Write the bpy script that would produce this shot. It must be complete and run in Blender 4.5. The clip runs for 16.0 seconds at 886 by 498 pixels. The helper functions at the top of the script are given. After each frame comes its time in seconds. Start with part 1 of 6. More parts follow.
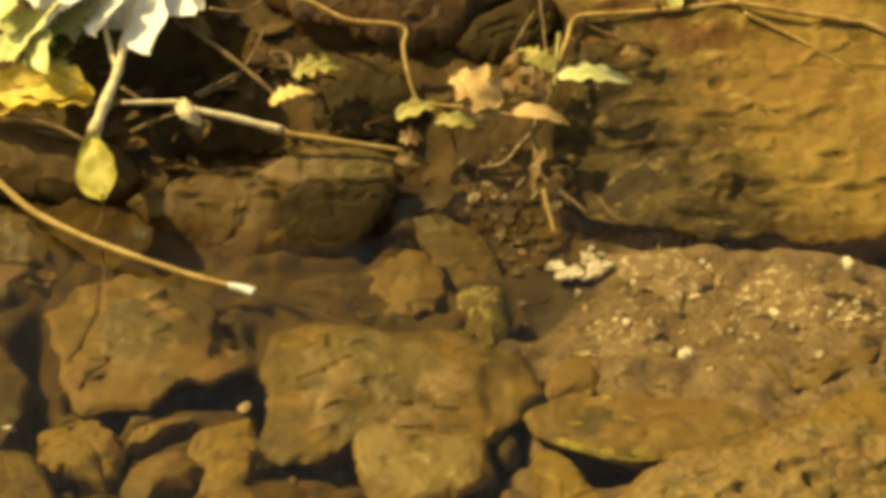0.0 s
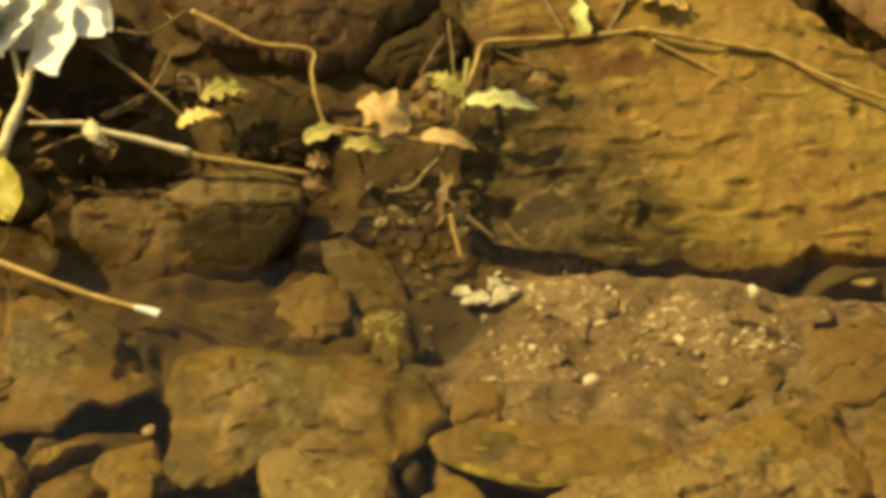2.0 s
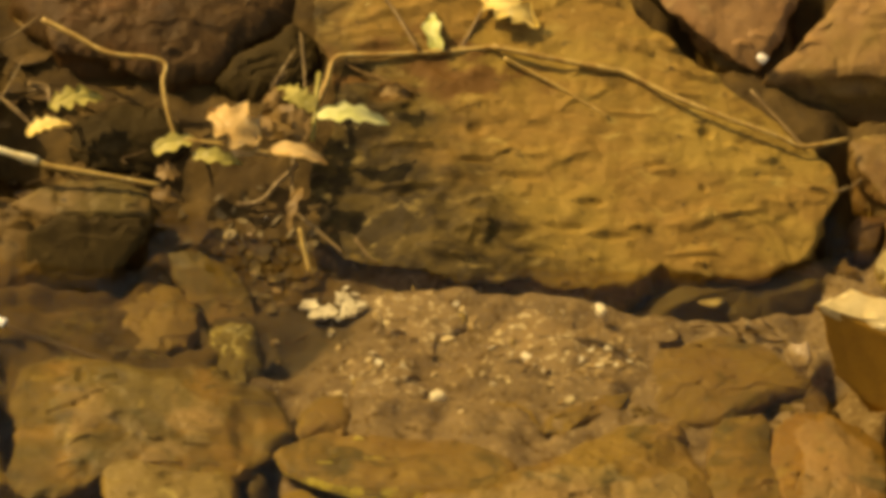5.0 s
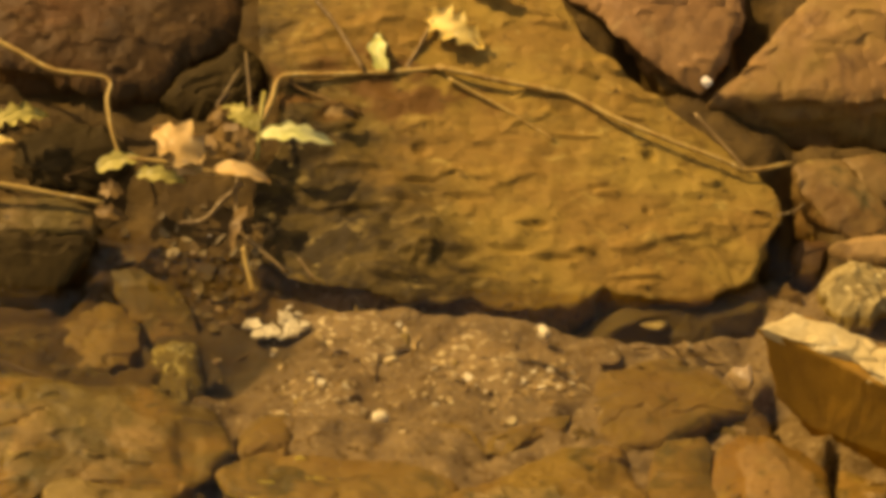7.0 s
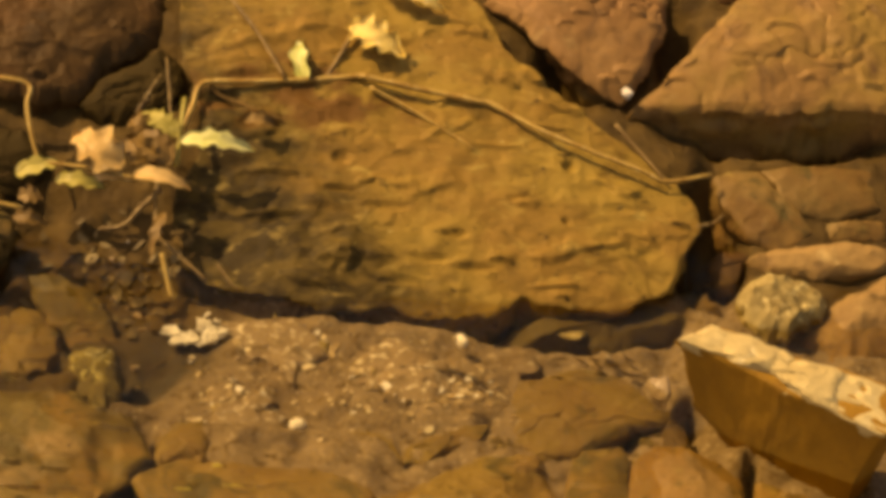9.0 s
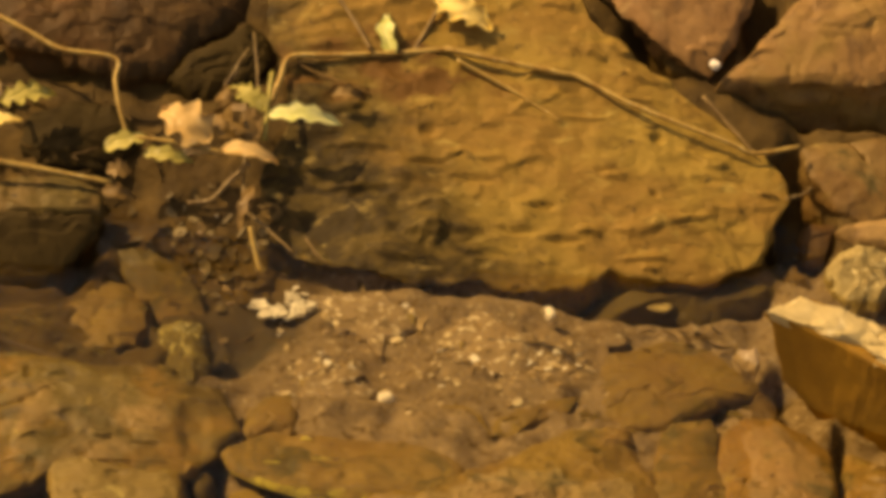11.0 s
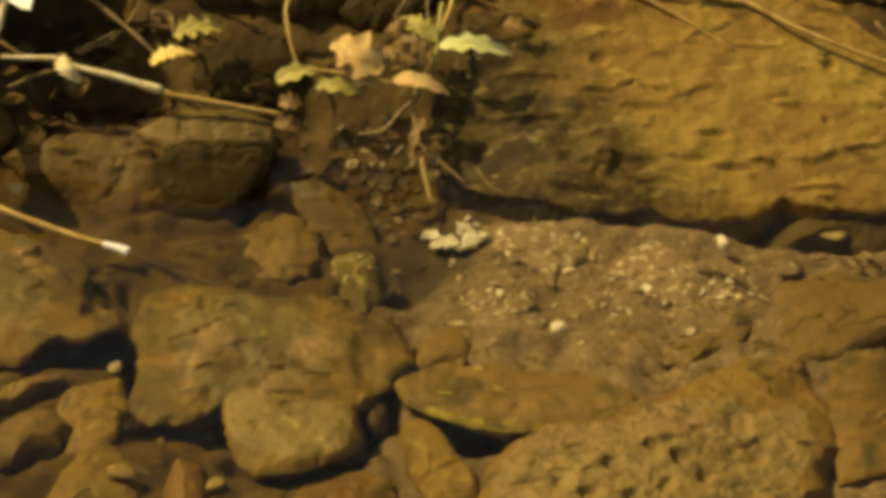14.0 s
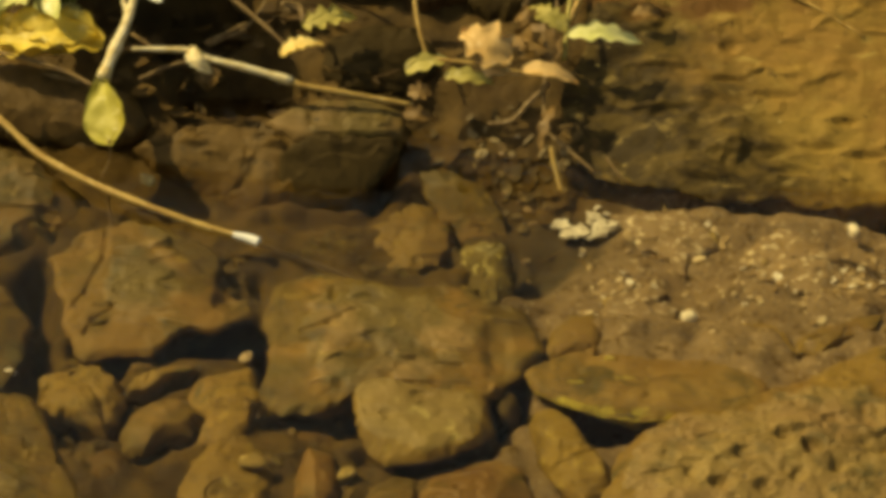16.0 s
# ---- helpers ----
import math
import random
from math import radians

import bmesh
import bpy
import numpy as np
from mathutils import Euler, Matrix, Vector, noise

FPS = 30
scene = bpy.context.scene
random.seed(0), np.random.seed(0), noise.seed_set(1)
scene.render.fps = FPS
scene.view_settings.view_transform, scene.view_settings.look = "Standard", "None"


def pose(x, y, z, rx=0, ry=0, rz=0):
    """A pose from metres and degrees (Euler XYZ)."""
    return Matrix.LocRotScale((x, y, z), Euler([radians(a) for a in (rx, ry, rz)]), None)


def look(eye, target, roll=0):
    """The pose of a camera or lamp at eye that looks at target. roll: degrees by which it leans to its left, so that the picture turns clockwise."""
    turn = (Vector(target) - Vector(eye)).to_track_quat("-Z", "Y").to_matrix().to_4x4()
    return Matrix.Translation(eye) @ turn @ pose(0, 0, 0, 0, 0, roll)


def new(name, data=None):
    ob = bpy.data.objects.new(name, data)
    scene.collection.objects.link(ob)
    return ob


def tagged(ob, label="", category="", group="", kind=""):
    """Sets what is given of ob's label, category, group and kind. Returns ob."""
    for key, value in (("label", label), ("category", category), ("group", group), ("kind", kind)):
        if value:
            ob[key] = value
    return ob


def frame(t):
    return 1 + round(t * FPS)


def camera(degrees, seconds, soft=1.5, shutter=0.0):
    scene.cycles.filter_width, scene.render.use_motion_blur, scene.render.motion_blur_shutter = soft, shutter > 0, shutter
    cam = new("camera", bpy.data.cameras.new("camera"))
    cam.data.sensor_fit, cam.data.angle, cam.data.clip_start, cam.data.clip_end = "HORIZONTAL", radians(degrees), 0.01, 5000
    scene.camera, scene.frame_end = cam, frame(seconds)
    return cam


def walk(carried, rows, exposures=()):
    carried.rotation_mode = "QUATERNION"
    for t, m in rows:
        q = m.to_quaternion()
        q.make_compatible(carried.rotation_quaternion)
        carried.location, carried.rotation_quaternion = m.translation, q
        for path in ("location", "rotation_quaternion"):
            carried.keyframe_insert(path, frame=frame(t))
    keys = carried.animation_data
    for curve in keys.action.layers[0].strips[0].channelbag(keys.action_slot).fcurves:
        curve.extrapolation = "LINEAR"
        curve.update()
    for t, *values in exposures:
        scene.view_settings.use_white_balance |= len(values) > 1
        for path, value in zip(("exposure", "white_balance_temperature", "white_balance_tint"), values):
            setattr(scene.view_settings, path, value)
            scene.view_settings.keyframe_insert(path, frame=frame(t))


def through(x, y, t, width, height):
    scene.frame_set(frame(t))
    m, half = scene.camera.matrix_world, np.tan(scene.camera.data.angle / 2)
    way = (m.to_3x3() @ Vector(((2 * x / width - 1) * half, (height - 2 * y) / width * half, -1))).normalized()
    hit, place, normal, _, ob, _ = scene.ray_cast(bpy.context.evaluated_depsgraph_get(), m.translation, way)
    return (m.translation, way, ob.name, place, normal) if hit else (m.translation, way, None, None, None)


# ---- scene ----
# camera: held still on the opposite bank with a long lens, only turned
cam = camera(16.0, 16.0, soft=4.9)
EYE, DOWN = (0.0, -2.5217, 1.9702), 38.0
ROWS = [
    (0, 0.000, 0.000, 0.000),
    (0.5, 0.436, 0.183, -0.030),
    (1, 0.807, 0.116, -0.231),
    (1.5, 1.207, 0.320, -0.305),
    (2, 1.694, 0.454, -0.531),
    (2.5, 2.228, 0.611, -0.585),
    (3, 2.769, 0.638, -0.749),
    (3.5, 3.233, 0.632, -1.055),
    (4, 3.550, 0.593, -1.202),
    (4.2, 3.824, 0.594, -1.225),
    (6.3, 5.089, 1.101, -1.737),
    (6.5, 5.239, 1.060, -1.866),
    (7, 5.455, 1.175, -1.938),
    (7.5, 5.914, 1.298, -2.162),
    (8, 6.279, 1.421, -2.279),
    (8.2, 6.545, 1.432, -2.375),
    (8.7, 6.860, 1.430, -2.440),
    (9.25, 6.930, 1.320, -2.480),
    (9.8, 6.700, 1.140, -2.480),
    (10.3, 6.278, 0.978, -2.466),
    (10.5, 6.141, 0.910, -2.417),
    (11, 5.340, 0.831, -2.297),
    (11.5, 4.625, 0.563, -2.143),
    (12, 4.436, 0.454, -2.169),
    (12.5, 4.134, 0.186, -1.979),
    (13, 3.531, -0.021, -1.922),
    (13.5, 2.968, -0.264, -1.838),
    (14, 2.270, -0.554, -1.846),
    (14.5, 1.687, -0.679, -1.702),
    (15, 1.197, -0.888, -1.643),
    (15.5, 0.591, -0.909, -1.645),
    (16, -0.084, -0.814, -1.619),
]
BASE = pose(*EYE, 90 - DOWN)
walk(cam, [(t, BASE @ pose(0, 0, 0, 0, -yaw, 0) @ pose(0, 0, 0, pitch, 0, 0) @ pose(0, 0, 0, 0, 0, -roll)) for t, yaw, pitch, roll in ROWS],
     [
         (0, 0.6, 12600, -4),
         (2, 0.55, 12900, -5),
         (3, 0.48, 13500, -8),
         (4, 0.44, 13700, -2),
         (6.5, 0.38, 15000, 11),
         (8, 0.38, 16000, 16),
         (10.5, 0.36, 15500, 18),
         (12.5, 0.26, 13500, 4),
         (14.5, 0.17, 12400, -5),
         (16, 0.16, 12000, -7),
     ])

# ---- world and sun ----
SUN_FROM = Vector((-0.62, 0.24, 0.75)).normalized()
world = bpy.data.worlds.new("sky")
scene.world = world
world.use_nodes = True
wn = world.node_tree
sky = wn.nodes.new("ShaderNodeTexSky")
sky.sky_type, sky.sun_disc = "NISHITA", False
sky.air_density, sky.dust_density, sky.ozone_density = 0.8, 3.0, 0.6
sky.sun_elevation = math.asin(SUN_FROM.z)
sky.sun_rotation = math.atan2(SUN_FROM.x, SUN_FROM.y)
wn.links.new(sky.outputs[0], wn.nodes["Background"].inputs[0])
wn.nodes["Background"].inputs[1].default_value = 0.1
sun = new("sun", bpy.data.lights.new("sun", "SUN"))
sun.data.energy, sun.data.angle, sun.data.color = 3.3, radians(0.6), (1.0, 0.86, 0.62)
sun.matrix_world = look(SUN_FROM * 20, (0, 0, 0))


# ---- materials ----
def nodes_of(name, rough=0.6, spec=0.5):
    mat = bpy.data.materials.new(name)
    mat.use_nodes = True
    nt = mat.node_tree
    bsdf = nt.nodes["Principled BSDF"]
    bsdf.inputs["Roughness"].default_value = rough
    bsdf.inputs["Specular IOR Level"].default_value = spec
    return mat, nt, bsdf


def mix(nt, fac, a, b, blend="MIX"):
    n = nt.nodes.new("ShaderNodeMix")
    n.data_type, n.blend_type = "RGBA", blend
    for slot, v in ((0, fac), (6, a), (7, b)):
        if isinstance(v, bpy.types.NodeSocket):
            nt.links.new(v, n.inputs[slot])
        elif slot == 0:
            n.inputs[0].default_value = v
        else:
            n.inputs[slot].default_value = (*v, 1)
    return n.outputs[2]


def noise_of(nt, coord, scale, detail=4.0, rough=0.55, lo=0.35, hi=0.65, warp=0.0):
    n = nt.nodes.new("ShaderNodeTexNoise")
    n.inputs["Scale"].default_value, n.inputs["Detail"].default_value = scale, detail
    n.inputs["Roughness"].default_value, n.inputs["Distortion"].default_value = rough, warp
    nt.links.new(coord, n.inputs["Vector"])
    r = nt.nodes.new("ShaderNodeMapRange")
    r.inputs["From Min"].default_value, r.inputs["From Max"].default_value = lo, hi
    r.interpolation_type = "SMOOTHSTEP"
    nt.links.new(n.outputs["Fac"], r.inputs["Value"])
    return r.outputs[0]


def object_coord(nt, stretch=(1, 1, 1), turn=0.0):
    tc = nt.nodes.new("ShaderNodeTexCoord")
    info = nt.nodes.new("ShaderNodeObjectInfo")
    add = nt.nodes.new("ShaderNodeVectorMath")
    add.operation = "MULTIPLY_ADD"
    add.inputs[1].default_value = (7.0, 13.0, 5.0)
    nt.links.new(info.outputs["Random"], add.inputs[0])
    nt.links.new(tc.outputs["Object"], add.inputs[2])
    mp = nt.nodes.new("ShaderNodeMapping")
    mp.inputs["Scale"].default_value = stretch
    mp.inputs["Rotation"].default_value = (0, 0, turn)
    nt.links.new(add.outputs[0], mp.inputs[0])
    return mp.outputs[0], info.outputs["Random"]


def stone(name, main, dark, light, stain, rough=0.62, patchy=0.0, spec=0.35, stretch=(1, 1, 1), turn=0.0, relief=0.28, specks=0.0, dark_end=None, bank=False, rim=None, film=False, flecked=False):
    """Silty stone: broad stains, blotches, grain, and a fine relief."""
    mat, nt, bsdf = nodes_of(name, rough, spec)
    co, rnd = object_coord(nt, stretch, turn)
    c = mix(nt, noise_of(nt, co, 9, 5, 0.6, 0.38 - patchy, 0.68 - 2 * patchy), main, stain)
    c = mix(nt, noise_of(nt, co, 26, 6, 0.62, 0.5 - patchy, 0.74 - patchy, 0.6), c, dark)
    c = mix(nt, noise_of(nt, co, 40, 5, 0.6, 0.56, 0.78, 0.4), c, light)
    grain = noise_of(nt, co, 220, 4, 0.65, 0.2, 0.8)
    c = mix(nt, 0.3, c, mix(nt, grain, (0.35, 0.35, 0.35), (0.68, 0.68, 0.68)), "OVERLAY")
    if film:
        # silt that settled over stones and bed alike, thick here and thin there, with grime between
        pos = nt.nodes.new("ShaderNodeNewGeometry").outputs["Position"]
        c = mix(nt, noise_of(nt, pos, 11, 5, 0.6, 0.44, 0.64, 0.5), c, (0.195, 0.117, 0.038))
        c = mix(nt, noise_of(nt, pos, 22, 6, 0.65, 0.50, 0.68, 0.8), c, (0.076, 0.058, 0.017))
        c = mix(nt, noise_of(nt, pos, 75, 5, 0.65, 0.60, 0.72, 0.4), c, (0.045, 0.027, 0.008))
        c = mix(nt, noise_of(nt, pos, 48, 5, 0.6, 0.60, 0.76, 0.4), c, (0.25, 0.172, 0.052))
    if specks:
        c = mix(nt, noise_of(nt, co, 110, 3, 0.6, 0.54, 0.7), c, tuple(v * 1.15 for v in light))
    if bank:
        # pale silt fanned out below the slab, darker dun ground round it, dark soil with painted-in shade on the bank
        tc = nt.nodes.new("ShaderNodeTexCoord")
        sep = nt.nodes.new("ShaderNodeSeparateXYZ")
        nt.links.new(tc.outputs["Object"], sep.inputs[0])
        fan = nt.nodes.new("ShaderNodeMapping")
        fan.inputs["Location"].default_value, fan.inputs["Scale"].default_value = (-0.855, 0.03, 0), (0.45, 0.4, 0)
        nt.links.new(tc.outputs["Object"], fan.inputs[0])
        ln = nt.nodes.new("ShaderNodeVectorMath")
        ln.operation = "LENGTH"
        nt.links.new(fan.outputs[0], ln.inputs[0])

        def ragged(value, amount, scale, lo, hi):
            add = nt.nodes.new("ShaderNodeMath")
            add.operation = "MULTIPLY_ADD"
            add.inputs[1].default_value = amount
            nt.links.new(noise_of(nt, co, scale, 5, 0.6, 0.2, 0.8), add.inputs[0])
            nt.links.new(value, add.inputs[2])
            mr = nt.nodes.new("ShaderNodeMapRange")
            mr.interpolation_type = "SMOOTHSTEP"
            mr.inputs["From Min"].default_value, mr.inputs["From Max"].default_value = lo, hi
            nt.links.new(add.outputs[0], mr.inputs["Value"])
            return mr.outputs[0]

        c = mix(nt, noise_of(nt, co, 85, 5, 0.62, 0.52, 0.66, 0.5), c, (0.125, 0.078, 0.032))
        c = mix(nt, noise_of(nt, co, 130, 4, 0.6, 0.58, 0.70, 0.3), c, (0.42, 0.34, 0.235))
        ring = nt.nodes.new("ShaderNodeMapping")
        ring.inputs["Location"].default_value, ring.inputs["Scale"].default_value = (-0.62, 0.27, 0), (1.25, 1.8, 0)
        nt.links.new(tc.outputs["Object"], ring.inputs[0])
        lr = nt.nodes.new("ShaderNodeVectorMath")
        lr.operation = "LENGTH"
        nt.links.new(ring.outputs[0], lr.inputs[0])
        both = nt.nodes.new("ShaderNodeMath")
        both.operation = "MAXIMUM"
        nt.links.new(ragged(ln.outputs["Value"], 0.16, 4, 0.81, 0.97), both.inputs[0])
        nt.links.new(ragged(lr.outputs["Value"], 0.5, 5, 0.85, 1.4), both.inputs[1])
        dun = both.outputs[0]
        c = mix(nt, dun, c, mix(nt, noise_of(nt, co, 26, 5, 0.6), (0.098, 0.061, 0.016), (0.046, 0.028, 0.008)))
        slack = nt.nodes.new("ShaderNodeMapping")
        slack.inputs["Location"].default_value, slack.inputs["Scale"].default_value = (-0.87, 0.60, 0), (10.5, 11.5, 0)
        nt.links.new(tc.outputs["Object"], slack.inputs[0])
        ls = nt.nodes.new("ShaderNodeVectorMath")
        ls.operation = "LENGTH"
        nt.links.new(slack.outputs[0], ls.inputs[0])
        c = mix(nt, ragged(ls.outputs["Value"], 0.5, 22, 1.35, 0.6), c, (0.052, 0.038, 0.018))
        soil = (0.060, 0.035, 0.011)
        soil_shade = nt.nodes.new("ShaderNodeMath")
        soil_shade.operation = "MULTIPLY"
        nt.links.new(ragged(sep.outputs[1], 0.06, 12, -0.05, 0.05), soil_shade.inputs[0])
        nt.links.new(ragged(ln.outputs["Value"], 0.05, 12, 0.785, 0.835), soil_shade.inputs[1])
        # runs on into joints and the slab's undercut: soil colour plus painted shade
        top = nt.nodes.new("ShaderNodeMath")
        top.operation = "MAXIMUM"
        nt.links.new(soil_shade.outputs[0], top.inputs[0])
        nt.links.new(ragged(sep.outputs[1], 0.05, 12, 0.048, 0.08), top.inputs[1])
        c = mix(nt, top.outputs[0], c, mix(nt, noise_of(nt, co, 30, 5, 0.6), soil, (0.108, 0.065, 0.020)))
    if dark_end:
        # darker mottled colour over one end of the stone, darkest at its left front corner, with a ragged margin
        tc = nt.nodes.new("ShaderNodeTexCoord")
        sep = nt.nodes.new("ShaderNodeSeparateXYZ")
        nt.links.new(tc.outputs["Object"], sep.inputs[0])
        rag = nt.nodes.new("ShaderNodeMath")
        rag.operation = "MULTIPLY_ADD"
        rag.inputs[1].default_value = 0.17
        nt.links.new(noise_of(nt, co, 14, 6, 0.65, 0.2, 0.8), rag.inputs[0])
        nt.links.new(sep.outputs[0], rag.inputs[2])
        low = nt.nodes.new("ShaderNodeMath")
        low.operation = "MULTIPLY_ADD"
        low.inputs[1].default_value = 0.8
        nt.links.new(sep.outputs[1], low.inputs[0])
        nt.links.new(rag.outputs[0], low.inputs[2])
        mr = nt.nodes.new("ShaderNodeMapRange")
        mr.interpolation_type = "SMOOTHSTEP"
        mr.inputs["From Min"].default_value, mr.inputs["From Max"].default_value = dark_end[0] + dark_end[1], dark_end[0]
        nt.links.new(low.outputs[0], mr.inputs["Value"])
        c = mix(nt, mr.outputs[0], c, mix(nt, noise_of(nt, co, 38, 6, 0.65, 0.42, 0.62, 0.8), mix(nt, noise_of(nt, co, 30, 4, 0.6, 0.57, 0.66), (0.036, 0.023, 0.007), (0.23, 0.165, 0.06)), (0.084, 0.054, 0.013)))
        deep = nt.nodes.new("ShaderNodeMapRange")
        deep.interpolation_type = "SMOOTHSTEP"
        deep.inputs["From Min"].default_value, deep.inputs["From Max"].default_value = dark_end[0] - 0.08, dark_end[0] - 0.18
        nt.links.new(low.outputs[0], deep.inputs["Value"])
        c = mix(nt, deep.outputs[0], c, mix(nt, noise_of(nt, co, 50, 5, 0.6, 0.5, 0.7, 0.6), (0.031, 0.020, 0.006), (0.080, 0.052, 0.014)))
        # darker reddish patch below the trailing stem
        spot = nt.nodes.new("ShaderNodeMapping")
        spot.inputs["Location"].default_value, spot.inputs["Scale"].default_value = (0.86, -1.05, 0), (8.5, 24, 0)
        nt.links.new(tc.outputs["Object"], spot.inputs[0])
        off = nt.nodes.new("ShaderNodeVectorMath")
        off.operation = "LENGTH"
        nt.links.new(spot.outputs[0], off.inputs[0])
        edge = nt.nodes.new("ShaderNodeMath")
        edge.operation = "MULTIPLY_ADD"
        edge.inputs[1].default_value = 1.3
        nt.links.new(noise_of(nt, co, 30, 5, 0.6, 0.3, 0.7), edge.inputs[0])
        nt.links.new(off.outputs["Value"], edge.inputs[2])
        red_patch = nt.nodes.new("ShaderNodeMapRange")
        red_patch.interpolation_type = "SMOOTHSTEP"
        red_patch.inputs["From Min"].default_value, red_patch.inputs["From Max"].default_value = 1.7, 0.7
        nt.links.new(edge.outputs[0], red_patch.inputs["Value"])
        c = mix(nt, red_patch.outputs[0], c, (0.135, 0.064, 0.017))
    if rim:
        # yellow-green algae on the face that is turned to the stream
        geo = nt.nodes.new("ShaderNodeNewGeometry")
        sep = nt.nodes.new("ShaderNodeSeparateXYZ")
        nt.links.new(geo.outputs["Normal"], sep.inputs[0])
        add = nt.nodes.new("ShaderNodeMath")
        add.operation = "MULTIPLY_ADD"
        add.inputs[1].default_value = 0.45
        nt.links.new(noise_of(nt, co, 45, 4, 0.6, 0.3, 0.7), add.inputs[0])
        nt.links.new(sep.outputs[1], add.inputs[2])
        mr = nt.nodes.new("ShaderNodeMapRange")
        mr.interpolation_type = "SMOOTHSTEP"
        mr.inputs["From Min"].default_value, mr.inputs["From Max"].default_value = -0.28, -0.5
        nt.links.new(add.outputs[0], mr.inputs["Value"])
        c = mix(nt, mr.outputs[0], c, mix(nt, noise_of(nt, co, 60, 4, 0.6), rim, tuple(v * 0.55 for v in rim)))
    if flecked:
        # pocks and chips: small dark pits with pale broken rims
        c = mix(nt, noise_of(nt, co, 62, 5, 0.62, 0.60, 0.70, 0.6), c, (0.062, 0.037, 0.010))
        c = mix(nt, noise_of(nt, co, 85, 4, 0.6, 0.66, 0.76, 0.3), c, (0.42, 0.33, 0.13))
    hsv = nt.nodes.new("ShaderNodeHueSaturation")
    m = nt.nodes.new("ShaderNodeMapRange")
    m.inputs["To Min"].default_value, m.inputs["To Max"].default_value = 0.85, 1.15
    nt.links.new(rnd, m.inputs["Value"])
    nt.links.new(m.outputs[0], hsv.inputs["Value"])
    nt.links.new(c, hsv.inputs["Color"])
    nt.links.new(hsv.outputs[0], bsdf.inputs["Base Color"])
    b1 = nt.nodes.new("ShaderNodeBump")
    b1.inputs["Strength"].default_value, b1.inputs["Distance"].default_value = relief, 0.005
    nt.links.new(noise_of(nt, co, 55, 8, 0.68, 0.2, 0.8, 0.5), b1.inputs["Height"])
    b2 = nt.nodes.new("ShaderNodeBump")
    b2.inputs["Strength"].default_value, b2.inputs["Distance"].default_value = relief * 0.7, 0.0015
    nt.links.new(noise_of(nt, co, 240, 6, 0.7, 0.2, 0.8), b2.inputs["Height"])
    nt.links.new(b1.outputs[0], b2.inputs["Normal"])
    nt.links.new(b2.outputs[0], bsdf.inputs["Normal"])
    return mat


SLAB = stone("ochre_slab_stone", (0.285, 0.185, 0.046), (0.15, 0.088, 0.021), (0.36, 0.255, 0.078), (0.24, 0.138, 0.036), stretch=(0.8, 1.4, 1.2), turn=-0.2, relief=0.35, patchy=0.02, spec=0.2, dark_end=(-0.112, 0.17), flecked=True)
SILT = stone("silt_covered_stone", (0.217, 0.142, 0.041), (0.105, 0.064, 0.018), (0.29, 0.202, 0.068), (0.17, 0.104, 0.030), relief=0.32, film=True)
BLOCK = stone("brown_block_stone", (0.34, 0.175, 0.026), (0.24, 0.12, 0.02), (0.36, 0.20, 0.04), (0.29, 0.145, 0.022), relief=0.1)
DUN = stone("dun_silty_stone", (0.115, 0.077, 0.018), (0.045, 0.030, 0.009), (0.152, 0.106, 0.030), (0.082, 0.053, 0.013), patchy=0.015, relief=0.22, film=True)
RUST = stone("rusty_stone", (0.285, 0.152, 0.058), (0.13, 0.066, 0.028), (0.37, 0.23, 0.10), (0.225, 0.106, 0.041))
RUSTY_OCHRE = stone("rusty_stone_with_ochre_patches", (0.25, 0.135, 0.048), (0.11, 0.056, 0.023), (0.32, 0.20, 0.08), (0.25, 0.155, 0.042))
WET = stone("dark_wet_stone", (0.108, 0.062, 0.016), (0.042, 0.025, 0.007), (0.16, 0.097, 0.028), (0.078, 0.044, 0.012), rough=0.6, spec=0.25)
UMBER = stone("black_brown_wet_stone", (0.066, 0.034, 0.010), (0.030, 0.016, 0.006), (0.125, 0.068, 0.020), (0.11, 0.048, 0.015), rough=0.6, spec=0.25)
ROSE = stone("smooth_pinkish_stone", (0.175, 0.096, 0.027), (0.09, 0.048, 0.015), (0.22, 0.13, 0.045), (0.14, 0.072, 0.021), relief=0.18, film=True)
MOSS = stone("mossy_dark_stone", (0.105, 0.068, 0.012), (0.035, 0.021, 0.005), (0.17, 0.12, 0.026), (0.062, 0.038, 0.008), relief=0.5)
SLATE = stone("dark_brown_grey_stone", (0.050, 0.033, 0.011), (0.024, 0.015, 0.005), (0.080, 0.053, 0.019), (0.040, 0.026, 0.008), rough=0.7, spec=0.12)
PALE = stone("pale_rough_stone", (0.32, 0.24, 0.10), (0.16, 0.105, 0.036), (0.54, 0.44, 0.22), (0.24, 0.165, 0.06), relief=0.5, specks=0.5)
YELLOW = stone("ochre_algae_stone", (0.205, 0.136, 0.036), (0.10, 0.064, 0.017), (0.36, 0.275, 0.085), (0.16, 0.100, 0.027))
LICHEN = stone("yellow_green_algae_stone", (0.24, 0.185, 0.055), (0.09, 0.062, 0.016), (0.52, 0.45, 0.20), (0.13, 0.09, 0.022), relief=0.6, specks=0.6, patchy=0.03)
ALGAE = stone("silt_stone_with_algae_rim", (0.225, 0.148, 0.052), (0.13, 0.082, 0.025), (0.28, 0.195, 0.075), (0.19, 0.12, 0.038), relief=0.2, rim=(0.50, 0.43, 0.115), film=True)
PALE_RUST = stone("pale_rusty_stone", (0.31, 0.19, 0.075), (0.15, 0.085, 0.034), (0.46, 0.33, 0.15), (0.25, 0.14, 0.05), relief=0.4)
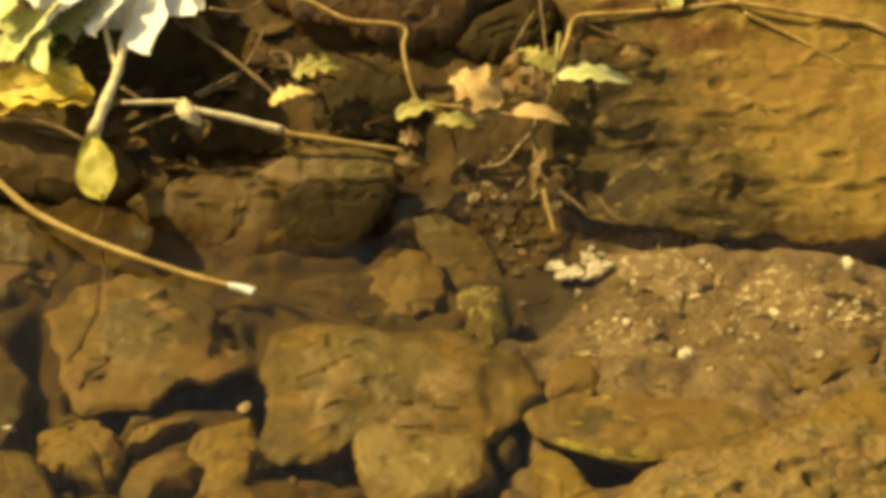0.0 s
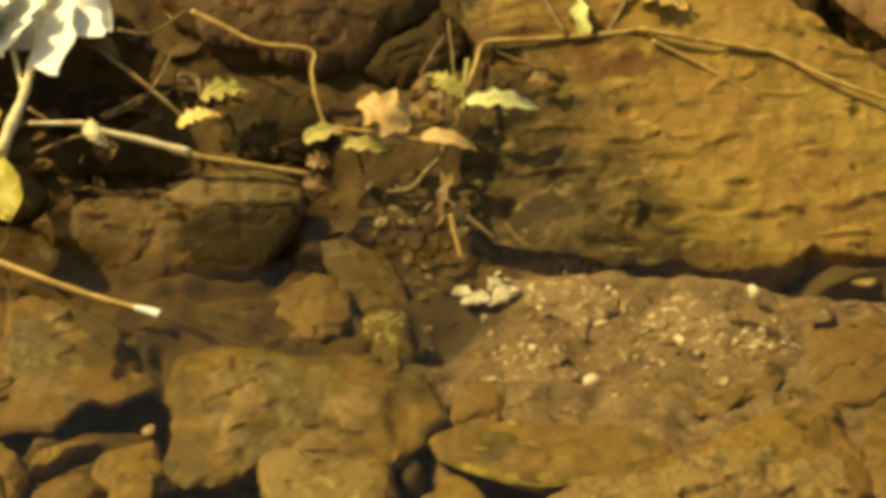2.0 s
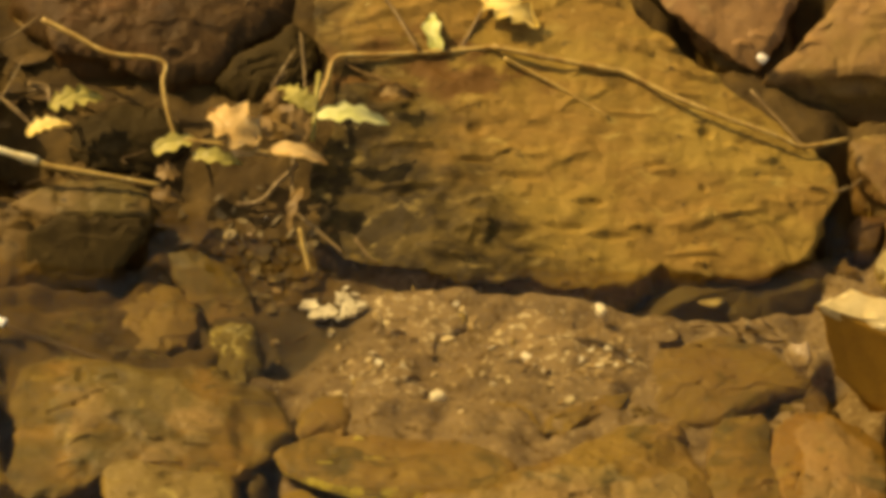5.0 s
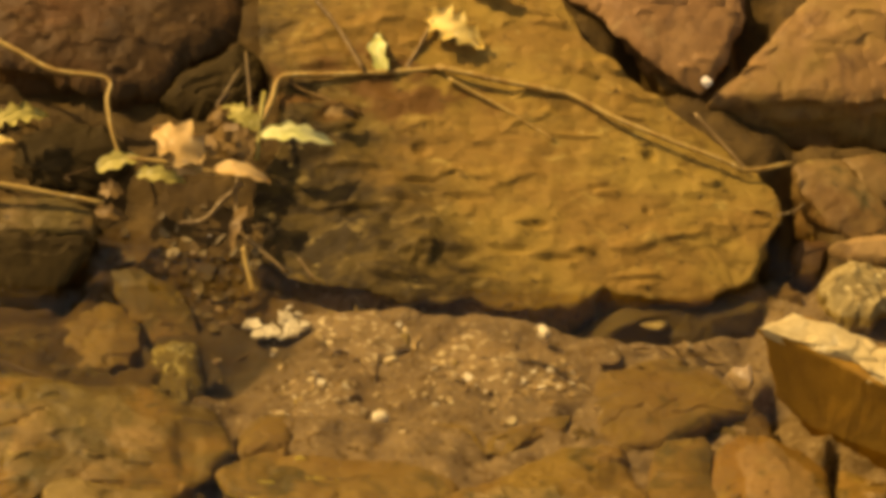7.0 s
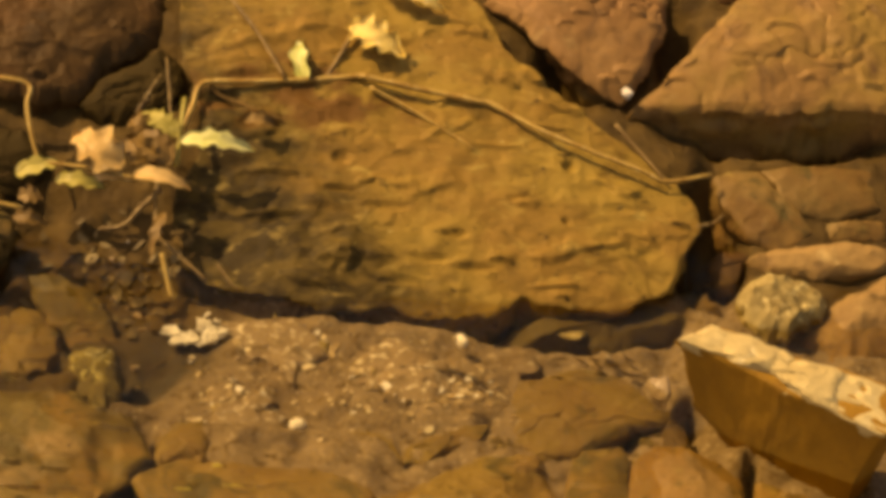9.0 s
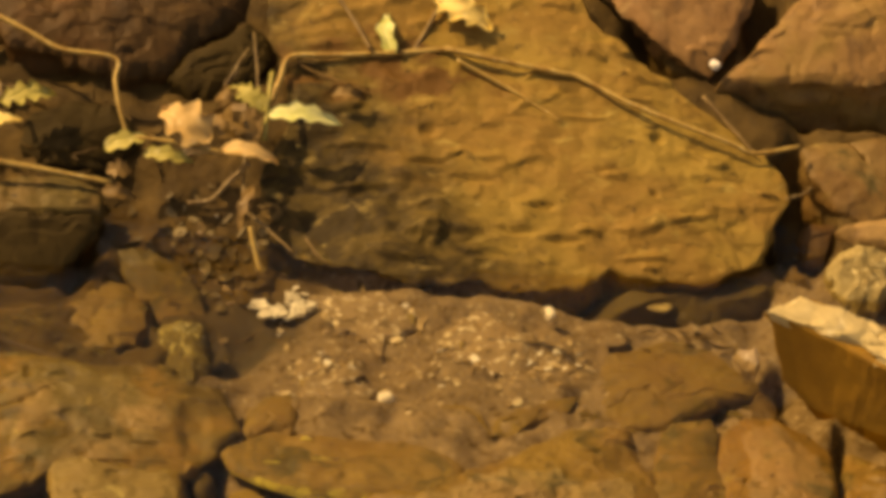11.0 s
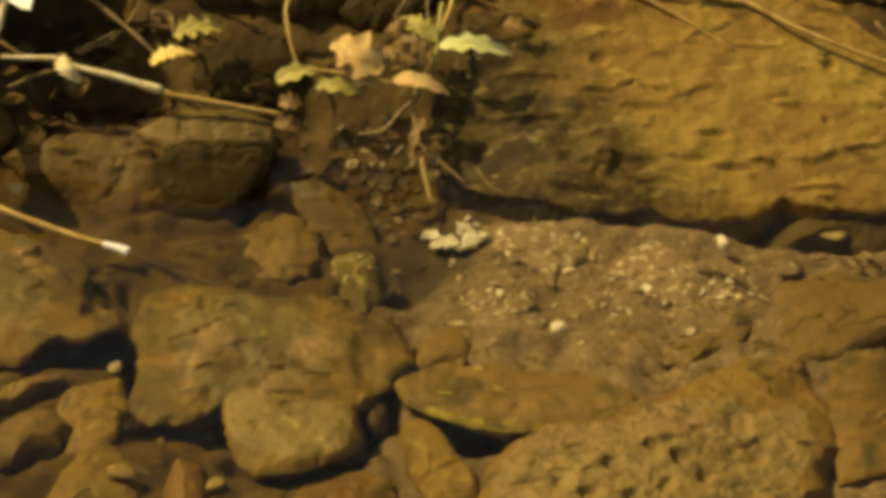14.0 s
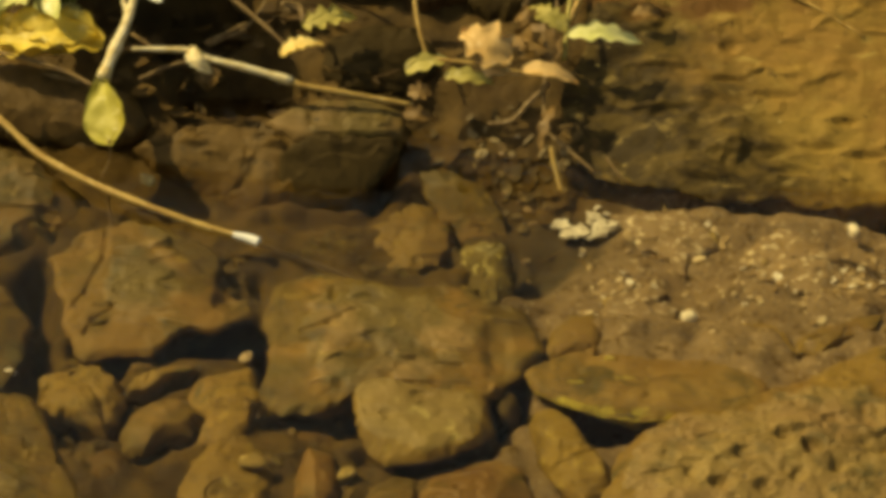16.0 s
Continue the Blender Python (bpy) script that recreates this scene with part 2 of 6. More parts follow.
RUST_SILT = stone("orange_brown_silty_stone", (0.225, 0.122, 0.036), (0.12, 0.06, 0.02), (0.28, 0.17, 0.055), (0.185, 0.10, 0.03), relief=0.22, film=True)
FLECK = stone("flecked_silt_stone", (0.265, 0.19, 0.115), (0.16, 0.108, 0.057), (0.54, 0.47, 0.36), (0.23, 0.157, 0.088), relief=0.4, specks=1.0, patchy=0.01)
CREAM = stone("cream_sunlit_top", (0.58, 0.46, 0.24), (0.40, 0.29, 0.13), (0.70, 0.60, 0.38), (0.48, 0.36, 0.17), relief=0.5)
MUD = stone("wet_mud", (0.105, 0.064, 0.026), (0.042, 0.027, 0.013), (0.17, 0.11, 0.05), (0.075, 0.046, 0.021), rough=0.45, spec=0.5, relief=0.7)
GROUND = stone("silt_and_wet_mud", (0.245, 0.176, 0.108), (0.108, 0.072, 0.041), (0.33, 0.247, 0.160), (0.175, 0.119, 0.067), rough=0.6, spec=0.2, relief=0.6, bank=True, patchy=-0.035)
CHALK = stone("white_stone", (0.85, 0.81, 0.75), (0.64, 0.58, 0.50), (0.92, 0.91, 0.88), (0.80, 0.74, 0.66), relief=0.3)


def gravel_material():
    mat, nt, bsdf = nodes_of("gravel", 0.5, 0.5)
    geo = nt.nodes.new("ShaderNodeNewGeometry")
    ramp = nt.nodes.new("ShaderNodeValToRGB")
    ramp.color_ramp.elements[0].color = (0.17, 0.105, 0.044, 1)
    ramp.color_ramp.elements[1].color = (0.66, 0.53, 0.33, 1)
    for at, col in ((0.5, (0.21, 0.128, 0.052, 1)), (0.8, (0.33, 0.22, 0.11, 1))):
        e = ramp.color_ramp.elements.new(at)
        e.color = col
    nt.links.new(geo.outputs["Random Per Island"], ramp.inputs[0])
    co, _ = object_coord(nt)
    c = mix(nt, noise_of(nt, co, 180, 4, 0.6), ramp.outputs[0], (0.13, 0.08, 0.035))
    nt.links.new(c, bsdf.inputs["Base Color"])
    return mat


GRAVEL = gravel_material()


def litter_material(name, *colours):
    mat, nt, bsdf = nodes_of(name, 0.6, 0.3)
    geo = nt.nodes.new("ShaderNodeNewGeometry")
    ramp = nt.nodes.new("ShaderNodeValToRGB")
    ramp.color_ramp.elements[0].color = (*colours[0], 1)
    ramp.color_ramp.elements[1].color = (*colours[-1], 1)
    for k, col in enumerate(colours[1:-1]):
        e = ramp.color_ramp.elements.new((k + 1) / (len(colours) - 1))
        e.color = (*col, 1)
    nt.links.new(geo.outputs["Random Per Island"], ramp.inputs[0])
    co, _ = object_coord(nt)
    c = mix(nt, 0.35, ramp.outputs[0], mix(nt, noise_of(nt, co, 150, 4), (0.25, 0.25, 0.25), (0.75, 0.75, 0.75)), "OVERLAY")
    nt.links.new(c, bsdf.inputs["Base Color"])
    return mat


PALE_LITTER = litter_material("pale_litter", (0.24, 0.165, 0.085), (0.31, 0.22, 0.125), (0.42, 0.325, 0.205), (0.62, 0.53, 0.39))
DULL_LITTER = litter_material("dull_litter", (0.055, 0.036, 0.014), (0.095, 0.065, 0.028), (0.15, 0.105, 0.05), (0.24, 0.18, 0.09))
FOAM = litter_material("foam_scum", (0.50, 0.46, 0.41), (0.62, 0.59, 0.54), (0.74, 0.72, 0.69))
DARK_LITTER = litter_material("dark_litter", (0.055, 0.032, 0.011), (0.088, 0.051, 0.016), (0.115, 0.068, 0.021), (0.15, 0.09, 0.028))


def plant(name, main, other, tip, through=0.25, rough=0.5, scale=60):
    mat, nt, bsdf = nodes_of(name, rough, 0.4)
    co, rnd = object_coord(nt)
    c = mix(nt, noise_of(nt, co, scale, 4, 0.6, 0.4, 0.68), main, other)
    c = mix(nt, noise_of(nt, co, scale * 3.2, 3, 0.6, 0.56, 0.72), c, tip)
    nt.links.new(c, bsdf.inputs["Base Color"])
    if through:
        tr = nt.nodes.new("ShaderNodeBsdfTranslucent")
        nt.links.new(c, tr.inputs[0])
        ms = nt.nodes.new("ShaderNodeMixShader")
        ms.inputs[0].default_value = through
        nt.links.new(bsdf.outputs[0], ms.inputs[1])
        nt.links.new(tr.outputs[0], ms.inputs[2])
        nt.links.new(ms.outputs[0], nt.nodes["Material Output"].inputs[0])
    bp = nt.nodes.new("ShaderNodeBump")
    bp.inputs["Strength"].default_value, bp.inputs["Distance"].default_value = 0.4, 0.001
    nt.links.new(noise_of(nt, co, 160, 5, 0.6, 0.2, 0.8), bp.inputs["Height"])
    nt.links.new(bp.outputs[0], bsdf.inputs["Normal"])
    return mat


STRAW = plant("dry_straw_stem", (0.46, 0.31, 0.10), (0.30, 0.17, 0.045), (0.60, 0.46, 0.22), 0.0)
TWIG = plant("grey_brown_twig", (0.24, 0.155, 0.062), (0.14, 0.085, 0.035), (0.38, 0.28, 0.15), 0.0)
WHITE_LEAF = plant("bleached_white_leaf", (0.93, 0.93, 0.90), (0.91, 0.92, 0.85), (0.95, 0.95, 0.93), 0.18, scale=25)
GREEN_LEAF = plant("fresh_green_leaf", (0.14, 0.18, 0.025), (0.30, 0.32, 0.06), (0.07, 0.09, 0.015), 0.35, scale=25)
YELLOW_LEAF = plant("yellow_leaf", (0.82, 0.66, 0.16), (0.66, 0.48, 0.08), (0.90, 0.80, 0.40), 0.25, scale=25)
LIME_LEAF = plant("pale_lime_leaf", (0.74, 0.73, 0.36), (0.50, 0.52, 0.15), (0.86, 0.86, 0.62), 0.22, scale=25)
LEMON_LEAF = plant("yellow_green_leaf", (0.52, 0.47, 0.11), (0.44, 0.38, 0.075), (0.74, 0.70, 0.36), 0.2, scale=25)
OLIVE_LEAF = plant("olive_yellow_leaf", (0.52, 0.45, 0.14), (0.36, 0.30, 0.07), (0.66, 0.59, 0.28), 0.3, scale=30)
PEACH_LEAF = plant("pinkish_dry_leaf", (0.74, 0.51, 0.23), (0.60, 0.38, 0.14), (0.82, 0.62, 0.34), 0.25, scale=30)
TAN_LEAF = plant("brown_dry_leaf", (0.25, 0.15, 0.052), (0.15, 0.085, 0.028), (0.36, 0.235, 0.095), 0.2, scale=30)
GOLD_LEAF = plant("golden_leaf", (0.84, 0.66, 0.26), (0.70, 0.48, 0.13), (0.90, 0.80, 0.48), 0.2, scale=30)
PETIOLE = plant("pale_petiole", (0.82, 0.72, 0.46), (0.62, 0.48, 0.22), (0.90, 0.84, 0.66), 0.1)


def water_material():
    mat = bpy.data.materials.new("clear_shallow_water")
    mat.use_nodes = True
    nt = mat.node_tree
    nt.nodes.remove(nt.nodes["Principled BSDF"])
    tr, gl = nt.nodes.new("ShaderNodeBsdfTransparent"), nt.nodes.new("ShaderNodeBsdfGlossy")
    tr.inputs[0].default_value = (0.93, 0.88, 0.72, 1)
    gl.inputs["Roughness"].default_value = 0.06
    fr = nt.nodes.new("ShaderNodeFresnel")
    fr.inputs["IOR"].default_value = 1.33
    tc = nt.nodes.new("ShaderNodeTexCoord")
    mp = nt.nodes.new("ShaderNodeMapping")
    mp.inputs["Scale"].default_value = (1.0, 1.7, 1.0)
    nt.links.new(tc.outputs["Object"], mp.inputs[0])
    bp = nt.nodes.new("ShaderNodeBump")
    bp.inputs["Strength"].default_value, bp.inputs["Distance"].default_value = 0.5, 0.004
    nt.links.new(noise_of(nt, mp.outputs[0], 16, 3, 0.5, 0.2, 0.8, 0.8), bp.inputs["Height"])
    nt.links.new(bp.outputs[0], gl.inputs["Normal"])
    nt.links.new(bp.outputs[0], fr.inputs["Normal"])
    ms = nt.nodes.new("ShaderNodeMixShader")
    nt.links.new(fr.outputs[0], ms.inputs[0])
    nt.links.new(tr.outputs[0], ms.inputs[1])
    nt.links.new(gl.outputs[0], ms.inputs[2])
    nt.links.new(ms.outputs[0], nt.nodes["Material Output"].inputs[0])
    return mat


WATER = water_material()


# ---- mesh tools ----
def lattice(i, j, k, seed):
    n = (i * 73856093) ^ (j * 19349663) ^ (k * 83492791) ^ (seed * 2654435)
    n = (n ^ (n >> 13)) * 1274126177 & 0x7FFFFFFF
    n = (n ^ (n >> 15)) * 2246822 & 0x7FFFFFFF
    return n / 0x3FFFFFFF - 1.0


def smooth_noise(p, seed=0):
    p = np.asarray(p, float)
    q = np.floor(p).astype(np.int64)
    f = p - q
    w = f * f * (3 - 2 * f)
    out = 0.0
    for a in (0, 1):
        for b in (0, 1):
            for c in (0, 1):
                wt = (w[:, 0] if a else 1 - w[:, 0]) * (w[:, 1] if b else 1 - w[:, 1]) * (w[:, 2] if c else 1 - w[:, 2])
                out = out + wt * lattice(q[:, 0] + a, q[:, 1] + b, q[:, 2] + c, seed)
    return out


def fbm(p, octaves=4, seed=0, gain=0.5):
    total, amp, p = 0.0, 1.0, np.asarray(p, float)
    for o in range(octaves):
        total = total + amp * smooth_noise(p, seed + o * 17)
        amp, p = amp * gain, p * 2.03 + 3.7
    return total


def loop_through(pts, count, soft=0.55):
    """A closed smooth line through plan points, resampled evenly."""
    p = np.array(pts, float)
    n = len(p)
    fine = []
    for i in range(n):
        a, b, c, d = p[i - 1], p[i], p[(i + 1) % n], p[(i + 2) % n]
        for u in np.linspace(0, 1, 16, endpoint=False):
            s = 0.5 * ((2 * b) + (c - a) * u + (2 * a - 5 * b + 4 * c - d) * u * u + (3 * b - a - 3 * c + d) * u ** 3)
            fine.append((1 - soft) * (b + (c - b) * u) + soft * s)
    fine = np.array(fine)
    seg = np.linalg.norm(np.roll(fine, -1, 0) - fine, axis=1)
    at = np.concatenate([[0], np.cumsum(seg)])
    want = np.linspace(0, at[-1], count, endpoint=False)
    closed = np.vstack([fine, fine[:1]])
    return np.stack([np.interp(want, at, closed[:, k]) for k in (0, 1)], 1)


def mesh_object(name, verts, faces, mat, parent=None, smooth=True):
    me = bpy.data.meshes.new(name)
    me.from_pydata([tuple(v) for v in verts], [], faces)
    me.materials.append(mat)
    if smooth:
        me.polygons.foreach_set("use_smooth", [True] * len(me.polygons))
    me.update()
    ob = new(name, me)
    if parent:
        ob.parent = parent
    return ob


def square_rings(H):
    """The points of a square net as rings about its middle: (ring, place round it from 0 to 1), and the net's faces."""
    ks, ph, W = [], [], 2 * H + 1
    for j in range(-H, H + 1):
        for i in range(-H, H + 1):
            k = max(abs(i), abs(j))
            p = 0 if k == 0 else i + k if j == -k else 3 * k + j if i == k else 5 * k - i if j == k else 7 * k - j
            ks.append(k / H)
            ph.append((p / (8 * k)) % 1.0 if k else 0.0)
    faces = [(j * W + i, j * W + i + 1, (j + 1) * W + i + 1, (j + 1) * W + i) for j in range(W - 1) for i in range(W - 1)]
    border = [i for i in range(W)] + [j * W + W - 1 for j in range(1, W)] + [(W - 1) * W + i for i in range(W - 2, -1, -1)] + [j * W for j in range(W - 2, 0, -1)]
    return np.array(ks), np.array(ph), faces, border


NETS = {}


def rock(name, label, centre, outline, mat, slope=(0, 0), drop=0.08, dome=0.006, edge=0.012, rough=0.005, grain=13.0,
         steps=0.004, pits=0.0, jag=0.06, under=0.12, flakes=3, lift=0.005, small=1.0, facets=4, cut=0.35, fine=1.0, seed=1, group="stones of the stream", round_=0.3,
         planes=0, bulge=0.012, cracks=(), dents=(), heel=0.0, veins=0.0035):
    """A stone from its plan outline (metres about its centre): a worn, faceted top on a slope, a broken rim, and sides that draw in below.
    planes and bulge: broken flat faces laid round a low dome. cracks: (width, depth, points); dents: (x, y, rx, ry, depth), all in plan about the centre.
    heel: how much less the sides drop towards -x."""
    rng = np.random.default_rng(seed)
    area = np.array(outline)
    if np.sum(area[:, 0] * np.roll(area[:, 1], -1) - np.roll(area[:, 0], -1) * area[:, 1]) < 0:
        outline = outline[::-1]
    size = float(np.sqrt(np.ptp(area[:, 0]) * np.ptp(area[:, 1])))
    H = int(min(140, max(14, fine * size * 300)))
    K = 10 if size > 0.1 else 7
    if H not in NETS:
        NETS[H] = square_rings(H)
    ks, ph, faces, border = NETS[H]
    N = 8 * H
    rim = loop_through(outline, N, round_)
    plain = rim
    reach = np.linalg.norm(rim, axis=1)
    wob = fbm(np.c_[rim, np.zeros(N)] * (7 / size) + seed, 5, seed, 0.62) * jag * size * 0.35
    rim = rim * (1 + wob / np.maximum(reach, 0.02))[:, None]
    reach = np.linalg.norm(rim, axis=1)
    turn = np.arange(N + 1) / N
    closed = np.vstack([rim, rim[:1]])
    s = 1 - (1 - ks) ** 1.15
    even = np.vstack([plain, plain[:1]])
    worn = (s ** 7)[:, None]
    xy = np.stack([np.interp(ph, turn, closed[:, k]) for k in (0, 1)], 1) * worn + np.stack([np.interp(ph, turn, even[:, k]) for k in (0, 1)], 1) * (1 - worn)
    xy = xy * s[:, None]
    far = np.interp(ph, turn, np.append(reach, reach[0]))
    q2 = np.c_[xy, np.zeros(len(xy))] + np.array(centre) + seed * 1.37
    e = np.clip(1 - (1 - s) * far / (edge * (1 + 0.7 * fbm(q2 * 25, 2, seed + 2))).clip(0.002), 0, 1)
    z = dome * (1 - s * s) - edge * 0.7 * (0.35 * (1 - np.sqrt(np.maximum(0, 1 - e * e))) + 0.65 * e ** 1.3)
    for f in range(facets):
        th, lean = rng.uniform(0, 6.283), rng.uniform(0.12, 0.5) * cut / 0.35
        across = xy @ np.array([math.cos(th), math.sin(th)])
        off = across.max() * rng.uniform(0.25, 0.75)
        z = np.minimum(z, z * 0.4 + dome * 0.6 - lean * np.maximum(0, across - off + 0.004 * smooth_noise(q2 * 30, seed + f)))
    if planes:
        half = np.maximum(np.ptp(plain, axis=0) * 0.5, 0.01)
        w = (xy - (plain.max(0) + plain.min(0)) * 0.5) / half
        w = w + 0.10 * np.c_[fbm(q2 * (5 / size), 3, seed + 61), fbm(q2 * (5 / size), 3, seed + 62)]
        face = np.full(len(xy), 1e9)
        for k in range(planes):
            a, far_ = rng.uniform(0, 6.283), math.sqrt((k + 0.5) / planes) * 0.95
            at = far_ * np.array([math.cos(a), math.sin(a)])
            lean = -1.7 * at * bulge + rng.normal(0, 0.32, 2) * bulge
            face = np.minimum(face, bulge * (1 - far_ * far_) + (w - at) @ lean + rng.uniform(-0.1, 0.2) * bulge)
        z = z + face - bulge * 0.5
    for wide, deep, line in cracks:
        for (ax, ay), (bx, by) in zip(line[:-1], line[1:]):
            ba = np.array([bx - ax, by - ay])
            h = np.clip((xy - (ax, ay)) @ ba / max(ba @ ba, 1e-9), 0, 1)
            off = np.linalg.norm(xy - (ax, ay) - h[:, None] * ba, axis=1)
            z = z - deep * np.exp(-(off / (wide * (1 + 0.6 * smooth_noise(q2 * 70, seed + 71)))) ** 2)
    for hx, hy, hrx, hry, deep in dents:
        z = z - deep * np.exp(-(((xy[:, 0] - hx) / hrx) ** 2 + ((xy[:, 1] - hy) / hry) ** 2 + 0.5 * smooth_noise(q2 * 60, seed + 81)) ** 2)
    d = rough * fbm(q2 * grain, 4, seed, 0.45) + rough * 0.16 * fbm(q2 * grain * 7, 3, seed + 5, 0.6)
    if steps:
        # broken layers: low scarps that run along the bedding, here and there
        n = fbm(q2 * np.array([0.75, 2.0, 1]) * grain * 0.55, 4, seed + 9, 0.5) * 2.0
        fl = np.floor(n)
        fr = n - fl
        where = np.clip(fbm(q2 * grain * 0.7, 2, seed + 31) * 2.2 + 0.45, 0, 1)
        d += steps * where * (fl + np.clip(fr / 0.1, 0, 1) * 0.9 + fr * 0.1 - n * 0.75) * 0.9
    for f in range(flakes):
        # a thin flake that rises towards the front and breaks off short
        at = rim[rng.integers(N)] * math.sqrt(rng.uniform(0.0, 0.92))
        th, half, deep = rng.uniform(-0.35, 0.3), size * small * rng.uniform(0.03, 0.11), size * small * rng.uniform(0.02, 0.06)
        if f % 5 == 0 and small < 1:
            half, deep = half * 1.9, deep * 1.7
        rel = xy - at
        u = (rel[:, 0] * math.cos(th) + rel[:, 1] * math.sin(th)) / half
        v = (-rel[:, 0] * math.sin(th) + rel[:, 1] * math.cos(th)) / deep + 0.35 * smooth_noise(q2 * 60, seed + f)
        v = v - 0.5 * u * u * rng.uniform(-1, 1)
        rise = np.clip(1 - v, 0, 1) * np.clip(v / 0.3 + 1, 0, 1) * np.clip(1.25 * (1 - u * u), 0, 1)
        d += rise * min(lift, 0.02 * size + 0.001) * rng.uniform(0.5, 1.2)
    if veins:
        # fine broken cracks, gathered in patches
        n = fbm(q2 * grain * 0.9 + 5.1, 4, seed + 41, 0.55)
        patch = np.clip(fbm(q2 * grain * 0.45, 2, seed + 43) * 3 + 0.2, 0, 1)
        d -= veins * patch * np.clip(1 - np.abs(n) / 0.055, 0, 1)
        d -= veins * 0.8 * np.clip((fbm(q2 * grain * 2.6, 3, seed + 47, 0.55) - 0.62) / 0.3, 0, 1)
    if pits:
        d -= pits * np.clip((fbm(q2 * grain * 4.2, 3, seed + 21, 0.6) - 0.74) / 0.25, 0, 1)
    P = np.c_[xy, xy @ np.array(slope) + z + d]
    P[:, :2] += (xy / np.maximum(np.linalg.norm(xy, axis=1), 1e-4)[:, None]) * (rough * 0.5 * fbm(q2 * 45, 3, seed + 8) * s ** 3)[:, None]
    low = P[border]
    rings = [P]
    for k in range(1, K + 1):
        u = k / K
        inward = 1 - under * u ** 0.7 * 0.07 / max(size * 0.5, 0.035)
        keep = (1 - u) ** 3
        ring = np.c_[(low[:, :2] * keep + plain * (1 - keep)) * inward, low[:, 2] - drop * u ** 1.2 * np.clip(1 + heel * low[:, 0] / max(size * 0.5, 0.01), 0.15, 1)]
        w = ring + np.array(centre)
        out = ring[:, :2] / np.maximum(np.linalg.norm(ring[:, :2], axis=1), 1e-4)[:, None]
        ring[:, :2] += out * (rough * (1.2 + u) * fbm(w * np.array([26, 26, 75]), 5, seed + 3, 0.6))[:, None]
        rings.append(ring)
    verts = np.vstack(rings)
    n0, faces = len(P), list(faces)
    ids = [list(border)] + [[n0 + k * N + i for i in range(N)] for k in range(K)]
    for a, b in zip(ids[:-1], ids[1:]):
        faces += [(a[i], b[i], b[(i + 1) % N], a[(i + 1) % N]) for i in range(N)]
    faces.append(tuple(ids[-1][::-1]))
    ob = mesh_object(name, verts, faces, mat)
    ob.location = centre
    return tagged(ob, label, "stone", group)


def curve_points(pts, per=8):
    p = [np.array(v, float) for v in pts]
    p = [2 * p[0] - p[1]] + p + [2 * p[-1] - p[-2]]
    out = []
    for i in range(1, len(p) - 2):
        a, b, c, d = p[i - 1:i + 3]
        for u in np.linspace(0, 1, per, endpoint=False):
            out.append(0.5 * ((2 * b) + (c - a) * u + (2 * a - 5 * b + 4 * c - d) * u * u + (3 * b - a - 3 * c + d) * u ** 3))
    out.append(p[-2])
    return np.array(out)


def stem(name, pts, r0, r1, mat, parent=None, knots=0.25, seed=1, label=""):
    """A round stalk through points, tapered from r0 to r1, a little knobbly."""
    c = curve_points(pts)
    n, S = len(c), 8
    verts, faces = [], []
    for i in range(n):
        tan = Vector(c[min(i + 1, n - 1)] - c[max(i - 1, 0)]).normalized()
        side = tan.cross(Vector((0, 0, 1)))
        side = side.normalized() if side.length > 1e-3 else Vector((1, 0, 0))
        up = side.cross(tan)
        u = i / (n - 1)
        r = (r0 + (r1 - r0) * u) * (1 + knots * (noise.noise(Vector(c[i]) * 55 + Vector((seed, 0, 0)))))
        for k in range(S):
            a = 2 * math.pi * k / S
            verts.append(Vector(c[i]) + (side * math.cos(a) + up * math.sin(a)) * r)
    for i in range(n - 1):
        for k in range(S):
            faces.append((i * S + k, i * S + (k + 1) % S, (i + 1) * S + (k + 1) % S, (i + 1) * S + k))
    faces.append(tuple(range(S))[::-1])
    faces.append(tuple((n - 1) * S + k for k in range(S)))
    ob = mesh_object(name, verts, faces, mat, parent)
    if label:
        ob["label"] = label
    return ob


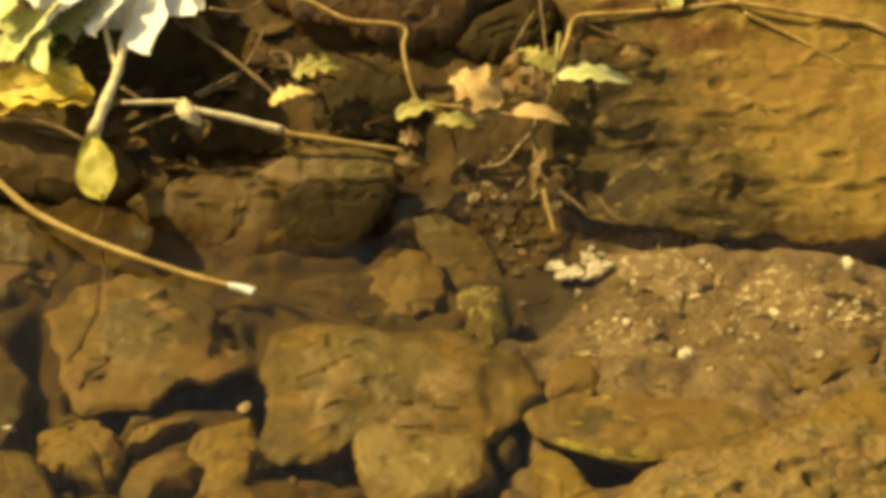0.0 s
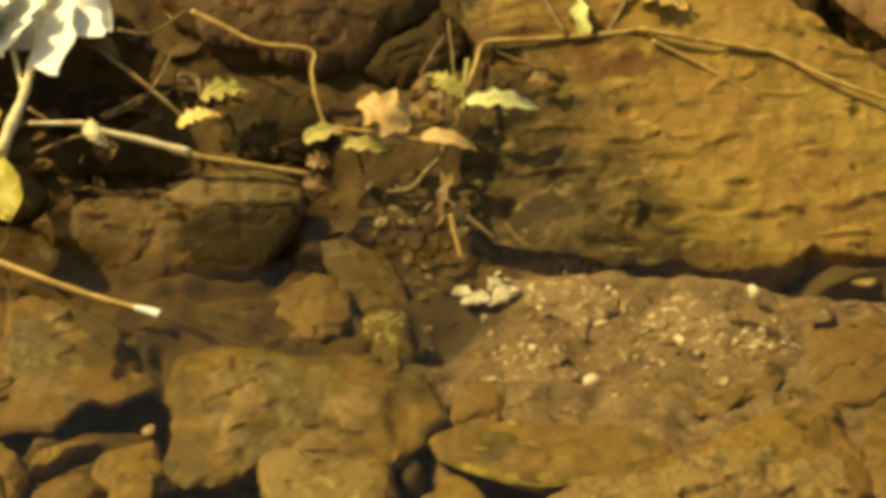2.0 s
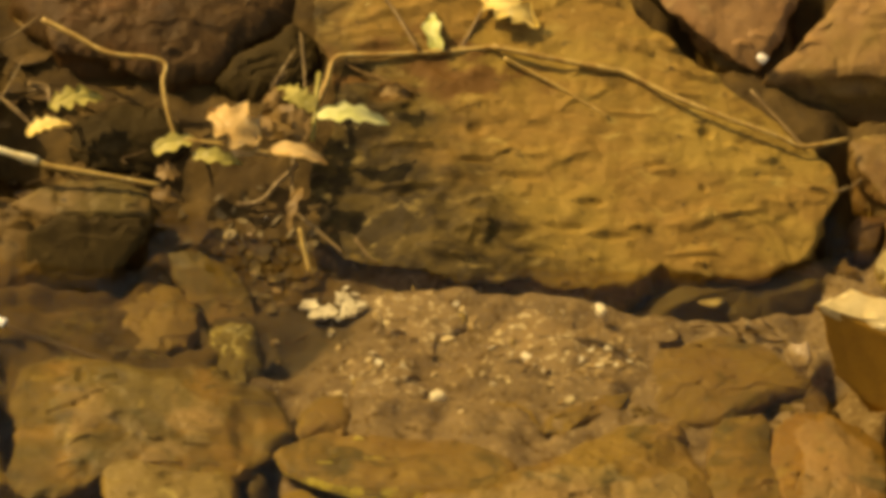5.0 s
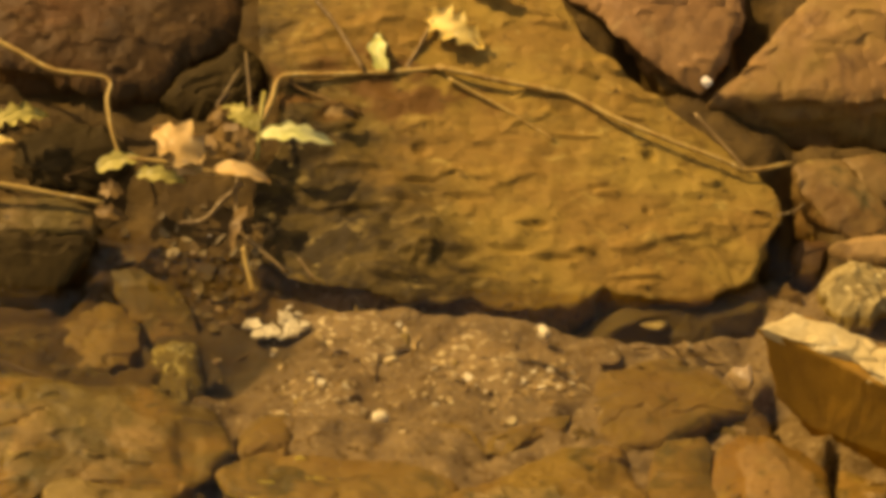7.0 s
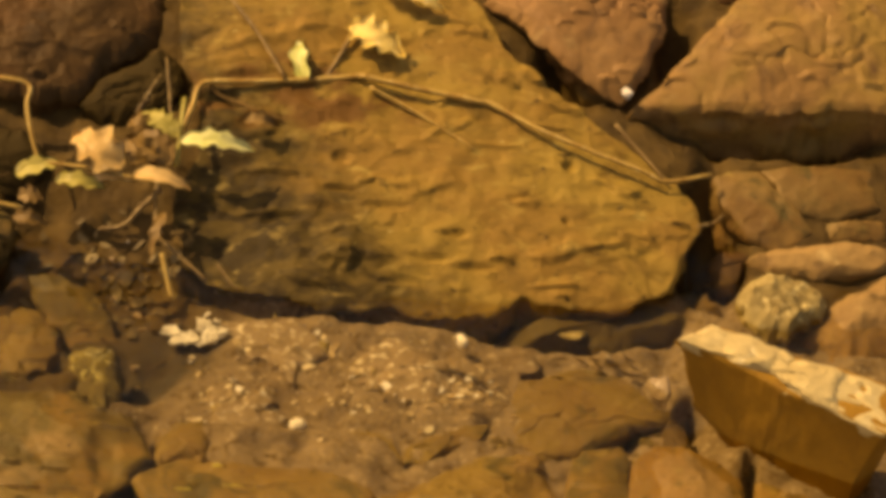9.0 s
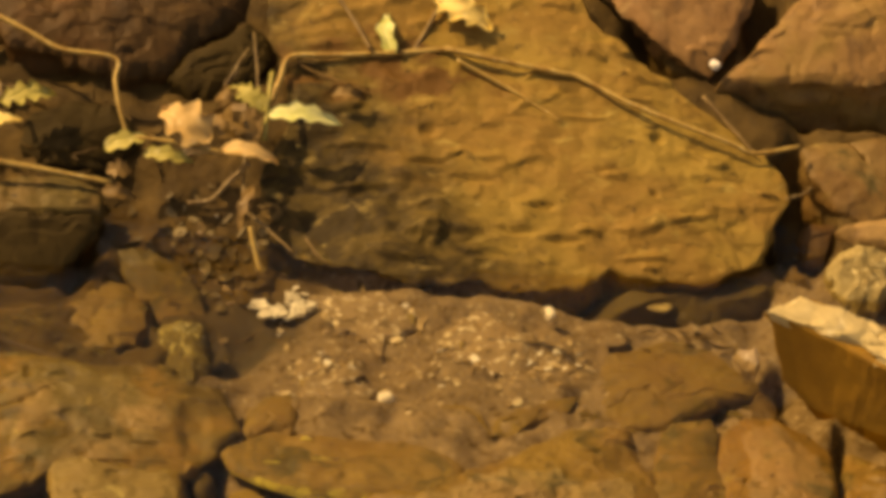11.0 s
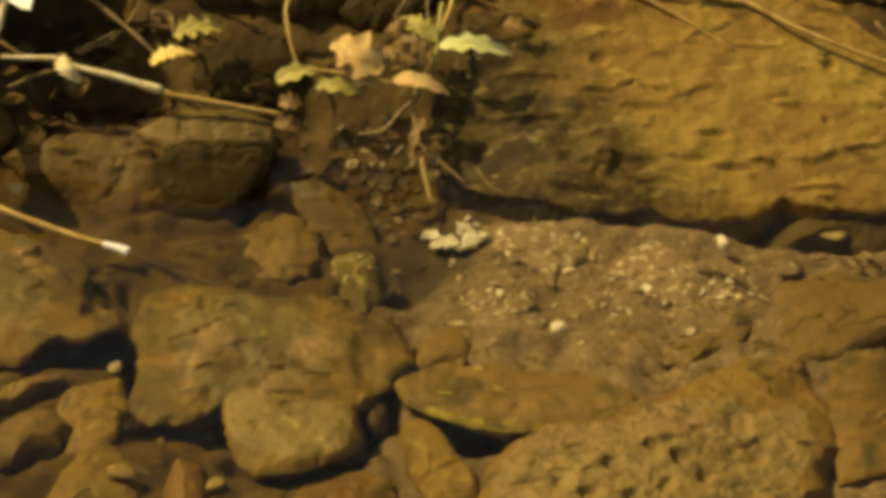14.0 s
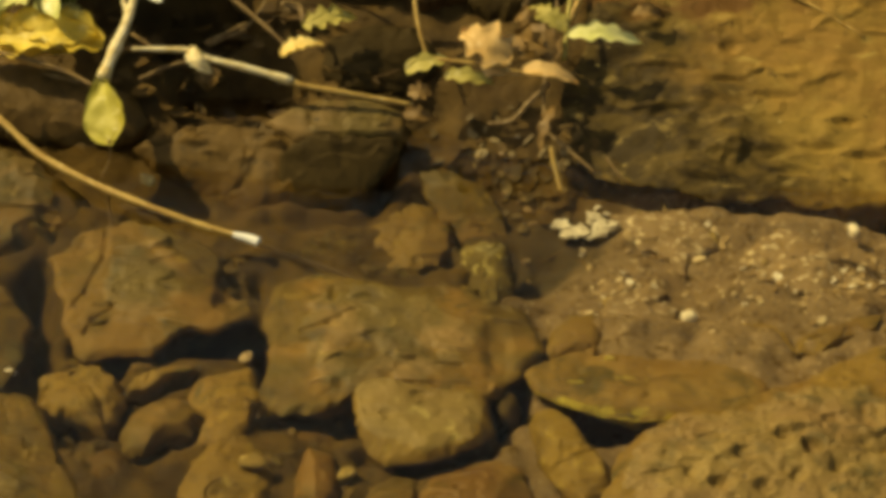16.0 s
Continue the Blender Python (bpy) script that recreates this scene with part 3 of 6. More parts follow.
def leaf(name, base, tip, width, mat, parent=None, facing=(0, -0.5, 0.87), curl=0.15, lobes=0.12, count=5, cup=0.2, point=1.0, seed=1, label=""):
    """A thin leaf from base to tip: a midrib, wavy or lobed margins, curled along and cupped across; both faces and the edge are there."""
    a, b = Vector(base), Vector(tip)
    ax = b - a
    L = ax.length
    ax.normalize()
    nz = Vector(facing)
    nz = (nz - ax * nz.dot(ax)).normalized()
    sd = ax.cross(nz)
    U, V = 22, 12
    grid = []
    for i in range(U + 1):
        u = i / U
        w = width * 0.5 * (math.sin(math.pi * min(1, u * 0.97 + 0.02) ** (0.75 * point)) ** 0.72 + 0.03)
        for j in range(V + 1):
            v = j / V * 2 - 1
            edge_in = 1 + lobes * (math.sin(u * count * 2 * math.pi + (1.3 if v > 0 else 0) + seed) + 0.7 * noise.noise(Vector((u * 9, v * 3, seed * 7.1)))) * abs(v) ** 2
            x = u * L + lobes * width * 0.4 * abs(v) * noise.noise(Vector((u * 6, v * 2 + 9, seed * 3.3)))
            y = v * w * edge_in
            z = curl * L * math.sin(math.pi * u) - curl * L * u * u * 0.6 + cup * width * (v * v * 0.5 - 0.1) + width * 0.09 * noise.noise(Vector((u * 5 + seed, v * 2.2, seed * 1.7)))
            z -= 0.02 * width * math.exp(-(v * 9) ** 2)
            grid.append(a + ax * x + sd * y + nz * z)
    n = len(grid)
    th = 0.00035
    verts = [p + nz * th for p in grid] + [p - nz * th for p in grid]
    faces = []
    W = V + 1
    for i in range(U):
        for j in range(V):
            q = (i * W + j, (i + 1) * W + j, (i + 1) * W + j + 1, i * W + j + 1)
            faces.append(q[::-1])
            faces.append(tuple(k + n for k in q))
    ring = [j for j in range(W)] + [i * W + V for i in range(1, U + 1)] + [U * W + j for j in range(V - 1, -1, -1)] + [i * W for i in range(U - 1, 0, -1)]
    for k in range(len(ring)):
        p, q = ring[k], ring[(k + 1) % len(ring)]
        faces.append((p, q, q + n, p + n))
    ob = mesh_object(name, verts, faces, mat, parent)
    if label:
        ob["label"] = label
    return ob


def thing(name, at, label, category, group=""):
    ob = new(name)
    ob.empty_display_size = 0.05
    ob.location = at
    return tagged(ob, label, category, group)


def adopt(parent, *parts):
    """Hang finished parts under a thing without moving them."""
    back = Matrix.Translation(parent.location).inverted()
    for p in parts:
        p.parent = parent
        p.data.transform(back @ p.matrix_basis)
        p.matrix_basis = Matrix()
    return parent


# ---- ground: stream bed, both banks, and the land beyond, one sheet ----
def steps_out(lo, hi, fine, far):
    mid = list(np.arange(lo, hi + fine * 0.5, fine))
    out, d = [], fine
    while d < far:
        d *= 1.35
        out.append(d)
    right, left = [hi], [lo]
    for d in out:
        right.append(right[-1] + d)
        left.append(left[-1] - d)
    return np.array(left[:0:-1] + mid + right[1:])


HOLLOWS = [
    (-0.219, -0.200, 0.055, 0.037, 0.130),
    (-0.310, -0.233, 0.043, 0.019, 0.070),
    (-0.399, -0.142, 0.017, 0.065, 0.028),
    (-0.120, -0.279, 0.037, 0.024, 0.100),
    (0.153, -0.297, 0.032, 0.039, 0.120),
    (0.062, -0.280, 0.017, 0.037, 0.040),
    (0.080, -0.096, 0.040, 0.042, 0.028),
    (-0.277, 0.215, 0.063, 0.051, 0.060),
    (-0.226, 0.130, 0.075, 0.030, 0.050),
    (-0.005, -0.343, 0.060, 0.015, 0.090),
    (-0.120, -0.292, 0.026, 0.013, 0.060),
    (-0.334, -0.301, 0.029, 0.013, 0.040),
    (-0.294, -0.347, 0.032, 0.011, 0.050),
    (0.527, 0.011, 0.095, 0.026, 0.100),
    (-0.365, -0.311, 0.026, 0.011, 0.050),
    (-0.320, -0.287, 0.008, 0.031, 0.050),
    (-0.308, -0.249, 0.010, 0.024, 0.050),
    (-0.165, -0.267, 0.008, 0.037, 0.050),
    (-0.236, -0.317, 0.029, 0.009, 0.040),
    (-0.077, -0.315, 0.009, 0.028, 0.050),
    (0.062, -0.291, 0.015, 0.031, 0.050),
    (0.637, -0.112, 0.014, 0.020, 0.100),
    (0.680, -0.203, 0.046, 0.028, -0.016),
    (0.560, 0.312, 0.052, 0.037, 0.050),
    (0.656, 0.344, 0.023, 0.056, 0.050),
    (0.762, 0.243, 0.109, 0.026, 0.090),
    (0.690, 0.127, 0.023, 0.074, 0.050),
    (-0.026, 0.094, 0.034, 0.046, 0.020),
    (-0.380, -0.035, 0.052, 0.028, -0.012),
    (0.065, -0.142, 0.034, 0.024, -0.010),
    (-0.129, -0.021, 0.052, 0.024, -0.006),
    (0.202, -0.184, 0.092, 0.013, -0.008),
    (-0.396, -0.226, 0.052, 0.015, -0.010),
    (-0.095, 0.011, 0.034, 0.019, 0.020),
    (0.300, -0.002, 0.170, 0.026, -0.010),
    (0.225, -0.209, 0.086, 0.036, -0.006),
    (0.187, -0.202, 0.046, 0.036, -0.002),
    (0.294, -0.231, 0.052, 0.045, -0.006),
    (0.687, 0.102, 0.026, 0.038, 0.130),
    (0.661, 0.076, 0.017, 0.028, 0.130),
    (0.660, 0.146, 0.014, 0.021, 0.130),
]


# washed-out joints along the stones: plan points, half width, depth
JOINTS = [
    ([(-0.030, -0.104), (-0.012, -0.099), (0.004, -0.086)], 0.006, 0.016),
    ([(-0.005, -0.024), (0.021, -0.060)], 0.006, 0.016),
    ([(0.028, -0.125), (0.045, -0.142), (0.064, -0.122), (0.065, -0.077)], 0.007, 0.020),
    ([(0.044, -0.151), (0.095, -0.186), (0.094, -0.225), (0.064, -0.282), (0.078, -0.315)], 0.008, 0.025),
    ([(-0.074, -0.377), (-0.022, -0.383), (0.041, -0.363), (0.051, -0.324)], 0.008, 0.025),
    ([(-0.187, -0.115), (-0.176, -0.184), (-0.173, -0.251)], 0.008, 0.025),
    ([(-0.384, -0.311), (-0.349, -0.341), (-0.328, -0.387), (-0.281, -0.388), (-0.237, -0.363), (-0.220, -0.335)], 0.008, 0.022),
    ([(-0.303, -0.297), (-0.294, -0.338)], 0.006, 0.020),
    ([(-0.284, -0.301), (-0.254, -0.284), (-0.232, -0.270)], 0.006, 0.020),
    ([(-0.412, -0.125), (-0.398, -0.194), (-0.385, -0.260), (-0.402, -0.294)], 0.014, 0.030),
    ([(-0.160, -0.333), (-0.096, -0.333)], 0.009, 0.025),
    ([(0.329, -0.188), (0.343, -0.225), (0.378, -0.196)], 0.005, 0.008),
    ([(0.230, -0.227), (0.245, -0.230)], 0.006, 0.010),
    ([(0.610, -0.084), (0.613, -0.128), (0.630, -0.140), (0.624, -0.188)], 0.008, 0.020),
    ([(0.681, -0.206), (0.672, -0.287)], 0.006, 0.040),
    ([(0.312, -0.172), (0.336, -0.192), (0.343, -0.214)], 0.005, 0.008),
    ([(0.415, -0.173), (0.429, -0.148)], 0.005, 0.010),
    ([(0.501, -0.185), (0.542, -0.165), (0.602, -0.139)], 0.007, 0.014),
    ([(-0.179, -0.027), (-0.127, -0.034), (-0.082, -0.027), (-0.054, 0.039)], 0.010, 0.015),
    ([(-0.229, -0.082), (-0.211, -0.121), (-0.186, -0.168)], 0.008, 0.015),
    ([(0.132, 0.036), (0.160, 0.020), (0.193, 0.012), (0.274, 0.007), (0.337, 0.009), (0.413, -0.002), (0.455, 0.008), (0.480, 0.016)], 0.005, 0.022),
]


def ground_height(x, y):
    # the stream winds a little further off
    u = np.clip((np.abs(x) - 1.4) / 2.2, 0, 1)
    y = y - 0.55 * np.sin(x * 0.75) * u * u * (3 - 2 * u)
    near = np.where(y < 0, -0.007, -0.007 + 0.42 * y)
    near = np.where(y > 1.2, -0.007 + 0.504 + 0.12 * (1 - np.exp(-(y - 1.2))), near)
    t = np.clip((-1.35 - y) / 0.8, 0, 1)
    for hx, hy, rx, ry, deep in HOLLOWS:
        near = near - deep * np.exp(-(((x - hx) / rx) ** 2 + ((y - hy) / ry) ** 2) ** 2)
    for line, wide, deep in JOINTS:
        cut = 0.0
        for (ax, ay), (bx, by) in zip(line[:-1], line[1:]):
            dx, dy = bx - ax, by - ay
            h = np.clip(((x - ax) * dx + (y - ay) * dy) / (dx * dx + dy * dy), 0, 1)
            cut = np.maximum(cut, np.exp(-((x - ax - h * dx) ** 2 + (y - ay - h * dy) ** 2) / wide ** 2))
        near = near - deep * cut
    return near + t * t * (3 - 2 * t) * 0.42


def ground_surface(p):
    """Height of the mud with its lumps and grain."""
    z = ground_height(p[:, 0], p[:, 1])
    away = np.maximum(np.maximum(np.abs(p[:, 0] - 0.25) - 1.0, 0), np.maximum(np.abs(p[:, 1] - 0.115) - 0.735, 0))
    inside = np.exp(-(away / 0.12) ** 2)
    mid = np.exp(-(away / 0.6) ** 2)
    q = p * np.array([1, 1, 1.0])
    z = z + mid * 0.008 * fbm(q * 7, 3, 3) + inside * (0.006 * fbm(q * 34, 5, 5, 0.6) + 0.006 * np.abs(fbm(q * 17, 3, 8)) - 0.002) + 0.05 * smooth_noise(q * 0.7, 2) * np.clip((np.abs(p[:, 1]) - 1) / 2, 0, 1)
    return z


def lie_on_ground(x, y):
    """Height of the ground's own net at plan points, between its knots."""
    f = 0.0062
    u, v = (np.asarray(x) + 0.75) / f, (np.asarray(y) + 0.62) / f
    i, j = np.floor(u), np.floor(v)
    a, b = u - i, v - j
    out = 0.0
    for di, wi in ((0, 1 - a), (1, a)):
        for dj, wj in ((0, 1 - b), (1, b)):
            out = out + wi * wj * ground_surface(np.c_[(i + di) * f - 0.75, (j + dj) * f - 0.62, np.zeros(len(u))])
    return out


def build_ground():
    xs, ys = steps_out(-0.75, 1.25, 0.0062, 24), steps_out(-0.62, 0.85, 0.0062, 24)
    X, Y = np.meshgrid(xs, ys)
    p = np.c_[X.ravel(), Y.ravel(), np.zeros(X.size)]
    n = len(xs)
    faces = [(j * n + i, j * n + i + 1, (j + 1) * n + i + 1, (j + 1) * n + i) for j in range(len(ys) - 1) for i in range(n - 1)]
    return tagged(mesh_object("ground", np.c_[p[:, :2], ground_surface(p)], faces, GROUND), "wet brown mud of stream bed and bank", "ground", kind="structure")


build_ground()


def build_water():
    xs, ys = np.linspace(-14, 14, 57), np.linspace(-2.3, 0.75, 9)
    X, Y = np.meshgrid(xs, ys)
    n = len(xs)
    faces = [(j * n + i, j * n + i + 1, (j + 1) * n + i + 1, (j + 1) * n + i) for j in range(len(ys) - 1) for i in range(n - 1)]
    ob = mesh_object("water", np.c_[X.ravel(), Y.ravel(), np.full(X.size, 0.018)], faces, WATER)
    ob.visible_shadow = False
    return tagged(ob, "clear shallow running water over brown stones", "water", kind="structure")


build_water()

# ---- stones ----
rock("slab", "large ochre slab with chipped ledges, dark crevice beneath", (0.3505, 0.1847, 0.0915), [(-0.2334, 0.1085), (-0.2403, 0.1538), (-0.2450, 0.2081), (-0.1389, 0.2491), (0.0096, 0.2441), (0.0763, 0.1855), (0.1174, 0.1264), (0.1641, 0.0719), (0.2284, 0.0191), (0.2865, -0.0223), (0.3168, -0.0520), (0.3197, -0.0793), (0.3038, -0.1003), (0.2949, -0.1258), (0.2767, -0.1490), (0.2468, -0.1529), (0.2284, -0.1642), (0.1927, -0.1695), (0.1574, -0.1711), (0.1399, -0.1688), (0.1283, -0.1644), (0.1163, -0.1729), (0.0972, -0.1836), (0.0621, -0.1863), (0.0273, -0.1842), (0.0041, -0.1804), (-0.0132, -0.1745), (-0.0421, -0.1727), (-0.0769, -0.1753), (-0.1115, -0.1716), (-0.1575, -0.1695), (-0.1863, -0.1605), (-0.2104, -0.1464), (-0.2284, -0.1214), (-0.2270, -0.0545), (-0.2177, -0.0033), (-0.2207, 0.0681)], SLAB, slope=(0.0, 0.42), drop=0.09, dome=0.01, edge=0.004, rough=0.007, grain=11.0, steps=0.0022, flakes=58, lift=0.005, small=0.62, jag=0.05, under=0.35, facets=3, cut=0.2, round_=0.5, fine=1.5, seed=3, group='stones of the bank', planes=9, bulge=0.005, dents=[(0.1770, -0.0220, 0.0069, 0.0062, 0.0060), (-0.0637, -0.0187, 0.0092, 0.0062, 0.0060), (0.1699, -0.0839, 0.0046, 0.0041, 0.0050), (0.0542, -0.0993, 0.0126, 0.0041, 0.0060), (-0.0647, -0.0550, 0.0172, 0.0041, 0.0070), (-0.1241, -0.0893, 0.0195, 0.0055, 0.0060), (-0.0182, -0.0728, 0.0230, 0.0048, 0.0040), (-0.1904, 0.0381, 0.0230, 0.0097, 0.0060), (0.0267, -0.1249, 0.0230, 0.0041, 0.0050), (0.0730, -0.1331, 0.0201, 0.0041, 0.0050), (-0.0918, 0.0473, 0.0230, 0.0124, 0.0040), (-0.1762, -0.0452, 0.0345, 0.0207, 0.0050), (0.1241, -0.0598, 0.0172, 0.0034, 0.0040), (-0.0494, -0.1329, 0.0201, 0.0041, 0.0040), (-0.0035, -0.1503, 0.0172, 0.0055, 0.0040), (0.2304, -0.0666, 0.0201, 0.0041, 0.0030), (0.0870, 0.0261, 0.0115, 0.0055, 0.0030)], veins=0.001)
rock("ledge_stone", "mossy dark ledge stone wedged under the slab", (0.5742, 0.0231, 0.0023), [(-0.1426, -0.0233), (-0.0913, -0.0046), (-0.0312, 0.0073), (0.0309, 0.0329), (0.0884, 0.0621), (0.1084, 0.0289), (0.0803, -0.0049), (0.0244, -0.0264), (-0.0233, -0.0323), (-0.0702, -0.0317), (-0.1178, -0.0425)], MOSS, slope=(0.0, 0.1), drop=0.07, jag=0.12, steps=0.008, flakes=9, dome=0.004, edge=0.02, rough=0.006, seed=4, group='stones of the bank')
rock("stone", "rusty red wedge-shaped stone of the bank", (0.5445, 0.3337, 0.1602), [(-0.1037, 0.0347), (-0.0766, 0.0124), (-0.0383, -0.0295), (-0.0029, -0.0624), (0.0271, -0.0741), (0.0464, -0.0797), (0.0679, -0.0585), (0.0839, -0.0293), (0.0966, 0.0054), (0.1037, 0.0471), (0.0667, 0.0797), (-0.0589, 0.072)], RUST, slope=(0, 0.42), group='stones of the bank', round_=0.12, facets=0, flakes=5, steps=0.003, rough=0.004, drop=0.06, dome=0.004, edge=0.012, planes=6, bulge=0.02, under=1, seed=5)
rock("stone", "broad rusty red stone with yellowish top", (0.7838, 0.3176, 0.1634), [(-0.184, -0.0762), (-0.1582, -0.0549), (-0.1255, -0.0249), (-0.0885, 0.0152), (-0.0671, 0.0508), (0.0521, 0.0788), (0.1789, 0.0725), (0.184, -0.0474), (0.1187, -0.0717), (0.0428, -0.0718), (0.0002, -0.0782), (-0.0616, -0.0788), (-0.1046, -0.0785), (-0.1474, -0.0782)], RUSTY_OCHRE, slope=(0, 0.42), group='stones of the bank', round_=0.12, facets=0, flakes=7, steps=0.003, rough=0.004, drop=0.07, dome=0.003, edge=0.008, planes=8, bulge=0.014, under=0.1, seed=6)
rock("stone", "flat brown angular stone below a dark joint", (0.7384, 0.1445, 0.0607), [(-0.0539, 0.0317), (-0.0365, 0.0437), (-0.0013, 0.0468), (0.0113, 0.0285), (0.032, 0.0056), (0.0539, -0.023), (0.0395, -0.0352), (0.0093, -0.0468), (-0.0208, -0.0291), (-0.0456, 0.0043)], ROSE, slope=(0, 0.42), group='stones of the bank', round_=0.0, facets=0, flakes=1, steps=0.0015, rough=0.004, drop=0.06, dome=0.002, edge=0.004, planes=5, bulge=0.006, seed=7, veins=0.0015)
rock("stone", "flat reddish stone below a dark joint", (0.8032, 0.1699, 0.0714), [(-0.0649, 0.0214), (-0.0173, 0.0304), (0.057, 0.0303), (0.0649, -0.0137), (0.0141, -0.0304), (-0.0194, -0.0282), (-0.0501, -0.0078)], ROSE, slope=(0, 0.42), group='stones of the bank', round_=0.0, facets=0, flakes=1, steps=0.0015, rough=0.004, drop=0.06, dome=0.003, edge=0.004, planes=5, bulge=0.006, seed=8, veins=0.0015)
rock("stone", "pale speckled rough stone", (0.7483, 0.028, 0.0264), [(-0.0514, 0.0054), (-0.0367, 0.0339), (-0.0056, 0.0439), (0.0239, 0.0384), (0.0514, 0.0259), (0.0434, -0.0022), (0.0182, -0.0241), (-0.0016, -0.0427), (-0.0254, -0.0439), (-0.0422, -0.0216)], PALE, slope=(0, 0.3), group='stones of the bank', round_=0.12, facets=0, flakes=5, steps=0.003, rough=0.008, drop=0.08, dome=0.005, edge=0.01, planes=7, bulge=0.02, grain=24, seed=9)
rock("stone", "rusty stone above the pale stone", (0.8009, 0.0927, 0.039), [(-0.0865, -0.0029), (-0.0663, 0.0069), (-0.0385, 0.0133), (0.0383, 0.0208), (0.0865, 0.0129), (0.0593, -0.0138), (-0.0112, -0.0208), (-0.062, -0.0144)], PALE_RUST, slope=(0, 0.42), group='stones of the bank', round_=0.12, facets=0, flakes=5, steps=0.003, rough=0.004, drop=0.06, dome=0.003, edge=0.008, planes=5, bulge=0.012, seed=10)
rock("stone", "rusty stone high on the bank", (0.8397, 0.4484, 0.1883), [(-0.1628, -0.0619), (-0.1422, 0.0027), (-0.0156, 0.0533), (0.128, 0.0548), (0.131, -0.0311), (0.0387, -0.0504), (-0.0549, -0.0241), (-0.1212, -0.056)], RUST, slope=(0.0, 0.42), drop=0.1, dome=0.014, edge=0.02, flakes=9, seed=11, group='stones of the bank')
rock("stone", "brown stone at the top edge of the bank", (0.3979, 0.4855, 0.2225), [(-0.2851, -0.0315), (-0.0865, 0.0307), (0.2644, 0.0531), (0.2604, -0.005), (0.038, -0.0187), (-0.0874, -0.0405), (-0.211, -0.062)], RUST, slope=(0.0, 0.42), drop=0.1, seed=12, group='stones of the bank')
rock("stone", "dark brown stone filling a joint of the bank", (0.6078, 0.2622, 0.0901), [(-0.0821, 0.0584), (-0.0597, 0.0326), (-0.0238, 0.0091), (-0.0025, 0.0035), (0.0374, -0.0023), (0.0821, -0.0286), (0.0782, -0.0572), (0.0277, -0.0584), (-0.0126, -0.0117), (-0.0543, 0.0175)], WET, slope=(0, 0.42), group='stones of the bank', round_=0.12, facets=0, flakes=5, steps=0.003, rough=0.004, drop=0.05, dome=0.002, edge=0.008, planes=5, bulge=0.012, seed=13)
rock("stone", "brown stone at the edge of the stream", (1.0057, 0.1359, 0.0757), [(-0.091, 0.0502), (0.0072, 0.0881), (0.0974, 0.0594), (0.0804, -0.0582), (-0.0156, -0.0876), (-0.0905, -0.053)], SILT, slope=(0.0, 0.42), drop=0.1, seed=14, group='stones of the bank')
rock("stone", "rusty red stone of the bank", (1.0733, 0.3137, 0.1628), [(-0.0928, 0.026), (-0.0062, 0.1008), (0.0878, 0.078), (0.0861, -0.06), (-0.0322, -0.0928), (-0.0965, -0.056)], RUST, slope=(0.0, 0.42), drop=0.1, seed=15, group='stones of the bank')
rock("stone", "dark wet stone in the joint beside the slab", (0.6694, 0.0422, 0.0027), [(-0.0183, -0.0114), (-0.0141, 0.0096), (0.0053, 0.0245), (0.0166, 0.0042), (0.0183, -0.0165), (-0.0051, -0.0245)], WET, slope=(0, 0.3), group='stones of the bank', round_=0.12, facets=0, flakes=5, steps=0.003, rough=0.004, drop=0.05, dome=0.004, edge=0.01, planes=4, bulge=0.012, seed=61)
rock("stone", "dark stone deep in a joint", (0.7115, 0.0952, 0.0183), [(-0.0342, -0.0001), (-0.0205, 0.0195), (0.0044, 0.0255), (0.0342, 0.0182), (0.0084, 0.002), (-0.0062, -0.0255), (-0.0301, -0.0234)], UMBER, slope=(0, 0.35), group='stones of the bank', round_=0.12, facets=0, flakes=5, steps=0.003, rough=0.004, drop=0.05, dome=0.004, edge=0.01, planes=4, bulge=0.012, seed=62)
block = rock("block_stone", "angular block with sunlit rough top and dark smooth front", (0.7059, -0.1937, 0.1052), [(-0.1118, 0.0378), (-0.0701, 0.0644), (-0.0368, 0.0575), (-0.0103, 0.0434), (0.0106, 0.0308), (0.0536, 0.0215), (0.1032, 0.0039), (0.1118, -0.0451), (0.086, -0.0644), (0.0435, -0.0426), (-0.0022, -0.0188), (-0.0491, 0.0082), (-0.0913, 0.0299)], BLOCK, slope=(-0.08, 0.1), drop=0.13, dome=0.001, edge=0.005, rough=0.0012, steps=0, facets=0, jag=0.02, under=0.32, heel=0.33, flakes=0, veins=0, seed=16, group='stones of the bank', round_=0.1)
# added top piece: the sunlight on the block is put into its cream colour
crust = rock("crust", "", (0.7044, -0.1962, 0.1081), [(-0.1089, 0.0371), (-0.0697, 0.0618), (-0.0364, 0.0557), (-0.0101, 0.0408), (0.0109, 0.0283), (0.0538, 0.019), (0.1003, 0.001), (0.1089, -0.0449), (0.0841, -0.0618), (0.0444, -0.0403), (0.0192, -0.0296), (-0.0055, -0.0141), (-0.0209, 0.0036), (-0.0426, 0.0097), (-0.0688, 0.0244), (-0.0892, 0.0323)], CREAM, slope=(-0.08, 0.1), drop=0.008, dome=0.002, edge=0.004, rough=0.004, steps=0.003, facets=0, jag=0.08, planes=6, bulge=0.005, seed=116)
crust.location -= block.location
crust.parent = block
crust["label"] = "pale rough top piece, sunlight put into its colour"
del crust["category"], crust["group"]
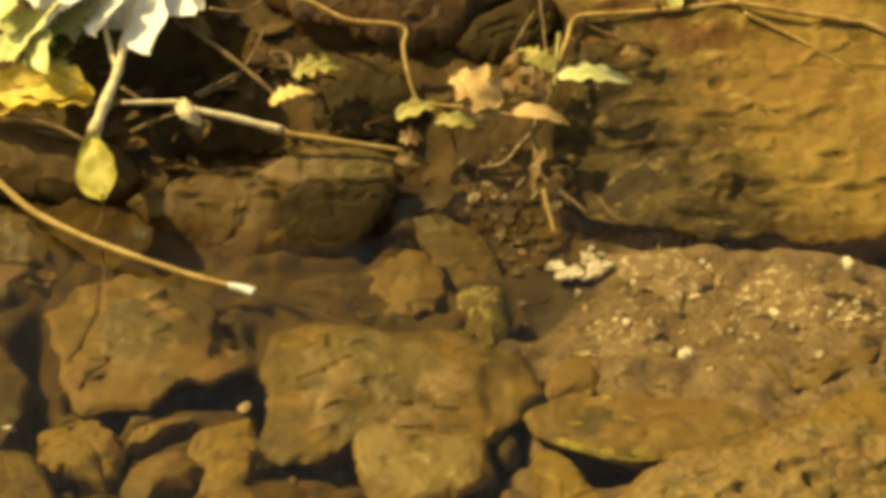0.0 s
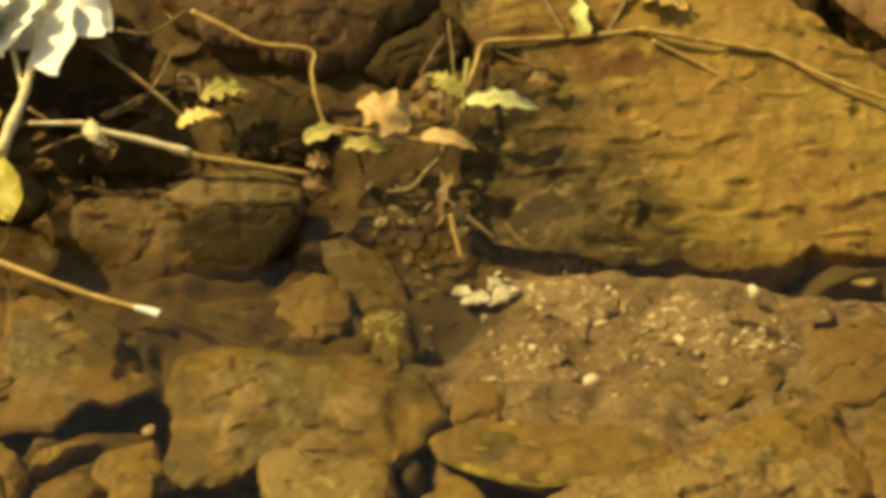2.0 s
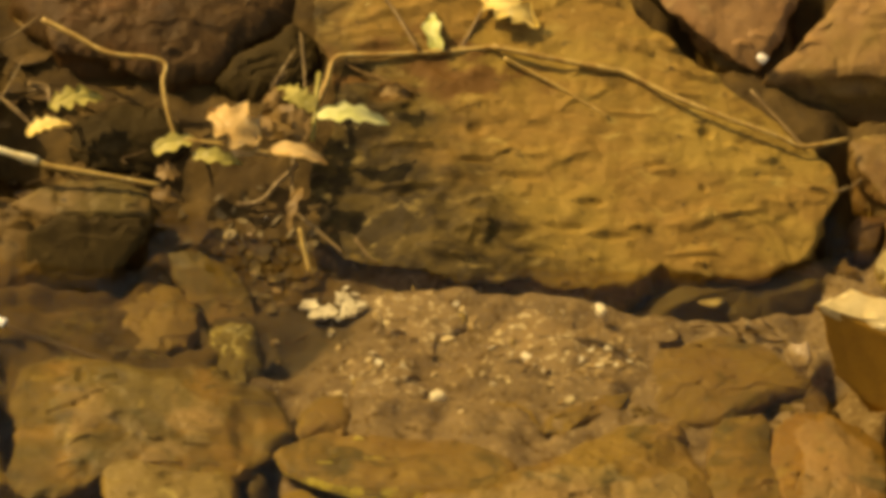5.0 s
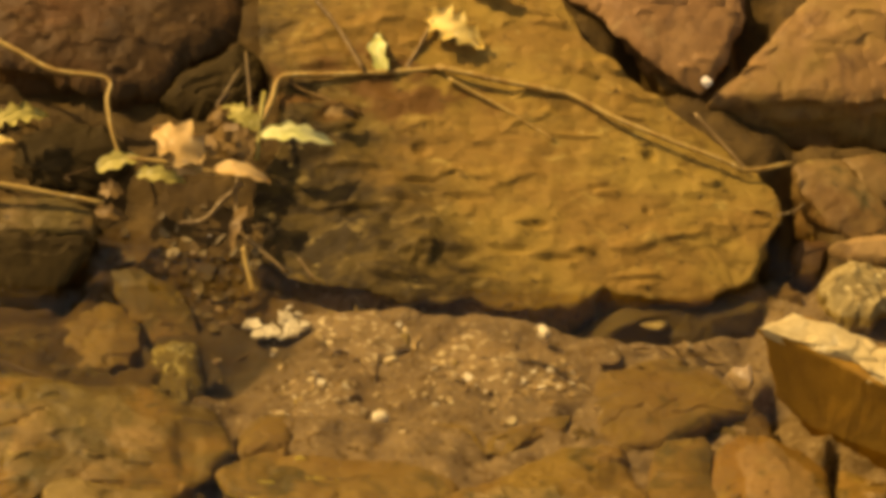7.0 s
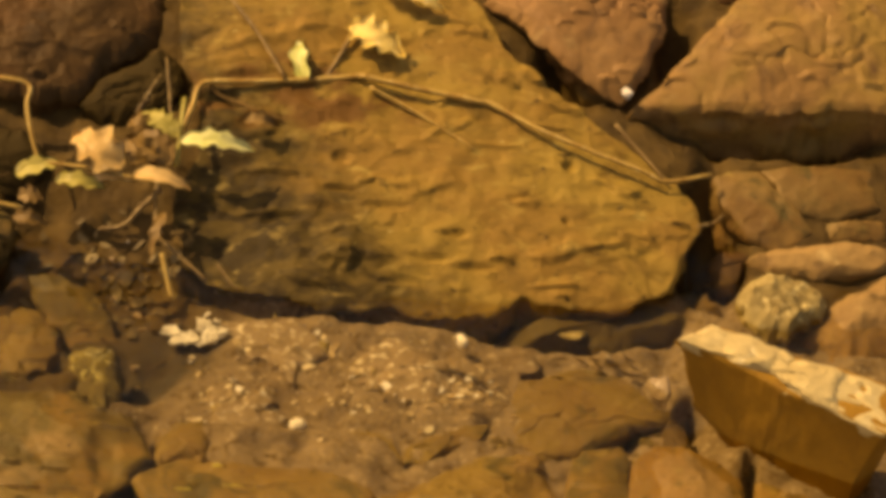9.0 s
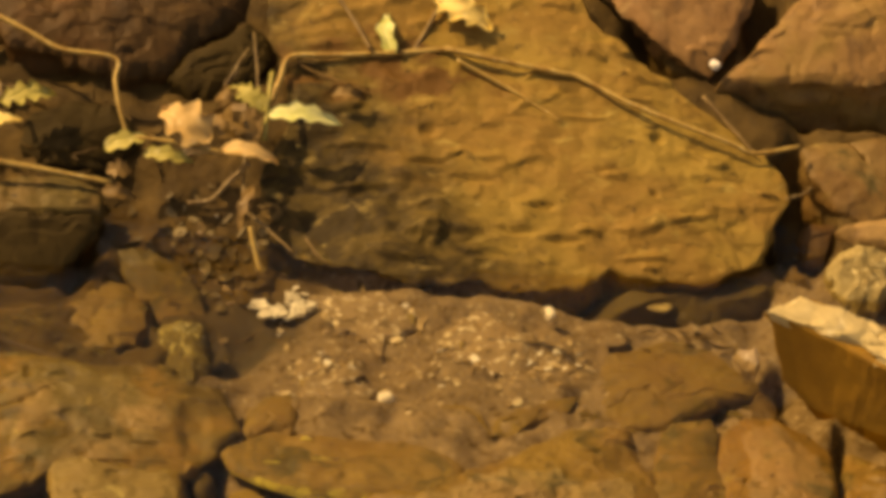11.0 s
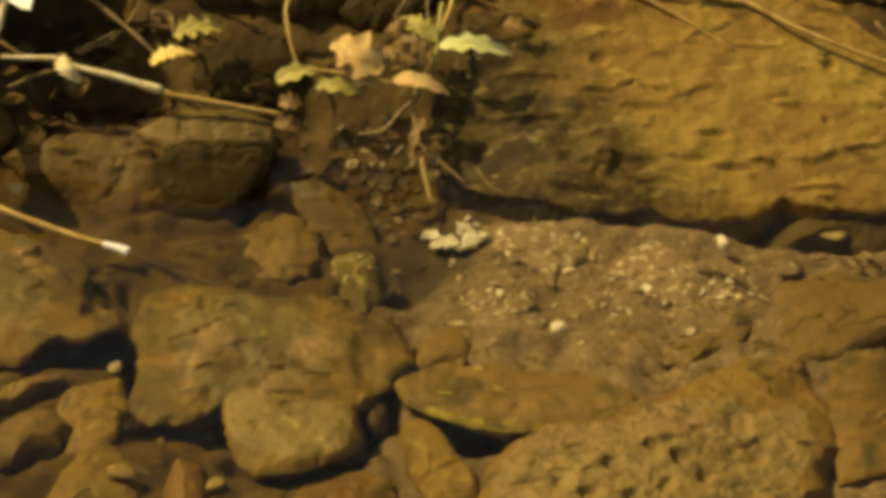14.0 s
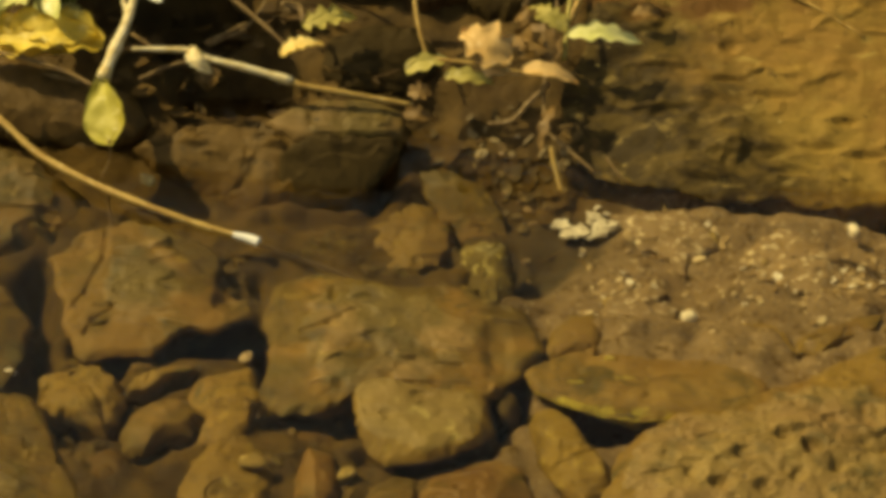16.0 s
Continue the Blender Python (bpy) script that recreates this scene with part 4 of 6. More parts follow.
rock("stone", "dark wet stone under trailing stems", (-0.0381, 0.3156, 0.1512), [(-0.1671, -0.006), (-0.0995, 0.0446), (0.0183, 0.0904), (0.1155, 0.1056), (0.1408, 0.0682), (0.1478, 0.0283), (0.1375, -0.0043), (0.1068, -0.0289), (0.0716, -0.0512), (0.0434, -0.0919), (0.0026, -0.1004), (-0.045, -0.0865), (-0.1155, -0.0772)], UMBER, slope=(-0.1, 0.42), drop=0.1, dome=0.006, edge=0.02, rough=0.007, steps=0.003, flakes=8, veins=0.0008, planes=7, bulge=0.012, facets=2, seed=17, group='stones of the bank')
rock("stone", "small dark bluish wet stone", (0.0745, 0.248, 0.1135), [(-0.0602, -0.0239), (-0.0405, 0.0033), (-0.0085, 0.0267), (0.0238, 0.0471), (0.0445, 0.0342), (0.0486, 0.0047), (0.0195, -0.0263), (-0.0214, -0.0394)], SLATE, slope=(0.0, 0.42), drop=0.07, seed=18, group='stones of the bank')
# steep front of the ledge: its dark colour holds shade as well as wet
rock("stone", "grey-brown wet face of a stone in the bank, shade painted in", (-0.1133, 0.0106, 0.0258), [(-0.0607, -0.016), (-0.0595, 0.0171), (-0.032, 0.0251), (0.008, 0.0251), (0.0595, 0.0251), (0.0607, 0.0147), (0.0424, -0.0021), (0.032, -0.016), (0.008, -0.0251), (-0.0263, -0.0237)], SLATE, slope=(0, 1.3), group='stones of the bank', round_=0.12, facets=0, flakes=3, steps=0.003, rough=0.004, drop=0.04, dome=0.001, edge=0.006, planes=4, bulge=0.006, jag=0.13, veins=0.001, seed=19)
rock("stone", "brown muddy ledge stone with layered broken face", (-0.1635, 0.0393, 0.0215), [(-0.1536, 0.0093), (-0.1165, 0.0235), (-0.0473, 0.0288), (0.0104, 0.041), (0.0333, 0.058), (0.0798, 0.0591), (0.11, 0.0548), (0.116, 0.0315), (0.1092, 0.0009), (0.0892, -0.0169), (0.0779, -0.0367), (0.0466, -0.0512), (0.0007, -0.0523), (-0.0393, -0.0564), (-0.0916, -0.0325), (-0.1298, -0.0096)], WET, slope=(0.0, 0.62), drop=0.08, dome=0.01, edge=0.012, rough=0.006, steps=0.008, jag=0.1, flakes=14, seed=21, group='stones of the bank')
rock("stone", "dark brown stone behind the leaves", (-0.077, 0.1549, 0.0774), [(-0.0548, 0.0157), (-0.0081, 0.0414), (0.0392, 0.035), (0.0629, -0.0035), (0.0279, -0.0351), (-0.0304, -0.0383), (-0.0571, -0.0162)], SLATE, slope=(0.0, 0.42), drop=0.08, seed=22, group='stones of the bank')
rock("stone", "olive-brown tilted plate in the muddy flow", (0.0155, -0.0094, 0.0027), [(-0.0464, 0.0326), (-0.0133, 0.0402), (0.0226, 0.027), (0.0403, 0.0018), (0.0464, -0.0311), (0.017, -0.0371), (0.0012, -0.0402), (-0.0175, -0.0205), (-0.0341, 0.0046)], DUN, slope=(0, 0.35), group='stones of the bank', round_=0.0, facets=0, flakes=5, steps=0.001, rough=0.004, drop=0.05, dome=0.002, edge=0.004, planes=4, bulge=0.01, jag=0.14, seed=23, veins=0.001)
rock("stone", "greenish brown stone at the bank", (-0.4552, -0.0145, 0.0062), [(-0.0831, 0.0936), (-0.0248, 0.0936), (0.0248, 0.0615), (0.0861, 0.018), (0.1123, -0.0247), (0.0751, -0.0552), (0.0272, -0.0853), (-0.0176, -0.0853), (-0.0808, -0.0247)], DUN, slope=(0.0, 0.15), drop=0.08, dome=0.02, edge=0.03, seed=25, group='stones of the bank')
rock("stone", "dark wet stone under the white-leaved plant", (-0.4269, 0.0954, 0.0494), [(-0.1018, 0.0334), (-0.0326, 0.046), (0.0389, 0.0271), (0.1042, 0.0082), (0.1171, -0.0168), (0.0891, -0.0354), (0.0082, -0.0354), (-0.0849, -0.0292)], WET, slope=(0.0, 0.42), drop=0.08, dome=0.016, seed=26, group='stones of the bank')
rock("stone", "pinkish brown angular stone half in the water", (-0.0410, -0.0510, -0.001), [(-0.0451, -0.0266), (-0.0386, 0.0099), (-0.0225, 0.0355), (0.0055, 0.0536), (0.0331, 0.0512), (0.0451, 0.0185), (0.0424, -0.0225), (0.0328, -0.0453), (0.0084, -0.0536), (-0.0224, -0.0514)], SILT, slope=(0, 0), group='stones of the stream bed', round_=0.0, facets=0, flakes=2, steps=0.004, rough=0.004, drop=0.05, dome=0.001, edge=0.003, planes=6, bulge=0.010, jag=0.14, seed=30, veins=0.0018)
rock("stone", "small angular yellow-green stone in the water", (0.0379, -0.1053, 0.006), [(-0.0252, 0.0218), (-0.0114, 0.0386), (0.0111, 0.0351), (0.0252, 0.008), (0.0236, -0.0273), (0.006, -0.0386), (-0.0078, -0.034), (-0.022, -0.0118)], LICHEN, slope=(0, 0), group='stones of the stream bed', round_=0.0, facets=0, flakes=0, steps=0.003, rough=0.008, drop=0.055, dome=0.002, edge=0.004, planes=7, bulge=0.016, jag=0.35, seed=31, under=0.3)
rock("boulder", "flat silty brown boulder with undercut front", (-0.2885, -0.1599, 0.012), [(-0.1048, 0.047), (-0.0733, 0.0914), (-0.0294, 0.1025), (0.0288, 0.0816), (0.0617, 0.0545), (0.0743, 0.0111), (0.0963, -0.0035), (0.1048, -0.0322), (0.0885, -0.0498), (0.0678, -0.0633), (0.0358, -0.0689), (0.0211, -0.0862), (0.0084, -0.095), (-0.0261, -0.0981), (-0.0525, -0.1025), (-0.0673, -0.09), (-0.0803, -0.0556), (-0.0942, 0.0036)], DUN, slope=(0, 0), cracks=[(0.0026, 0.0035, [(-0.0559, -0.0712), (-0.0495, -0.0542), (-0.0322, -0.0382)]), (0.003, 0.003, [(-0.0502, 0.0853), (-0.0484, 0.0407), (-0.0622, -0.0122), (-0.0802, -0.0471)])], dents=[(0.083, 0.029, 0.0172, 0.0409, 0.012), (0.0751, -0.0147, 0.0115, 0.0136, 0.006), (0.0366, 0.0892, 0.0057, 0.0091, 0.008)], group='stones of the stream bed', round_=0.12, facets=0, flakes=4, steps=0.003, rough=0.004, drop=0.045, dome=0.002, edge=0.007, planes=7, bulge=0.0074, under=0.9, jag=0.07, seed=32, veins=0.002)
rock("boulder", "brown stone with pale wet rim", (-0.4536, -0.2203, 0.006), [(-0.0463, 0.0788), (0.008, 0.0875), (0.0375, 0.0443), (0.0545, 0.0021), (0.0554, -0.0473), (0.0398, -0.0756), (-0.0155, -0.0796), (-0.0571, -0.0062)], DUN, slope=(0.0, 0.0), drop=0.08, dome=0.0072, edge=0.008, under=0.4, seed=33, round_=0.12, group='stones of the stream bed')
rock("boulder", "broad silty brown boulder, smooth flat top", (-0.0407, -0.2269, 0.013), [(-0.1352, 0.0484), (-0.1305, 0.0787), (-0.0989, 0.1082), (-0.0652, 0.0991), (-0.0313, 0.0832), (0.0128, 0.0851), (0.0625, 0.0873), (0.0859, 0.0624), (0.1178, 0.0527), (0.1352, 0.0305), (0.1317, -0.0114), (0.1096, -0.0411), (0.0963, -0.07), (0.0831, -0.0802), (0.0487, -0.0752), (-0.0044, -0.0727), (-0.036, -0.0789), (-0.0488, -0.089), (-0.0564, -0.0972), (-0.0771, -0.1045), (-0.1085, -0.1082), (-0.1247, -0.1002), (-0.134, -0.0799), (-0.1286, -0.0392), (-0.1312, 0.002)], DUN, slope=(0, 0), cracks=[(0.0024, 0.003, [(-0.095, 0.0036), (-0.0722, 0.0147), (-0.0458, 0.0327)]), (0.0025, 0.003, [(0.0347, -0.0403), (0.0561, -0.041)])], dents=[(-0.0689, 0.0599, 0.0046, 0.0127, 0.004), (-0.0381, -0.0271, 0.023, 0.0182, 0.004), (0.0907, -0.0132, 0.0144, 0.0455, 0.006)], group='stones of the stream bed', round_=0.12, facets=0, flakes=8, steps=0.003, rough=0.004, drop=0.05, dome=0.002, edge=0.008, planes=8, bulge=0.0093, under=0.5, seed=34, veins=0.002)
rock("stone", "yellowish brown blunt stone", (-0.0195, -0.3452, 0.017), [(-0.0667, 0.0385), (-0.0526, 0.0568), (-0.0259, 0.0523), (0.006, 0.048), (0.0537, 0.0477), (0.0655, 0.0298), (0.0667, -0.0033), (0.0544, -0.0255), (0.0287, -0.042), (-0.0021, -0.0525), (-0.0329, -0.0568), (-0.05, -0.0392), (-0.0586, -0.007)], YELLOW, slope=(0, 0), group='stones of the stream bed', round_=0.12, facets=0, flakes=2, steps=0.003, rough=0.004, drop=0.055, dome=0.005, edge=0.008, planes=7, bulge=0.0124, under=0.8, seed=35)
rock("stone", "lumpy reddish brown stone in shallow water", (-0.343, -0.3172, 0.006), [(-0.042, 0.0078), (-0.0361, 0.0339), (-0.0082, 0.0473), (0.0162, 0.0443), (0.034, 0.0272), (0.042, 0.005), (0.0411, -0.0283), (0.0336, -0.0473), (0.012, -0.0412), (-0.0053, -0.0263), (-0.0256, -0.0106)], SILT, slope=(0, 0), cracks=[(0.003, 0.003, [(0.0116, 0.0117), (0.0247, -0.0116), (0.0293, -0.0311)])], group='stones of the stream bed', round_=0.12, facets=0, flakes=4, steps=0.003, rough=0.006, drop=0.06, dome=0.006, edge=0.01, planes=6, bulge=0.007, veins=0.0015, grain=26, jag=0.12, seed=36)
rock("stone", "narrow wet ledge of brown stone", (-0.2661, -0.2809, 0.004), [(-0.0327, -0.0225), (-0.0261, -0.0028), (-0.0009, 0.0145), (0.0306, 0.0225), (0.0327, 0.0095), (0.0095, -0.0013), (-0.0154, -0.0201)], SILT, slope=(0, 0), group='stones of the stream bed', round_=0.12, facets=0, flakes=4, steps=0.003, rough=0.004, drop=0.03, dome=0.003, edge=0.006, jag=0.14, planes=4, bulge=0.005, seed=37)
rock("stone", "low brown stone with chipped edge in shallow water", (-0.2574, -0.3475, 0.006), [(-0.0368, -0.0023), (-0.0309, 0.024), (-0.0152, 0.0366), (0.0164, 0.0395), (0.0293, 0.0241), (0.0376, 0.0118), (0.0218, -0.0131), (0.0014, -0.0194), (-0.0186, -0.0395), (-0.0376, -0.0365)], DUN, slope=(0, 0), group='stones of the stream bed', round_=0.12, facets=0, flakes=4, steps=0.003, rough=0.004, drop=0.06, dome=0.005, edge=0.009, planes=6, bulge=0.0087, jag=0.12, seed=38)
rock("boulder", "smooth brown boulder in shallow water", (-0.3921, -0.4268, 0.006), [(-0.0806, 0.1073), (-0.0082, 0.12), (0.0093, 0.1072), (0.0302, 0.0725), (0.045, 0.0345), (0.0646, -0.0026), (0.0806, -0.0428), (0.0788, -0.0971), (0.0366, -0.12), (-0.0505, -0.1023)], DUN, slope=(0, 0), group='stones of the stream bed', round_=0.12, facets=0, flakes=2, steps=0.003, rough=0.004, dome=0.006, edge=0.012, planes=5, bulge=0.0099, seed=39)
rock("stone", "yellow-brown stone with bright edge", (-0.1966, -0.4257, 0), [(-0.0424, 0.0405), (-0.0162, 0.0594), (0.0115, 0.0738), (0.0336, 0.0568), (0.047, 0.0252), (0.0458, -0.0065), (0.0294, -0.0391), (0.0215, -0.0721), (-0.0187, -0.0738), (-0.047, -0.0089)], YELLOW, slope=(0, 0), group='stones of the stream bed', round_=0.12, facets=0, flakes=4, steps=0.003, rough=0.004, dome=0.004, edge=0.01, planes=7, bulge=0.0136, jag=0.14, seed=40)
rock("stone", "brown stone among smaller stones", (0.0334, -0.4453, 0.002), [(-0.0539, 0.0178), (-0.0417, 0.0447), (-0.0238, 0.0584), (0.0177, 0.0693), (0.0411, 0.052), (0.0539, 0.0148), (0.0436, -0.0587), (-0.0417, -0.0693)], ROSE, slope=(0, 0), group='stones of the stream bed', round_=0.12, facets=0, flakes=4, steps=0.003, rough=0.004, drop=0.07, dome=0.004, edge=0.01, planes=7, bulge=0.0112, seed=41)
rock("stone", "small brown stone beside the boulder", (-0.112, -0.4187, 0), [(-0.0191, 0.019), (-0.0113, 0.04), (0.0121, 0.0395), (0.0211, 0.0131), (0.02, -0.0207), (0.0005, -0.04), (-0.0211, -0.0187)], ROSE, slope=(0, 0), group='stones of the stream bed', round_=0.12, facets=0, flakes=4, steps=0.003, rough=0.004, drop=0.06, dome=0.004, edge=0.008, planes=5, bulge=0.0087, seed=42)
rock("stone", "tan stone below the undercut boulder", (-0.2077, -0.3161, 0.004), [(-0.0343, 0.0072), (-0.0246, 0.0317), (0.0113, 0.0528), (0.028, 0.0601), (0.0343, 0.0117), (0.0299, -0.0344), (0.0098, -0.0601), (-0.0203, -0.0552), (-0.0128, -0.0237), (-0.0254, -0.0116)], SILT, slope=(0, 0), group='stones of the stream bed', round_=0.12, facets=0, flakes=4, steps=0.003, rough=0.004, drop=0.05, dome=0.004, edge=0.008, planes=6, bulge=0.0099, seed=64)
rock("stone", "small brown lump of stone", (-0.3035, -0.4035, 0), [(-0.025, 0.0184), (0.0024, 0.0311), (0.0228, 0.0089), (0.0183, -0.0253), (-0.0122, -0.0281)], WET, slope=(0.0, 0.0), drop=0.05, dome=0.0084, edge=0.012, seed=65, group='stones of the stream bed')
rock("stone", "small brown stone at the foot of the boulder", (-0.125, -0.3508, -0.01), [(-0.0344, 0.0071), (-0.0139, 0.0174), (0.0231, 0.0158), (0.0344, -0.0017), (0.0299, -0.0174), (-0.0017, -0.0149), (-0.0279, -0.0144)], WET, slope=(0, 0), group='stones of the stream bed', round_=0.12, facets=0, flakes=4, steps=0.003, rough=0.004, drop=0.05, dome=0.004, edge=0.008, planes=5, bulge=0.0074, seed=66)
rock("stone", "wedge-shaped brown stone standing in a gap", (0.1175, -0.3809, 0.004), [(-0.0378, 0.046), (-0.0324, 0.0755), (-0.0165, 0.0794), (0.0019, 0.0611), (0.0223, 0.0189), (0.0347, -0.0113), (0.0378, -0.0354), (0.0154, -0.0794), (-0.0122, -0.0359), (-0.0259, 0.0091)], YELLOW, slope=(0, 0), group='stones of the stream bed', round_=0.12, facets=0, flakes=1, steps=0.003, rough=0.004, drop=0.07, dome=0.004, edge=0.012, planes=5, bulge=0.0099, seed=43)
rock("stone", "ledge stone with yellow algae on its edge", (0.1927, -0.2816, 0.012), [(-0.119, 0.0141), (-0.0997, 0.0297), (-0.0726, 0.0474), (-0.035, 0.0407), (0.0299, 0.0452), (0.0833, 0.036), (0.119, 0.0049), (0.101, -0.0295), (0.0527, -0.0442), (0.0052, -0.0462), (-0.0211, -0.0474), (-0.0473, -0.0398), (-0.0788, -0.0292), (-0.1052, -0.0144)], ALGAE, slope=(0, 0), group='stones of the stream bed', round_=0.12, facets=0, flakes=2, steps=0.003, rough=0.004, drop=0.034, dome=0.002, edge=0.009, planes=4, bulge=0.004, under=0.6, jag=0.05, veins=0.0015, seed=44)
rock("stone", "brown sunken stone beside gravel", (0.1223, -0.2077, -0.001), [(-0.0278, -0.0239), (-0.021, 0.0149), (-0.001, 0.0379), (0.0236, 0.0339), (0.0278, -0.0032), (0.0207, -0.0317), (-0.0074, -0.0379)], SILT, slope=(0, 0), group='stones of the stream bed', round_=0.12, facets=0, flakes=4, steps=0.003, rough=0.004, drop=0.05, dome=0.002, edge=0.005, planes=4, bulge=0.005, seed=45)
rock("boulder", "large pitted silty brown boulder", (0.3273, -0.3828, 0.014), [(-0.1928, -0.0587), (-0.1574, 0.0172), (-0.1165, 0.0618), (-0.062, 0.0889), (0.0161, 0.1344), (0.0973, 0.1917), (0.1517, 0.1854), (0.1687, 0.1175), (0.1708, 0.0431), (0.145, -0.0217), (0.0853, -0.1006), (-0.0291, -0.1421), (-0.1492, -0.1394)], SILT, slope=(0.0, -0.03), drop=0.11, dome=0.0108, edge=0.018, rough=0.008, pits=0.0012, under=0.4, flakes=9, seed=46, round_=0.12, group='stones of the stream bed', planes=9, bulge=0.009, dents=[(-0.0749, 0.0725, 0.0172, 0.0082, 0.0070), (-0.0623, 0.0818, 0.0080, 0.0091, 0.0060), (0.0124, 0.0013, 0.0086, 0.0100, 0.0120), (-0.0499, -0.0089, 0.0092, 0.0091, 0.0080), (0.0318, -0.0229, 0.0080, 0.0091, 0.0090), (-0.0756, -0.0476, 0.0092, 0.0073, 0.0080), (-0.0133, 0.0210, 0.0069, 0.0082, 0.0070), (0.0329, 0.0447, 0.0092, 0.0073, 0.0060), (0.0706, 0.0557, 0.0126, 0.0273, 0.0060), (-0.0041, -0.0357, 0.0069, 0.0091, 0.0060), (-0.0359, -0.0520, 0.0080, 0.0082, 0.0060), (-0.1015, -0.0322, 0.0057, 0.0073, 0.0050), (0.0721, 0.0130, 0.0172, 0.0127, 0.0060), (0.0181, 0.0574, 0.0115, 0.0064, 0.0040)], facets=0, fine=1.2, veins=0.0008)
rock("stone", "flat brown stone at the stream edge", (0.5297, -0.1309, 0.004), [(-0.0672, 0.0433), (-0.0494, 0.0499), (-0.0308, 0.0637), (0.0042, 0.0678), (0.0374, 0.0554), (0.0685, 0.0269), (0.0798, 0.0081), (0.0721, -0.0169), (0.039, -0.0276), (0.0141, -0.0481), (-0.0216, -0.0672), (-0.0606, -0.0678), (-0.0798, -0.0348), (-0.0788, 0.0088)], SILT, slope=(0, 0), group='stones of the stream bed', round_=0.12, facets=0, flakes=6, steps=0.003, rough=0.004, drop=0.06, dome=0.002, edge=0.007, planes=7, bulge=0.005, seed=47)
rock("stone", "small tan stone at the water line", (0.5993, -0.1048, 0.012), [(-0.0126, 0.008), (-0.0057, 0.0174), (0.0105, 0.0095), (0.0126, -0.01), (0.0071, -0.0174), (-0.0054, -0.0076)], FLECK, slope=(0, 0), group='stones of the stream bed', round_=0.12, facets=0, flakes=0, steps=0.003, rough=0.004, drop=0.05, dome=0.003, edge=0.004, planes=4, bulge=0.0062, seed=48)
rock("stone", "reddish brown stone at the stream edge", (0.6102, -0.2828, 0.016), [(-0.0573, 0.0288), (-0.0474, 0.066), (-0.0233, 0.0894), (0.0096, 0.0828), (0.0359, 0.0707), (0.0573, 0.0485), (0.0564, 0.012), (0.048, -0.0369), (0.0192, -0.0856), (-0.0564, -0.0894)], RUST_SILT, slope=(0, 0), group='stones of the stream bed', round_=0.12, facets=0, flakes=5, steps=0.003, rough=0.004, drop=0.08, dome=0.002, edge=0.005, planes=6, bulge=0.006, veins=0.002, seed=49)
rock("stone", "brown streaked stone in a gap", (0.5231, -0.284, 0.008), [(-0.0293, 0.0541), (-0.0109, 0.0871), (0.0323, 0.0981), (0.0385, 0.0747), (0.031, 0.0392), (0.0353, -0.016), (0.0309, -0.0795), (-0.0332, -0.0981), (-0.0385, -0.0199)], DUN, slope=(0, 0), group='stones of the stream bed', round_=0.12, facets=0, flakes=4, steps=0.003, rough=0.004, drop=0.06, dome=0.002, edge=0.006, planes=5, bulge=0.006, seed=50)
rock("stone", "small grey-brown stone wedged against the block", (0.6116, -0.1629, 0.004), [(-0.012, 0.0101), (-0.0026, 0.0299), (0.0094, 0.0218), (0.014, -0.0082), (0.0099, -0.0299), (-0.0054, -0.0265), (-0.014, -0.0142)], WET, slope=(0, 0), group='stones of the stream bed', round_=0.12, facets=0, flakes=4, steps=0.003, rough=0.004, drop=0.05, dome=0.003, edge=0.006, planes=4, bulge=0.0062, seed=63)
rock("stone", "brown stone under the angular block", (0.728, -0.3069, 0.012), [(-0.0471, 0.0712), (-0.0196, 0.0577), (0.0308, 0.0325), (0.0671, 0.0116), (0.0529, -0.0653), (-0.0671, -0.0712)], RUST_SILT, slope=(0, 0), group='stones of the stream bed', round_=0.12, facets=0, flakes=4, steps=0.003, rough=0.004, drop=0.06, dome=0.002, edge=0.005, planes=5, bulge=0.006, seed=51)
rock("stone", "brown stone sunken in the silt", (0.3823, -0.1869, 0.001), [(-0.0446, -0.0289), (-0.0388, -0.0067), (-0.0099, 0.012), (0.0336, 0.0335), (0.0446, 0.0299), (0.0373, 0.0097), (-0.0061, -0.0132), (-0.024, -0.0335)], SILT, slope=(0, 0), group='stones of the stream bed', round_=0.12, facets=0, flakes=1, steps=0.003, rough=0.004, drop=0.04, dome=0.001, edge=0.003, planes=0, bulge=0.0037, seed=52)
rock("sunken_stone", "flat brown stone flecked with pale silt", (0.2268, -0.0427, 0.002), [(-0.0549, 0.0245), (-0.0284, 0.0402), (0.0171, 0.0337), (0.0582, 0.0079), (0.0476, -0.0212), (0.0066, -0.0463), (-0.0261, -0.0284), (-0.0478, -0.0085)], FLECK, slope=(0.0, 0.0), drop=0.03, dome=0.003, edge=0.008, jag=0.35, rough=0.003, steps=0.003, seed=71, group='stones of the stream bed')
rock("sunken_stone", "flat brown stone flecked with pale silt", (0.354, -0.0831, 0.002), [(-0.0505, 0.0301), (-0.0142, 0.0575), (0.0249, 0.0484), (0.0496, 0.0121), (0.0415, -0.0412), (0.0093, -0.0586), (-0.0281, -0.0412), (-0.0479, -0.0103)], FLECK, slope=(0.0, 0.0), drop=0.03, dome=0.003, edge=0.008, jag=0.35, rough=0.003, steps=0.003, seed=72, group='stones of the stream bed')
